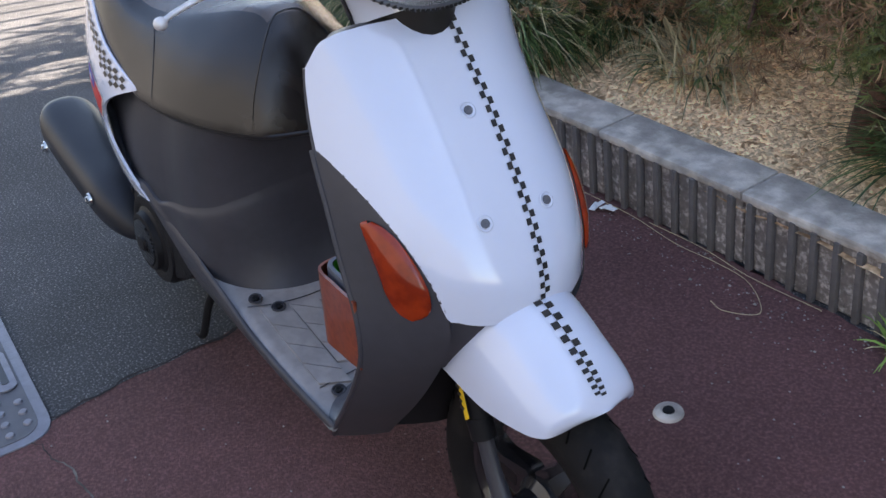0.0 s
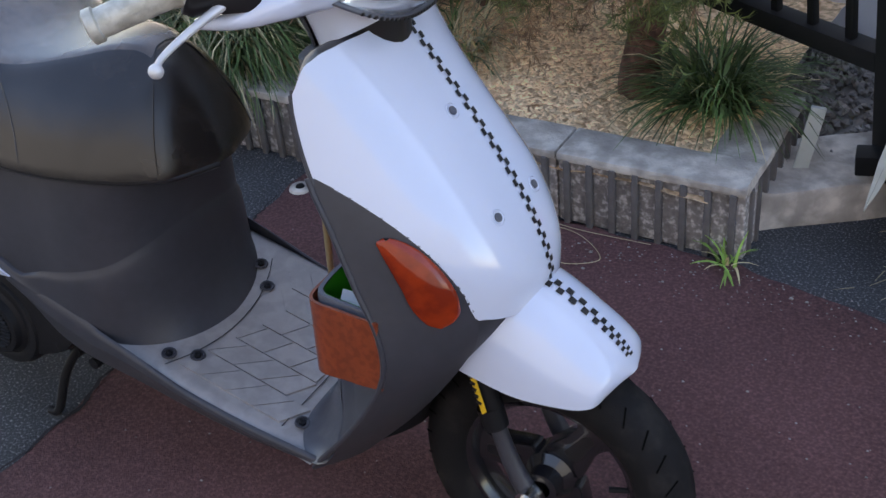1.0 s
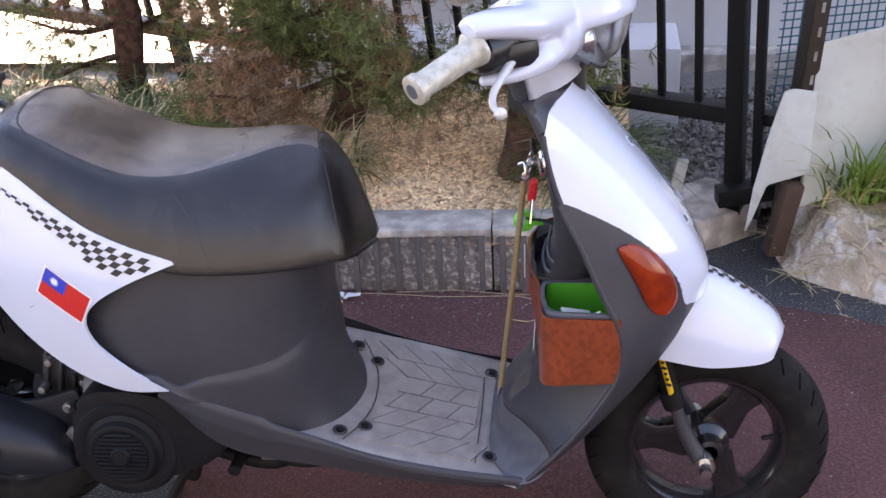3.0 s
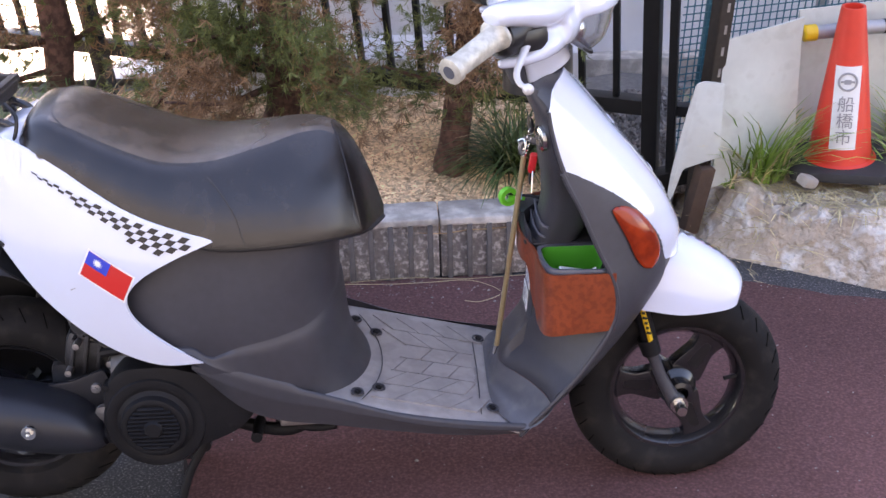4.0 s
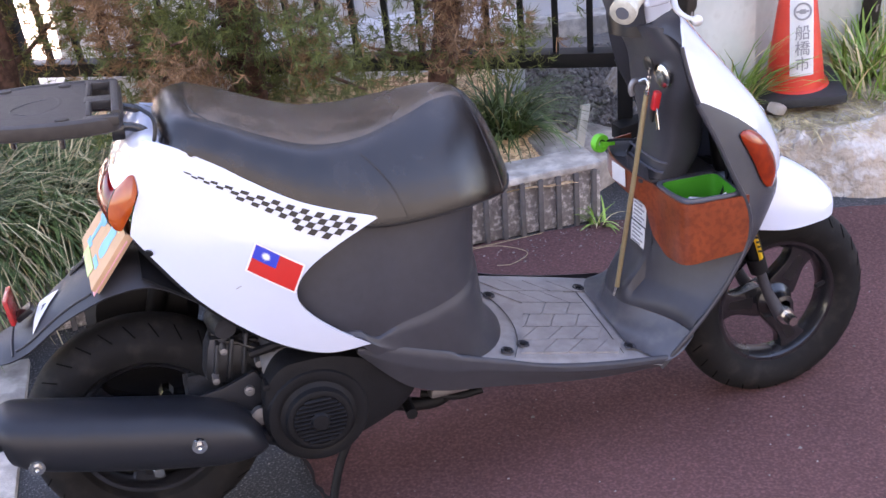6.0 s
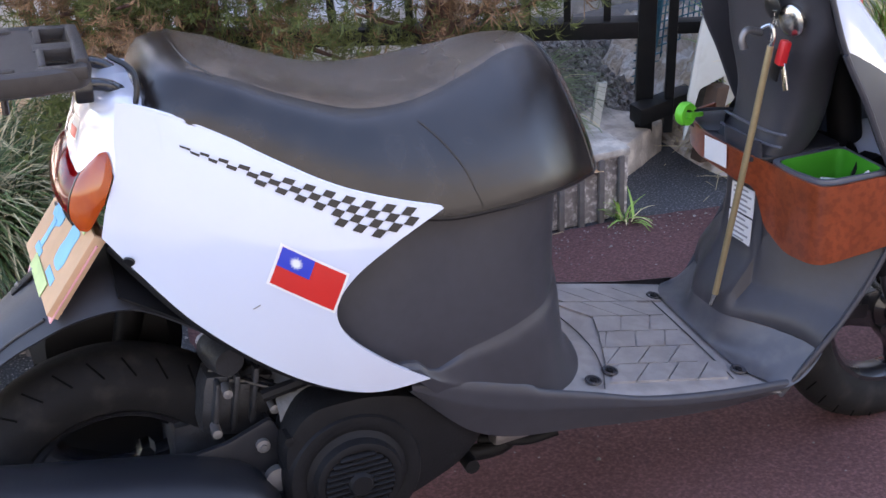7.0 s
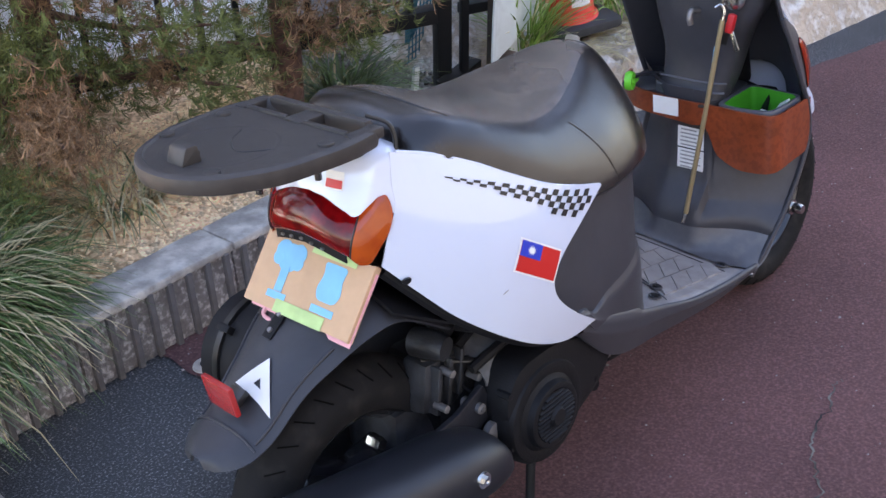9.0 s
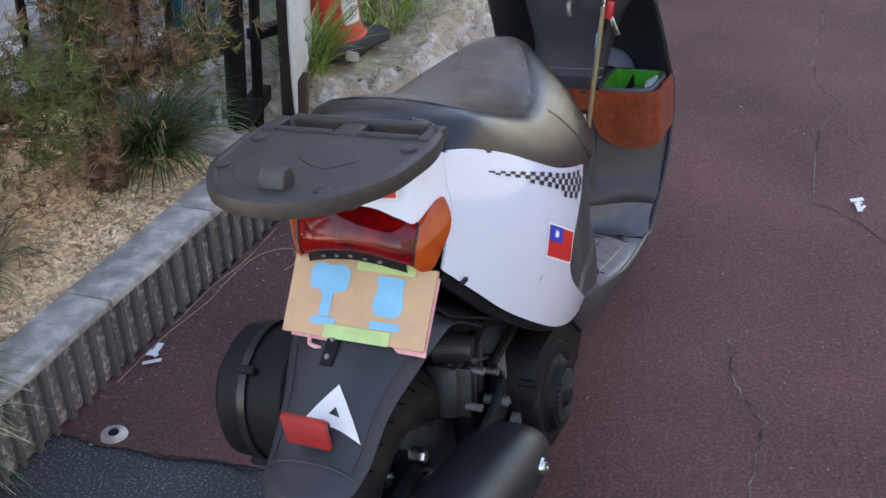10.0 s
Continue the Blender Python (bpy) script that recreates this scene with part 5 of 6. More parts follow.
# engine, drive and silencer
engine = on_scooter("engine", box(0.16, 0.15, 0.13, pose(-0.50, 0.0, 0.262, 0, 8, 0), 0.02), CASEM, "grimy engine with a black finned fan cover")
on_scooter("cylinder", tube([(-0.47, 0.0, 0.30), (-0.36, 0.0, 0.335)], 0.055, 16), CASEM, "", engine)
for k in range(6):
    on_scooter("cooling_fin", box(0.006, 0.13, 0.10, pose(-0.455 + 0.018 * k, 0.0, 0.315 + 0.005 * k, 0, -17, 0), 0.002), CASEM, "", engine)
fan_out = rounded([(-0.555, 0.305), (-0.520, 0.350), (-0.440, 0.352), (-0.370, 0.330), (-0.292, 0.266), (-0.330, 0.222), (-0.410, 0.188), (-0.500, 0.178), (-0.552, 0.215)], 0.03, 5)
mfan = Matrix(((1, 0, 0, 0), (0, 0, -1, 0), (0, 1, 0, 0), (0, 0, 0, 1)))
fan = on_scooter("fan_cover", prism(fan_out, 0.075, Matrix.Translation((0, -0.085, 0)) @ mfan, 0.014), CASEM, "black plastic fan cover with slatted grille", engine)
mg = pose(-0.470, -0.172, 0.247, 90, 0, 0)
on_scooter("shroud", lathe([(0.089, -0.045), (0.087, -0.018), (0.081, -0.008), (0.070, -0.006), (0.063, -0.009), (0.058, -0.006), (0.054, -0.003)], 48, mg), CASEM, "", fan)
on_scooter("grille_ring", lathe([(0.056, -0.004), (0.053, 0.006), (0.047, 0.008), (0.044, 0.007), (0.042, 0.003)], 40, mg), CASEM, "", fan)
on_scooter("grille_back", lathe([(0.044, 0.003), (0.0, 0.003)], 32, mg), DECAL, "", fan)
for k in range(11):
    h = -0.037 + 0.0074 * k
    L = 2 * math.sqrt(max(0.0002, 0.043 ** 2 - h * h))
    on_scooter("grille_slat", box(L, 0.008, 0.0036, pose(-0.470, -0.178, 0.247 + h, 25, 0, 0), 0.001), CASEM, "", fan)
on_scooter("grille_boss", lathe([(0.016, 0.010), (0.013, 0.015), (0.0, 0.015)], 20, mg), CASEM, "", fan)
for x, z in ((-0.545, 0.315), (-0.548, 0.225), (-0.36, 0.325), (-0.345, 0.235), (-0.43, 0.185)):
    on_scooter("cover_bolt", lathe([(0.006, -0.02), (0.006, 0.005), (0.0, 0.006)], 6, pose(x, -0.155, z, 90, 0, 0)), CASEM, "", fan)
on_scooter("crankcase", box(0.15, 0.13, 0.10, pose(-0.60, 0.02, 0.25, 0, 5, 0), 0.02), ENGINEM, "", engine)
on_scooter("oil_cap", lathe([(0.016, 0.0), (0.016, 0.012), (0.0, 0.014)], 16, pose(-0.560, -0.125, 0.252, 90, 0, 0)), METAL, "", engine)
for p in ([(-0.40, -0.06, 0.36), (-0.46, -0.09, 0.385), (-0.53, -0.08, 0.40), (-0.58, -0.02, 0.42)], [(-0.36, -0.05, 0.33), (-0.45, -0.10, 0.365), (-0.56, -0.10, 0.35)], [(-0.62, 0.0, 0.33), (-0.58, -0.06, 0.36), (-0.52, -0.07, 0.39)]):
    on_scooter("hose", tube(p, 0.008, 8, 16), MATTE, "", engine)
rng = random.Random(44)
for k in range(9):
    p0, p1 = Vector((rng.uniform(-0.62, -0.56), rng.uniform(-0.08, 0.0), rng.uniform(0.33, 0.385))), Vector((rng.uniform(-0.50, -0.42), rng.uniform(-0.09, -0.05), rng.uniform(0.30, 0.36)))
    q = p0.lerp(p1, 0.5) + Vector((0, rng.uniform(-0.03, 0.0), rng.uniform(-0.05, 0.03)))
    on_scooter("cable", tube([p0, q, p1], rng.uniform(0.0025, 0.005), 8, 14), (MATTE, DECAL, CASEM)[k % 3], "", engine)
on_scooter("gear_case", box(0.13, 0.06, 0.09, pose(-0.57, -0.045, 0.325, 0, 12, 0), 0.024), ENGINEM, "", engine)
duct = grid(lambda u, v: Vector((-0.545 + 0.10 * u, -0.060 - 0.055 * math.sin(math.pi * min(1, 0.15 + 0.85 * v)) ** 0.7, 0.285 + 0.075 * v + 0.012 * math.sin(math.pi * u))), 16, 14)
on_scooter("cooling_duct", thick(duct, 0.004), DUCTM, "pale grey moulded cooling duct", engine)
for k in range(3):
    on_scooter("casting_rib", box(0.007, 0.055, 0.075, pose(-0.615 + 0.024 * k, -0.060, 0.335 + 0.005 * k, 0, 12, 0), 0.003), ENGINEM, "", engine)
for x, z in ((-0.548, 0.330), (-0.600, 0.365), (-0.62, 0.315)):
    on_scooter("casting_bolt", lathe([(0.006, -0.02), (0.006, 0.004), (0.0, 0.005)], 10, pose(x, -0.100, z, 90, 0, 0)), METAL, "", engine)
on_scooter("carburettor", tube([(-0.60, -0.03, 0.395), (-0.595, -0.06, 0.398), (-0.59, -0.085, 0.396)], [0.022, 0.024, 0.018], 16), ENGINEM, "", engine)
on_scooter("intake_cap", lathe([(0.020, 0.0), (0.020, 0.018), (0.012, 0.024), (0.0, 0.024)], 18, pose(-0.565, -0.05, 0.405, 20, 0, 0)), MATTE, "", engine)
arm = rounded([(-0.556, 0.328), (-0.545, 0.300), (-0.548, 0.270), (-0.575, 0.252), (-0.640, 0.232), (-0.712, 0.262), (-0.700, 0.306), (-0.657, 0.302), (-0.613, 0.307)], 0.008)
on_scooter("silencer_bracket", prism(arm, 0.010, Matrix.Translation((0, -0.108, 0)) @ mfan, 0.003), MUFF, "black steel bracket", engine)
for x, z in ((-0.571, 0.296), (-0.539, 0.297), (-0.579, 0.250)):
    on_scooter("bracket_bolt", lathe([(0.0085, -0.03), (0.0085, 0.006), (0.004, 0.007), (0.004, 0.010), (0.0, 0.010)], 12, pose(x, -0.119, z, 90, 0, 0)), METAL, "", engine)
SIL = spline([(-0.560, 0.222, 0.018), (-0.585, 0.238, 0.040), (-0.640, 0.252, 0.053), (-0.72, 0.268, 0.055), (-0.82, 0.290, 0.055), (-0.915, 0.313, 0.053), (-0.945, 0.320, 0.044)])


def silencer(u, v):
    x, z, r = SIL(u)
    a = v * math.tau
    c, s = math.cos(a), math.sin(a)
    return Vector((x - 0.2 * r * s, -0.143 + 1.16 * r * math.copysign(abs(c) ** 0.8, c), z + r * math.copysign(abs(s) ** 0.85, s)))


sil = on_scooter("silencer", grid(silencer, 40, 32, wrap_v=True, caps=True), MUFF, "matt black exhaust silencer with a chrome bolt")
on_scooter("tail_pipe", tube([(-0.935, -0.146, 0.318), (-0.975, -0.150, 0.318), (-0.985, -0.151, 0.316)], [0.019, 0.019, 0.019], 18), MUFF, "", sil)
on_scooter("pipe_mouth", lathe([(0.015, 0), (0.0, 0)], 16, pose(-0.9865, -0.151, 0.316, 0, -90, 0)), DECAL, "", sil)
for x, z in ((-0.664, 0.266), (-0.903, 0.290)):
    m = pose(x, -0.206, z, 90, 0, 0)
    b = on_scooter("silencer_bolt", lathe([(0.013, 0.0), (0.012, 0.004), (0.0, 0.004)], 20, m), CHROME, "bright bolt and washer", sil)
    on_scooter("bolt_head", lathe([(0.007, 0.004), (0.007, 0.009), (0.003, 0.009), (0.0, 0.006)], 6, m), CHROME, "", b)
on_scooter("exhaust_pipe", tube([(-0.36, -0.05, 0.23), (-0.42, -0.09, 0.175), (-0.50, -0.12, 0.185), (-0.575, -0.14, 0.225)], 0.014, 12, 20), MUFF, "", sil)
# left side: drive case and air box
drive = on_scooter("drive_case", prism(rounded([(-0.36, 0.20), (-0.36, 0.31), (-0.48, 0.335), (-0.66, 0.30), (-0.80, 0.30), (-0.83, 0.22), (-0.78, 0.145), (-0.62, 0.16), (-0.46, 0.17)], 0.045, 5), 0.075, Matrix.Translation((0, 0.135, 0)) @ mfan, 0.015), MATTE, "black transmission case")
airbox = on_scooter("air_box", tube([(-0.72, 0.085, 0.375), (-0.72, 0.105, 0.372), (-0.72, 0.205, 0.365), (-0.72, 0.222, 0.364)], [0.078, 0.097, 0.097, 0.078], 32), MATTE, "round black air filter box")
on_scooter("air_box_seam", tube([(-0.72, 0.158, 0.369), (-0.72, 0.170, 0.368)], 0.102, 32), DECAL, "", airbox)
for a in (40, 130, 220):
    on_scooter("clip", box(0.016, 0.026, 0.012, pose(-0.72 + 0.102 * math.cos(radians(a)), 0.164, 0.368 + 0.102 * math.sin(radians(a)), 0, -a, 0), 0.003), MATTE, "", airbox)
on_scooter("shock_absorber", tube([(-0.735, 0.085, 0.25), (-0.66, 0.085, 0.50)], 0.018, 12), MATTE)
# stand
stand = on_scooter("stand", tube([(-0.40, -0.075, 0.165), (-0.44, -0.092, 0.10), (-0.468, -0.104, 0.020), (-0.490, -0.106, 0.010)], 0.008, 10, 18), MATTE, "black steel centre stand")
on_scooter("stand_leg", tube([(-0.40, 0.075, 0.165), (-0.44, 0.090, 0.10), (-0.468, 0.100, 0.013), (-0.490, 0.104, 0.010)], 0.010, 10, 18), MATTE, "", stand)
on_scooter("stand_tube", tube([(-0.41, -0.085, 0.15), (-0.41, 0.085, 0.15)], 0.012, 12), MATTE, "", stand)
under = on_scooter("frame_under", tube([(-0.38, -0.06, 0.19), (-0.26, -0.08, 0.175), (-0.18, -0.05, 0.200), (-0.05, -0.05, 0.205)], 0.012, 10, 20), CASEM, "rusty frame tubes and linkage under the footboard")
on_scooter("linkage", box(0.075, 0.02, 0.016, pose(-0.235, -0.095, 0.203, 0, 6, 12), 0.005), METAL, "", under)
on_scooter("linkage_pin", tube([(-0.31, -0.13, 0.19), (-0.31, -0.07, 0.19)], 0.010, 10), CASEM, "", under)
on_scooter("kick_pedal", tube([(-0.28, -0.07, 0.190), (-0.22, -0.09, 0.182), (-0.175, -0.10, 0.190)], 0.007, 10, 12), MATTE, "", under)

# handlebar, headlamp cowl
def oval(cx, hx_front, hx_rear, hy, z, n, p=2.3):
    """A closed plan ring, front towards +x."""
    out = []
    for i in range(n):
        w = math.tau * i / n
        c, q = math.cos(w), math.sin(w)
        hx = hx_front if c > 0 else hx_rear
        out.append(Vector((cx + hx * math.copysign(abs(c) ** (2 / p), c), hy * math.copysign(abs(q) ** (2 / p), q), z)))
    return out


def loft(rings, caps=True):
    return grid(lambda u, v: rings[round(u * (len(rings) - 1))][round(v * len(rings[0])) % len(rings[0])], len(rings) - 1, len(rings[0]), wrap_v=True, caps=caps)


RN = 56
rings = []
for z, k in ((0.893, 0.97), (0.897, 1.0), (0.908, 1.0), (0.925, 0.97), (0.945, 0.88), (0.960, 0.70), (0.968, 0.42), (0.970, 0.1)):
    rings.append([Vector((0.17 + (v.x - 0.17) * k, v.y * k, v.z + 0.10 * (v.x - 0.29) * (z < 0.93))) for v in oval(0.175, 0.138, 0.070, 0.124, z, RN)])
cowl_bm = loft(rings)


def neck_ring(f):
    """Lower body from the slanted skirt edge (f = 0) to under the visor (f = 1)."""
    out = []
    for v in oval(0.188 - 0.008 * f, 0.050 - 0.012 * f, 0.044 + 0.026 * f, 0.074 + 0.040 * f ** 1.4, 0, RN, 2.2):
        z0 = 0.814 + 0.46 * (v.x - 0.238)
        out.append(Vector((v.x, v.y, z0 + (0.889 - z0) * f)))
    return out


def join(bm, extra):
    """Adds the mesh extra to bm."""
    tmp = bpy.data.meshes.new("tmp")
    extra.to_mesh(tmp)
    extra.free()
    bm.from_mesh(tmp)
    bpy.data.meshes.remove(tmp)


# cheeks that carry the headlamp, and an arm with a lower prong on each side, blended into one moulding
join(cowl_bm, loft([oval(0.170, 0.060 + 0.004 * i, 0.052 + 0.002 * i, 0.088 + 0.0044 * i, 0.838 + 0.0075 * i, RN) for i in range(9)]))
for s in (-1, 1):
    join(cowl_bm, tube([(0.190, s * 0.060, 0.908), (0.180, s * 0.110, 0.912), (0.162, s * 0.150, 0.910), (0.132, s * 0.184, 0.916), (0.104, s * 0.206, 0.918), (0.092, s * 0.216, 0.917)],
                       [0.052, 0.048, 0.040, 0.032, 0.026, 0.020], 22, 24, 0.66))
    join(cowl_bm, tube([(0.200, s * 0.040, 0.884), (0.194, s * 0.095, 0.882), (0.184, s * 0.138, 0.882)], [0.044, 0.046, 0.036], 20, 14, 0.95))
    join(cowl_bm, tube([(0.188, s * 0.110, 0.868), (0.182, s * 0.150, 0.864), (0.162, s * 0.174, 0.853), (0.134, s * 0.188, 0.847), (0.104, s * 0.197, 0.845)],
                       [0.034, 0.024, 0.014, 0.0105, 0.009], 18, 26, 0.9))
bars = on_scooter("headlamp_cowl", cowl_bm, WHITE, "white handlebar cowl with a wide clear headlamp", sharp=180)
blend = bars.modifiers.new("blend", "REMESH")
blend.mode, blend.voxel_size, blend.use_smooth_shade = "VOXEL", 0.0035, True
soft = bars.modifiers.new("soft", "SMOOTH")
soft.factor, soft.iterations = 0.5, 14
on_scooter("cowl_neck", loft([neck_ring(i / 10) for i in range(11)]), WHITE, "", bars)
on_scooter("rear_cover", thick(grid(lambda u, v: neck_ring(0.80 * u)[round(RN * 0.31) + round(RN * 0.38 * v)] + Vector((-0.005, 0, 0)), 12, round(RN * 0.38)), 0.003), GREY, "grey rear cover below the handlebar", bars)
on_scooter("neck_gap", tube([(0.186, 0, 0.755), (0.186, 0, 0.822)], [0.058, 0.056], 28), DECAL, "", bars)
on_scooter("collar", grid(lambda u, v: (shield(ZT(abs(2 * u - 1)) - 0.003, (2 * u - 1) * 0.97) + Vector((-0.006, 0, 0))).lerp(Vector((0.160, 0.085 * (2 * u - 1), 0.768)), v) + Vector((0, 0, 0.010 * math.sin(math.pi * v))), 30, 8), GREY, "", bars)
LXF = table([0, 0.2, 0.5, 0.8, 1.0], [0.266, 0.286, 0.298, 0.304, 0.307])


def lens(u, v, shrink=0.0):
    a = (u - 0.5) * 2
    s = abs(a)
    z0, z1 = 0.820 + 0.040 * s ** 2.4, 0.899 - 0.006 * s ** 3
    v = shrink + (1 - 2 * shrink) * v
    xr = 0.220 - 0.004 * math.sin(math.pi * v)
    return Vector((xr + (LXF(v) - xr) * (1 - s ** 2.6), (0.119 - shrink * 0.08) * a * (1 - 0.08 * (1 - v) ** 2), z0 + (z1 - z0) * v))


lamp = on_scooter("headlamp", thick(grid(lens, 36, 16), 0.002), CLEAR, "clear headlamp lens", bars)
on_scooter("lamp_bowl", grid(lambda u, v: lens(u, v, 0.02) + Vector((-0.004 - 0.050 * (1 - abs(2 * u - 1) ** 2.4) * math.sin(math.pi * v) ** 0.7, 0, 0)), 36, 16), REFLECTOR, "", lamp)
for y in (-0.045, 0.045):
    on_scooter("lamp_shade", grid(lambda u, v: Vector((0.236 + 0.020 * math.sin(u * 1.5), y + 0.020 * math.cos(u * 1.5) * math.cos(v * math.tau), 0.860 + 0.022 * math.cos(u * 1.5) * math.sin(v * math.tau))), 8, 20, wrap_v=True), REFLECTOR, "", lamp)
edge = [lens(u, 0.0) + Vector((0.0015, 0, -0.002)) for u in np.linspace(0.0, 1.0, 36)]
side = [[lens(e, v) + Vector((0, (e - 0.5) * 0.004, 0)) for v in np.linspace(0, 1, 8)] for e in (0.0, 1.0)]
on_scooter("lamp_bezel", tube(edge, 0.0035, 8), GUNMETAL, "", bars)
for sd in side:
    on_scooter("lamp_gasket", tube(sd, 0.003, 8), DECAL, "", bars)
bm = bmesh.new()
for e in edge[4:32]:
    box(0.004, 0.004, 0.004, Matrix.Translation(e + Vector((0.0025, 0, -0.0015))), 0, bm)
on_scooter("bezel_beads", bm, DECAL, "", bars)
for s in (-1, 1):
    inn, out = Vector((0.128, s * 0.178, 0.900)), Vector((0.030, s * 0.280, 0.857))
    d = (out - inn).normalized()
    HANG = Vector((0, 0, -0.011))
    on_scooter("switch_block", box(0.056, 0.066, 0.036, pose(0.142, s * 0.164, 0.877, 0, 0, -s * 38), 0.012), DECAL, "", bars)
    on_scooter("switch_housing", tube([inn + d * -0.03 + HANG, inn + d * 0.012 + HANG, inn + d * 0.034 + HANG * 0.6, inn + d * 0.038 + HANG * 0.4], [0.027, 0.029, 0.029, 0.025], 24), DECAL, "", bars)
    grip = on_scooter("grip", tube([inn + d * 0.036, inn + d * 0.037, inn + d * 0.043, inn + d * 0.047, inn + d * 0.056, out - d * 0.014, out - d * 0.012, out - d * 0.002, out], [0.020, 0.0265, 0.0265, 0.021, 0.0178, 0.0165, 0.0198, 0.0198, 0.016], 28), GRIPM, "worn pale handlebar grip", bars)
    on_scooter("grip_hole", lathe([(0.010, 0.0), (0.0, 0.0)], 16, facing(out + d * 0.0006, d)), GUNMETAL, "", grip)
    lev = [(0.152, s * 0.180, 0.876), (0.139, s * 0.215, 0.862), (0.127, s * 0.250, 0.846), (0.128, s * 0.278, 0.838), (0.138, s * 0.297, 0.834)]
    lever = on_scooter("brake_lever", tube(lev, [0.0070, 0.0060, 0.0050, 0.0044, 0.004], 12, 24, 0.8), LEVERM, "silver brake lever with a ball end", bars)
    bm = bmesh.new()
    bmesh.ops.create_uvsphere(bm, u_segments=16, v_segments=10, radius=0.0082, matrix=Matrix.Translation(lev[-1]))
    on_scooter("lever_ball", bm, LEVERM, "", lever)
    on_scooter("pivot_screw", lathe([(0.006, 0.0), (0.006, 0.004), (0.0, 0.005)], 12, pose(0.135, s * 0.188, 0.893, 60, 0, -s * 40)), METAL, "", bars)
    on_scooter("brake_cable", tube([(0.12, s * 0.190, 0.945), (0.15, s * 0.150, 0.956), (0.165, s * 0.10, 0.968), (0.17, s * 0.04, 0.985), (0.15, -s * 0.04, 0.97)], 0.0045, 8, 24), DECAL, "", bars)
    on_scooter("cable_elbow", tube([(0.150, s * 0.155, 0.850), (0.160, s * 0.120, 0.842), (0.172, s * 0.088, 0.838)], [0.004, 0.006, 0.005], 8, 12), DECAL, "", bars)
on_scooter("dash", box(0.10, 0.11, 0.02, pose(0.140, 0, 0.960, 0, 12, 0), 0.006), DECAL, "", bars)
# dark cavity behind the front wheel
on_scooter("inner_fender", thick(grid(lambda u, v: Vector((0.19 + 0.10 * u + 0.05 * math.sin(math.pi * v), (v - 0.5) * 0.20, 0.205 + 0.28 * u)), 12, 10), 0.004), MATTE, "black inner mudguard behind the front wheel")

# ---- fence, boards, cone and clutter beside the road ----
LEANY = 8.0
FO3, FDIR = Vector((0.600, 1.105, 0.06)), Vector((-0.915, 0.403, 0)).normalized()
fence = thing("fence", Matrix.Translation(FO3) @ Matrix.Rotation(math.atan2(FDIR.y, FDIR.x), 4, "Z") @ Matrix.Rotation(radians(-LEANY), 4, "X"),
              "black iron railing fence with a heavy end post", "fence")
# local x runs along the fence, y to the road side, z up
part("end_post", box(0.042, 0.042, 1.40, pose(0.0, 0, 0.70), 0.004), IRON, fence)
part("side_post", box(0.022, 0.022, 1.25, pose(-0.058, 0.015, 0.64), 0.003), IRON, fence)
part("foot_bar", box(0.17, 0.045, 0.045, pose(-0.045, 0.012, 0.085, 0, 0, 35), 0.004), IRON, fence)
part("bottom_rail", box(3.2, 0.042, 0.042, pose(1.62, 0, 0.285), 0.003), IRON, fence)
part("top_rail", box(3.2, 0.042, 0.036, pose(1.62, 0, 1.22), 0.003), IRON, fence)
part("short_rail", box(0.10, 0.03, 0.03, pose(-0.10, 0, 0.285), 0.003), IRON, fence)
bar = part("bar", box(0.017, 0.017, 0.93, pose(0, 0, 0.755), 0.002), IRON, fence)
bar.location = (0.092, 0, 0)
for k in range(2, 34):
    b = new("bar", bar.data)
    b.parent, b.location = fence, (0.092 * k, 0, 0)
part("middle_post", box(0.045, 0.045, 1.35, pose(1.75, 0.0, 0.66), 0.004), IRON, fence)

# boards leaning on angle-iron stakes
def board(points, label, t=0.006):
    """A slightly bent sheet over four corners (low left, low right, high right, high left)."""
    a, b, c, d = (Vector(p) for p in points)
    n = (b - a).cross(d - a).normalized()
    bm = grid(lambda u, v: a.lerp(b, u).lerp(d.lerp(c, u), v) + n * (0.010 * math.sin(3 * u + 2 * v) * (1 - v) + 0.004 * noise.noise(Vector((u * 3, v * 3, a.x)))), 14, 14)
    return tagged(part("pale_board", thick(bm, t), BOARD), label, "board", "boards along the yard")


flat = [(0.603, 0.105), (0.622, 0.150), (0.646, 0.222), (0.738, 0.246), (0.742, 0.436), (0.690, 0.446), (0.668, 0.440), (0.640, 0.335), (0.616, 0.215)]
bm = prism(rounded(flat, 0.008, 3), 0.006, Matrix(((1, 0, 0, 0), (0, 0, -1, 0.936), (0, 1, 0, 0), (0, 0, 0, 1))), 0.001)
for v in bm.verts:
    v.co.y += 0.06 * (v.co.z - 0.25) + 0.12 * (v.co.x - 0.66)
tagged(part("pale_board", bm, BOARD), "weathered pale board with a broken tongue propped on an iron stake", "board", "boards along the yard")
tagged(part("white_stake", box(0.030, 0.010, 0.16, pose(0.452, 1.06, 0.150, 4, 9, 20), 0.003), BOARD), "thin white stake standing beside the kerb", "stake")
board([(0.728, 0.970, 0.150), (0.965, 1.060, 0.205), (0.945, 1.040, 0.575), (0.735, 0.985, 0.537)], "weathered pale board standing beside the iron stake")
board([(0.970, 1.150, 0.160), (1.95, 1.45, 0.160), (1.96, 1.44, 0.56), (0.965, 1.140, 0.565)], "long weathered pale board behind the traffic cone")


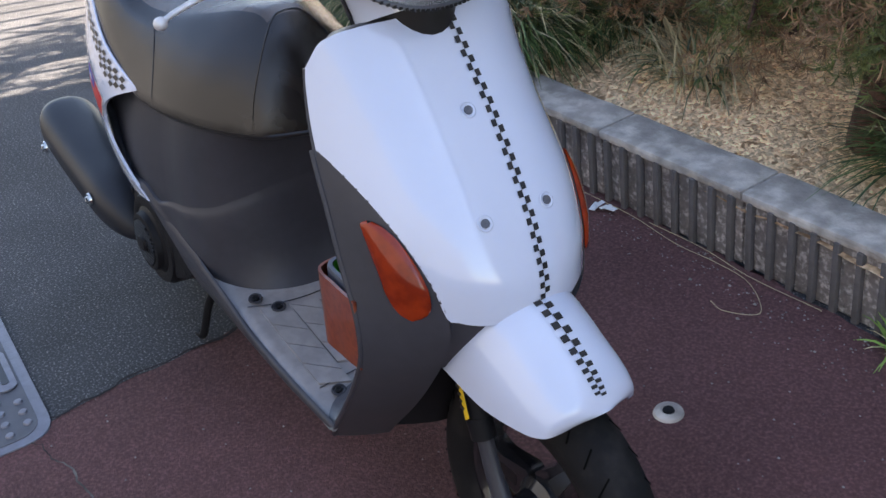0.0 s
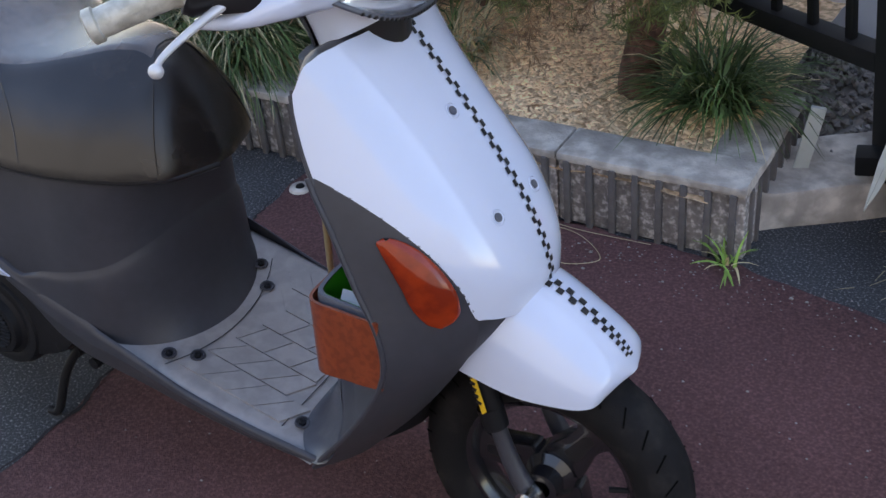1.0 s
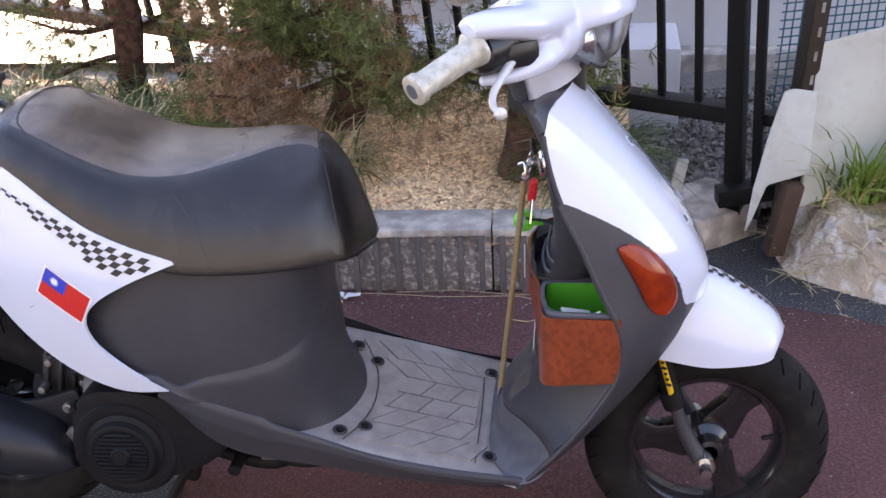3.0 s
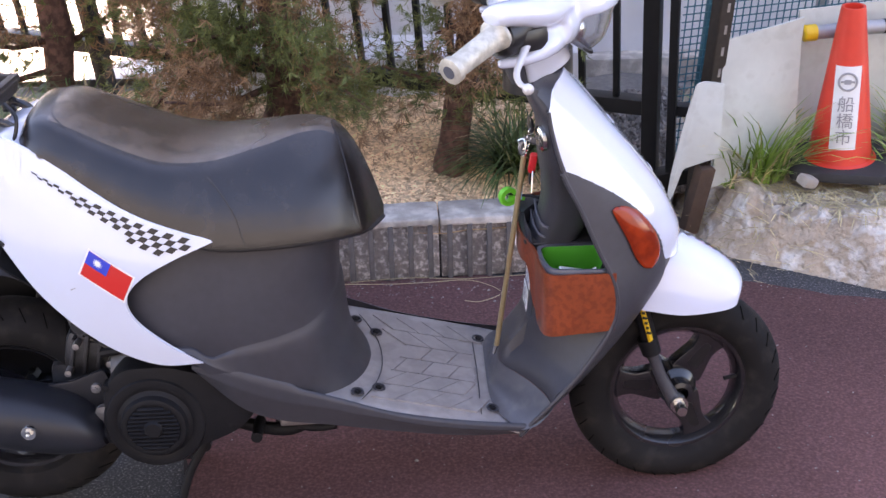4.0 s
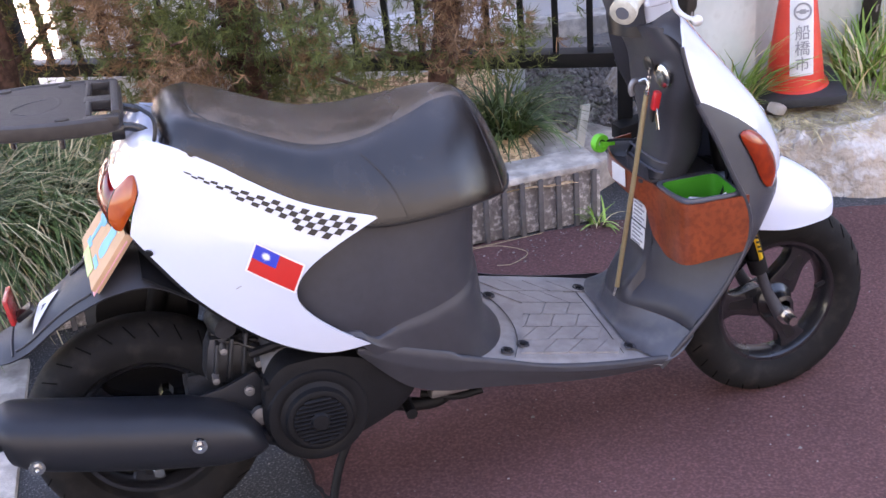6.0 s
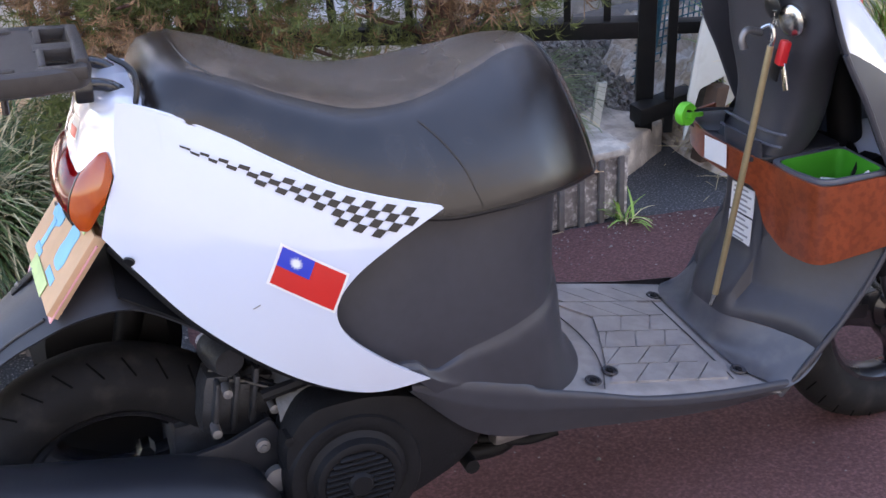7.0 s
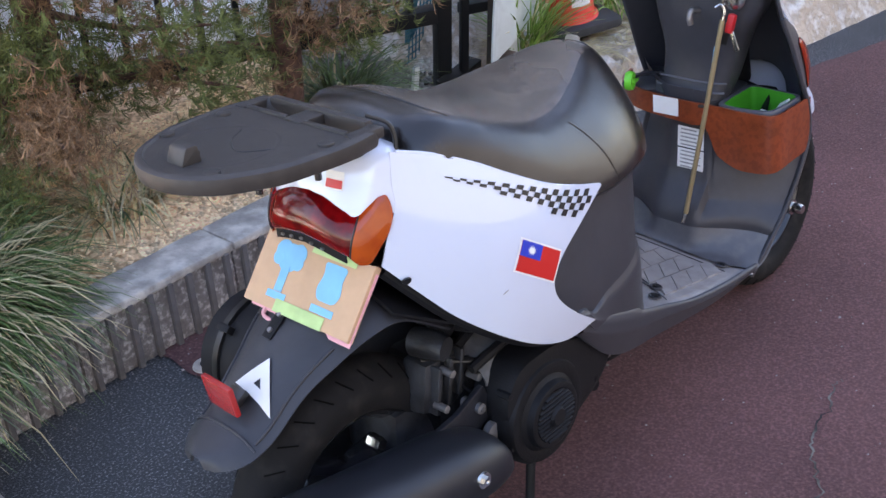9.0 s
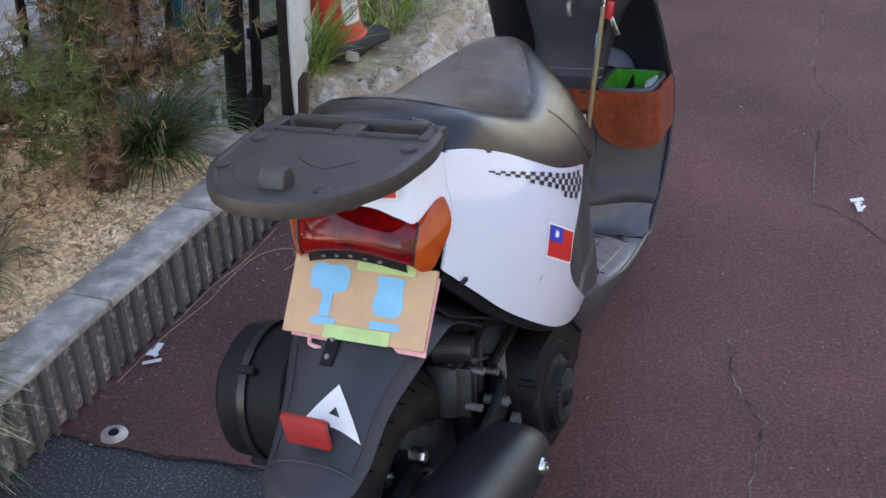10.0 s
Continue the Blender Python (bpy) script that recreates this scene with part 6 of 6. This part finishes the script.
def stake(m, h, label):
    st = thing("iron_stake", m, label, "stake", "iron stakes")
    bm = box(0.038, 0.004, h, pose(0.019, 0, h / 2))
    box(0.004, 0.034, h, pose(0.0, 0.017, h / 2), 0, bm)
    part("angle", bm, RUST, st)
    for k in range(int(h / 0.055)):
        part("slot", box(0.008, 0.0052, 0.022, pose(0.021, -0.0002, 0.05 + 0.055 * k)), GRAVEL, st)
    return st


stake(pose(0.688, 0.975, 0.08, 3, 2, 25), 0.60, "rusty slotted angle-iron stake holding the boards")
stake(pose(1.42, 1.24, 0.10, 6, 0, 20), 0.72, "rusty slotted angle-iron stake behind the cone")
part_block = box(0.045, 0.035, 0.19, pose(0.693, 0.952, 0.125, 6, 8, 20), 0.006)
tagged(part("timber_stump", part_block, WOODM), "weathered brown timber stump under the board", "timber")

pole = thing("barrier_pole", Matrix(), "grey barrier pole with a yellow end cap and striped tape", "pole")
pa, pb = Vector((0.965, 1.095, 0.515)), Vector((2.30, 1.23, 0.56))
part("tube", tube([pa.lerp(pb, 0.02), pb], 0.0185, 18), POLEM, pole)
part("end_cap", tube([pa, pa.lerp(pb, 0.004), pa.lerp(pb, 0.026)], [0.017, 0.0215, 0.0215], 18), YELLOW, pole, "yellow end cap")
for k in range(4):
    part("tape_band", tube([pa.lerp(pb, 0.16 + 0.05 * k), pa.lerp(pb, 0.185 + 0.05 * k)], 0.0195, 18), YELLOW if k % 2 else DECAL, pole)

# traffic cone
CH, CR0, CR1 = 0.43, 0.080, 0.029
cone = thing("traffic_cone", pose(1.085, 1.045, 0.172, 3, -2, -18), "red traffic cone with white lettered label, black rubber base", "traffic cone")
part("base", prism(rounded([(-0.122, -0.122), (0.122, -0.122), (0.122, 0.122), (-0.122, 0.122)], 0.03), 0.028, Matrix(), 0.008), CONEB, cone, "black rubber base")
part("skirt", lathe([(0.094, 0.026), (0.090, 0.032), (0.084, 0.034)], 40), CONER, cone)
part("body", lathe([(CR0 + 0.004, 0.030), (CR0, 0.040), (CR1 + 0.002, CH - 0.01), (CR1, CH), (CR1 - 0.006, CH), (CR1 - 0.008, CH - 0.08)], 48), CONER, cone)
LABEL_AT = radians(-90 + 2)


def cone_pt(a, z, out):
    r = CR0 + (CR1 - CR0) * (z - 0.04) / (CH - 0.04) + out
    return Vector((r * math.cos(a), r * math.sin(a), z))


def label_pt(u, v, out):
    z = 0.075 + 0.215 * v
    r = CR0 + (CR1 - CR0) * (z - 0.04) / (CH - 0.04)
    return cone_pt(LABEL_AT + (u - 0.5) * (0.066 / r), z, out)


lab = part("label", grid(lambda u, v: label_pt(u, v, 0.001), 14, 14), PAPER, cone, "white label with grey characters")
slope = math.degrees(math.atan2(CR0 - CR1, CH - 0.04))
for ch, v in (("船", 0.545), ("橋", 0.345), ("市", 0.145)):
    fc = bpy.data.curves.new("character", "FONT")
    fc.body, fc.size, fc.align_x, fc.align_y, fc.extrude = ch, 0.043, "CENTER", "CENTER", 0.0004
    t = new("character", fc)
    t.data.materials.append(INK)
    t.parent = cone
    p = label_pt(0.5, v, 0.0028)
    t.matrix_basis = Matrix.Translation(p) @ Matrix.Rotation(LABEL_AT + radians(90), 4, "Z") @ Matrix.Rotation(radians(90 - slope), 4, "X")
p = label_pt(0.5, 0.82, 0.002)
em = Matrix.Translation(p) @ Matrix.Rotation(LABEL_AT + radians(90), 4, "Z") @ Matrix.Rotation(radians(90 - slope), 4, "X")
bm = lathe([(0.019, 0), (0.0195, 0.001), (0.024, 0.001), (0.0245, 0)], 28, em)
box(0.034, 0.005, 0.001, em @ pose(0, 0, 0.0005), 0, bm)
box(0.016, 0.012, 0.001, em @ pose(0, 0, 0.0006), 0, bm)
part("emblem", bm, INK, cone, "grey round emblem")
tagged(part("stone", box(0.05, 0.04, 0.03, pose(0.97, 0.935, 0.175, 10, 20, 30), 0.012), CONCRETE), "small pale stone beside the cone base", "stone")

# netting behind the boards
net = thing("netting", pose(0.70, 1.34, 0.10, 6, 0, 17), "blue-green mesh netting panel behind the boards", "netting")
bm = bmesh.new()
for k in range(72):
    box(0.0028, 0.0028, 1.3, pose(0.022 * k, 0, 0.65), 0, bm)
for k in range(58):
    box(1.6, 0.0028, 0.0028, pose(0.79, 0.002, 0.022 * k), 0, bm)
part("mesh", bm, MESHM, net)
for k in range(5):
    part("support", tube([(0.10 + 0.36 * k, 0.05, -0.1), (0.12 + 0.36 * k, 0.05, 1.3)], 0.018, 12), MESHM if k % 2 == 0 else POLEM, net)

# rubble mound
def mound_z(x, y):
    edge = 0.90 - 0.62 * (x - 0.70) if x < 1.1 else 0.652 - 0.10 * (x - 1.1)
    d = max(0.0, y - edge)
    e = min(1.0, max(0.0, (x - 0.68) / 0.14))
    h = 0.165 * min(1, d / 0.17) ** 0.7 * e
    wx, wy = x + 0.06 * noise.noise(Vector((x * 7, y * 7, 20))), y + 0.06 * noise.noise(Vector((x * 7, y * 7, 30)))
    fold = (1 - 2.2 * abs(noise.noise(Vector((wx * 7 + 2 * wy, wy * 6, 1))))) * 0.6 + (1 - 2.4 * abs(noise.noise(Vector((wx * 15, wy * 17, 5))))) * 0.55
    fold += abs(noise.noise(Vector((x * 38, y * 38, 8)))) * 0.45
    near = math.hypot(x - 1.085, y - 1.045)
    z = -0.014 + h + 0.062 * fold * min(1, d / 0.06) * e
    return min(z, 0.138 + max(0.0, near - 0.22) * 0.6)


mound = sheet("rubble_mound", 0.60, 3.6, 0.36, 1.62, 0.011, mound_z, RUBBLE, "pale plaster-covered rubble mound with folds and cracks along the road", "rubble", kind="stuff")


# ---- plants ----
def blades(name, count, where, length, width, mat, parent=None, droop=1.0, lean=0.5, seed=1, low=0.05):
    """Many thin curved blades as one mesh; where(rng) gives root and a preferred heading."""
    rng = random.Random(seed)
    verts, faces = [], []
    for _ in range(count):
        (x, y, z), head = where(rng)
        a = head + rng.gauss(0, 0.9)
        L, w = length * rng.uniform(0.55, 1.15), width * rng.uniform(0.6, 1.3)
        tilt = rng.uniform(low, lean)
        d, sd = Vector((math.cos(a), math.sin(a), 0)), Vector((-math.sin(a), math.cos(a), 0))
        base = len(verts)
        p, ang = Vector((x, y, z)), math.pi / 2 - tilt
        for k in range(5):
            f = k / 4
            ww = w * (1 - f) ** 0.6 + 0.0004
            verts.extend([tuple(p - sd * ww), tuple(p + sd * ww)])
            p = p + (d * math.cos(ang) + Vector((0, 0, math.sin(ang)))) * (L / 4)
            ang -= droop * rng.uniform(0.35, 0.75)
        for k in range(4):
            i = base + 2 * k
            faces.append((i, i + 1, i + 3, i + 2))
    me = bpy.data.meshes.new(name)
    me.from_pydata(verts, [], faces)
    me.materials.append(mat)
    me.shade_smooth()
    ob = new(name, me)
    if parent:
        ob.parent = parent
    return ob


def clump(centre, radius, count, length, mats, label, droop=1.0, lean=0.9, seed=1, width=0.0026, category="grass"):
    root = thing("grass_clump", Matrix(), label, category, "grass clumps")

    def where(rng):
        a, r = rng.uniform(0, math.tau), radius * math.sqrt(rng.random())
        return (centre[0] + r * math.cos(a), centre[1] + 0.8 * r * math.sin(a), centre[2]), a
    total = sum(s for _, s in mats)
    for i, (mat, share) in enumerate(mats):
        blades("tuft", int(count * share / total), where, length, width, mat, root, droop, lean, seed + 31 * i)
    return root


GRN = "dark green arching mondo grass clump with dry straw at the kerb"
for i, (x, y, r, n, L) in enumerate(((-0.95, 0.95, 0.13, 2600, 0.33), (-1.18, 0.92, 0.16, 3200, 0.40), (-1.42, 0.90, 0.17, 3000, 0.46),
                                     (-1.72, 0.96, 0.18, 1200, 0.36), (-0.95, 1.22, 0.16, 1100, 0.36), (-1.30, 1.25, 0.18, 1000, 0.36), (-0.72, 1.24, 0.09, 380, 0.26))):
    clump((x, y, 0.14), r, n, L, ((GRASS, 0.76), (STRAW, 0.24)), GRN, 0.95, 1.0, 10 + i)
clump((0.245, 1.10, 0.16), 0.06, 520, 0.26, ((GRASS, 0.95), (STRAW, 0.05)), "dark green grass tuft at the foot of the tree trunk", 0.8, 1.1, 61)
clump((-0.42, 1.12, 0.16), 0.10, 260, 0.20, ((STRAW, 0.8), (GRASS, 0.2)), "dry straw tuft in the planter", 0.9, 1.1, 62)
clump((0.875, 1.02, 0.15), 0.055, 240, 0.26, ((FRESH, 0.85), (STRAW, 0.15)), "fresh green grass tuft beside the cone", 0.45, 0.7, 70, 0.0036)
clump((0.80, 1.00, 0.14), 0.03, 60, 0.16, ((FRESH, 0.8), (STRAW, 0.2)), "small fresh grass tuft on the rubble", 0.5, 0.8, 71, 0.003)
for i, (x, y, n) in enumerate(((1.36, 1.12, 200), (1.62, 1.18, 260), (1.95, 1.05, 240), (1.30, 0.98, 90), (2.35, 1.1, 260))):
    clump((x, y, 0.15), 0.10, n, 0.24, ((FRESH, 0.75), (STRAW, 0.25)), "grass tuft on the rubble beside the road", 0.5, 0.8, 80 + i, 0.0032)
clump((0.392, 0.790, 0.0), 0.022, 26, 0.075, ((FRESH, 0.8), (STRAW, 0.2)), "small weed growing at the kerb foot", 0.6, 1.1, 90, 0.0032)


def straw_where(rng):
    x = rng.uniform(0.65, 2.6)
    y = rng.uniform(0.75, 1.1) - 0.08 * (x - 1)
    return (x, y, mound_z(x, y) + 0.004), rng.uniform(0, math.tau)


tagged(blades("dry_straw", 2200, straw_where, 0.10, 0.0014, STRAW, None, 0.10, 1.54, 95, 1.30), "pale dry straw scattered over the rubble", "straw", kind="stuff")

# wood chips over the soil
rng = random.Random(5)
verts, faces = [], []
for _ in range(20000):
    x, y = rng.uniform(-1.0, 0.335), rng.uniform(0.905, 1.45)
    if rng.random() > 0.4 + 0.6 * (noise.noise(Vector((x * 3, y * 3, 11))) + 0.5) or (x < -0.5 and rng.random() < 0.6):
        continue
    s = rng.uniform(0.004, 0.012)
    m = Matrix.Translation((x, y, soil_z(x, y) + 0.002)) @ Euler((rng.uniform(-0.5, 0.5), rng.uniform(-0.5, 0.5), rng.uniform(0, 6.28))).to_matrix().to_4x4()
    b = len(verts)
    for p in ((-s, -s * 0.4, 0), (s, -s * 0.35, 0), (s * 0.9, s * 0.4, 0), (-s * 0.9, s * 0.35, 0), (0, 0, s * 0.3)):
        verts.append(tuple(m @ Vector(p)))
    faces += [(b, b + 1, b + 4), (b + 1, b + 2, b + 4), (b + 2, b + 3, b + 4), (b + 3, b, b + 4)]
me = bpy.data.meshes.new("wood_chips")
me.from_pydata(verts, [], faces)
me.materials.append(CHIP)
tagged(new("wood_chips", me), "pale wood chips strewn over the planter soil", "wood chips", kind="stuff")

# gravel stones near the fence
verts, faces = [], []
for _ in range(5200):
    x, y = rng.uniform(-0.2, 1.1), rng.uniform(1.14, 2.0)
    if y < 1.62 - 0.42 * (x + 0.4) + 0.02 and x < 0.42:
        continue
    s = rng.uniform(0.006, 0.017)
    m = Matrix.Translation((x, y, 0.062 + rng.uniform(0, 0.012))) @ Euler((rng.uniform(0, 6), rng.uniform(0, 6), rng.uniform(0, 6))).to_matrix().to_4x4()
    b = len(verts)
    for p in ((s, 0, 0), (-s, 0, 0), (0, s * 0.8, 0), (0, -s * 0.8, 0), (0, 0, s * 0.6), (0, 0, -s * 0.6)):
        verts.append(tuple(m @ Vector(p)))
    faces += [(b, b + 2, b + 4), (b + 2, b + 1, b + 4), (b + 1, b + 3, b + 4), (b + 3, b, b + 4), (b + 2, b, b + 5), (b + 1, b + 2, b + 5), (b + 3, b + 1, b + 5), (b, b + 3, b + 5)]
me = bpy.data.meshes.new("gravel_stones")
me.from_pydata(verts, [], faces)
me.materials.append(GRAVEL)
tagged(new("gravel_stones", me), "loose grey gravel stones behind the fence", "gravel", kind="stuff")


# trees: trunk, limbs and a crown of thin sprays
def tree(base, lean, height, r0, crown_r, crown_low, sprays, seed, label, density=0.5):
    rng = random.Random(seed)
    root = thing("conifer", Matrix.Translation(base), label, "tree", "conifers in the planter")
    top = Vector((lean[0] * height, lean[1] * height, height))
    pts = [Vector((0, 0, -0.03)), Vector((0, 0, 0.02))] + [Vector((lean[0] * z + 0.02 * math.sin(5 * z + seed), lean[1] * z + 0.015 * math.cos(4 * z + seed), z)) for z in np.linspace(0.12, height, 9)]
    radii = [r0 * 1.25, r0 * 1.15] + [r0 * (1 - 0.72 * (z / height)) for z in np.linspace(0.12, height, 9)]
    bm = tube(pts, radii, 16, 40)
    for v in bm.verts:
        w = noise.noise(Vector((v.co.x * 22, v.co.y * 22, v.co.z * 6)))
        v.co += Vector((v.co.x - lean[0] * v.co.z, v.co.y - lean[1] * v.co.z, 0)) * 0.22 * w
    part("trunk", bm, BARK, root)
    verts, faces, tips = [], [], []
    n_limb = 40
    for k in range(n_limb):
        z = crown_low + (height - crown_low) * (k + rng.random()) / n_limb
        a = rng.uniform(0, math.tau)
        L = crown_r * rng.uniform(0.6, 1.1) * (1 - 0.45 * (z / height))
        s = Vector((lean[0] * z, lean[1] * z, z))
        d = Vector((math.cos(a), math.sin(a), rng.uniform(-0.25, 0.5)))
        mid, end = s + d * L * 0.5 + Vector((0, 0, 0.03)), s + d * L + Vector((0, 0, rng.uniform(-0.05, 0.12)))
        part("limb", tube([s, mid, end], [0.011, 0.007, 0.003], 6, 6), BARK, root)
        for _ in range(sprays // n_limb):
            f = rng.uniform(0.25, 1.05)
            q = (s.lerp(mid, f * 2) if f < 0.5 else mid.lerp(end, (f - 0.5) * 2)) + Vector((rng.gauss(0, 0.05), rng.gauss(0, 0.05), rng.gauss(0, 0.05)))
            tips.append((q, Vector((math.cos(a), math.sin(a), rng.uniform(-0.6, 0.6)))))
    for name, mat, keep in (("crown", NEEDLE, lambda f: f < density), ("dry_crown", DRY, lambda f: f >= density)):
        verts, faces = [], []
        r2 = random.Random(seed + 3)
        for q, d in tips:
            if not keep(0.5 + 0.9 * noise.noise(q * 4.5 + Vector((seed, 0, 0))) + r2.uniform(-0.12, 0.12)):
                continue
            for _ in range(18):
                dd = (d + Vector((r2.gauss(0, 0.75), r2.gauss(0, 0.75), r2.gauss(0, 0.75)))).normalized()
                L, w = r2.uniform(0.012, 0.045), r2.uniform(0.0006, 0.0016)
                sd = dd.orthogonal().normalized()
                sd.rotate(Euler((0, 0, r2.uniform(0, 6))))
                b = len(verts)
                m_ = q + dd * L * 0.55 + Vector((0, 0, -0.006))
                e_ = q + dd * L
                verts += [tuple(q - sd * w * 0.5), tuple(q + sd * w * 0.5), tuple(m_ + sd * w), tuple(m_ - sd * w), tuple(e_)]
                faces += [(b, b + 1, b + 2, b + 3), (b + 3, b + 2, b + 4)]
        me = bpy.data.meshes.new(name)
        me.from_pydata(verts, [], faces)
        me.materials.append(mat)
        ob = new(name, me)
        ob.parent = root
    return root


TL = "shaggy conifer with reddish bark and half-dry brown and green foliage"
tree((0.065, 1.115, 0.16), (0.20, 0.08), 1.7, 0.042, 0.30, 0.20, 4600, 3, TL, 0.50)
tree((-0.42, 1.36, 0.17), (0.02, 0.02), 1.7, 0.052, 0.50, 0.10, 12000, 7, TL, 0.55)
tree((-1.05, 1.46, 0.17), (-0.03, 0.0), 1.7, 0.045, 0.50, 0.18, 5200, 12, TL, 0.6)
tree((-1.75, 1.45, 0.17), (0.03, 0.0), 1.7, 0.045, 0.50, 0.20, 2600, 16, TL, 0.55)

# ---- small things on the ground ----
def stud(x, y, z=0.004):
    s = thing("survey_stud", pose(x, y, z), "round pale metal ground stud set in the asphalt", "stud", "ground studs")
    part("disc", lathe([(0.026, 0), (0.024, 0.005), (0.014, 0.008), (0.011, 0.006), (0.0, 0.006)], 28), CONCRETE, s)
    part("centre", lathe([(0.0105, 0.0062), (0.009, 0.009), (0.0, 0.0095)], 16), CASEM, s)
    return s


stud(0.26, 0.39)
stud(-0.55, 0.665)

cover = thing("drain_cover", pose(-0.70, -0.59, 0.0, 0, 0, -3), "bumpy cast metal inspection cover with a slot in grey asphalt", "cover")
part("frame", prism(rounded([(-0.30, -0.165), (0.295, -0.165), (0.295, 0.165), (-0.30, 0.165)], 0.06, 6), 0.007, Matrix(), 0.002), IRONCOVER, cover)
part("plate", prism(rounded([(-0.28, -0.145), (0.275, -0.145), (0.275, 0.145), (-0.28, 0.145)], 0.05, 6), 0.0025, pose(0, 0, 0.0055)), material("dark_cover_recess", (0.10, 0.10, 0.11), 0.6, 0.2, var=0.2), cover)
bm = bmesh.new()
for i in range(15):
    for j in range(8):
        x, y = -0.25 + 0.036 * i + (0.018 if j % 2 else 0), -0.125 + 0.036 * j
        if x < 0.255 and not (-0.04 < x < 0.14 and y > 0.085):
            lathe([(0.0088, 0.0078), (0.0070, 0.0115), (0.0, 0.0122)], 10, pose(x, y, 0), bm)
part("bumps", bm, IRONCOVER, cover)
part("slot_rim", prism(rounded([(-0.02, 0.100), (0.12, 0.100), (0.12, 0.140), (-0.02, 0.140)], 0.018, 5), 0.004, pose(0, 0, 0.0085), 0.001), IRONCOVER, cover)
part("slot", prism(rounded([(0.0, 0.113), (0.10, 0.113), (0.10, 0.128), (0.0, 0.128)], 0.007, 4), 0.0006, pose(0, 0, 0.0128)), DECAL, cover)

slab = box(0.55, 0.62, 0.02, pose(-1.295, 0.33, 0.004), 0.004)
tagged(part("concrete_slab", slab, CONCRETE), "pale concrete gutter slab set in the asphalt", "slab", kind="structure")
grate = thing("gutter_grate", pose(-1.20, 0.16, 0.013), "dark metal gutter grate in the concrete slab", "grate")
part("frame", prism(rounded([(-0.13, -0.09), (0.13, -0.09), (0.13, 0.09), (-0.13, 0.09)], 0.012), 0.005, Matrix(), 0.001), IRONCOVER, grate)
for k in range(9):
    part("grate_bar", box(0.014, 0.15, 0.004, pose(-0.10 + 0.025 * k, 0, 0.007), 0.001), CASEM, grate)


def litter(x, y, seed):
    rng = random.Random(seed)
    bm = bmesh.new()
    for k in range(4):
        box(rng.uniform(0.02, 0.04), rng.uniform(0.006, 0.014), 0.0015, pose(x + rng.uniform(-0.02, 0.02), y + rng.uniform(-0.012, 0.012), 0.010 + 0.003 * k, rng.uniform(-12, 12), rng.uniform(-12, 12), rng.uniform(0, 180)), 0, bm)
    return tagged(part("paper_scrap", bm, PAPER), "crumpled white paper scrap on the road", "litter", "scraps")


litter(-0.315, 0.745, 2)
litter(0.81, -0.51, 4)
wire = thing("thin_wire", Matrix(), "thin pale wire lying along the kerb foot", "wire")
part("strand", tube([(-0.42, 0.755, 0.012), (-0.25, 0.765, 0.010), (-0.10, 0.750, 0.014), (0.0, 0.765, 0.008), (0.10, 0.745, 0.020), (0.17, 0.70, 0.010), (0.12, 0.66, 0.008), (0.08, 0.665, 0.008)], 0.0007, 6, 60), STRAW, wire)
part("strand", tube([(-0.20, 0.770, 0.012), (-0.05, 0.772, 0.018), (0.08, 0.77, 0.012), (0.24, 0.782, 0.012)], 0.0007, 6, 40), STRAW, wire)

# grit over the asphalt near the scooter
rng = random.Random(9)
verts, faces = [], []
for _ in range(1500):
    x, y = rng.uniform(-1.3, 1.4), rng.uniform(-0.9, 0.78)
    if rng.random() < 0.45:
        y = 0.78 - abs(rng.gauss(0, 0.06))
    s = rng.uniform(0.001, 0.003) * (1.8 if rng.random() < 0.05 else 1)
    b, z = len(verts), 0.0055
    a = rng.uniform(0, 6)
    for k in range(4):
        verts.append((x + s * math.cos(a + 1.57 * k), y + s * 0.8 * math.sin(a + 1.57 * k), z))
    verts.append((x, y, z + s * 0.8))
    faces += [(b, b + 1, b + 4), (b + 1, b + 2, b + 4), (b + 2, b + 3, b + 4), (b + 3, b, b + 4)]
me = bpy.data.meshes.new("grit")
me.from_pydata(verts, [], faces)
me.materials.append(GRAVEL)
tagged(new("grit", me), "loose grit scattered on the asphalt", "grit", kind="stuff")
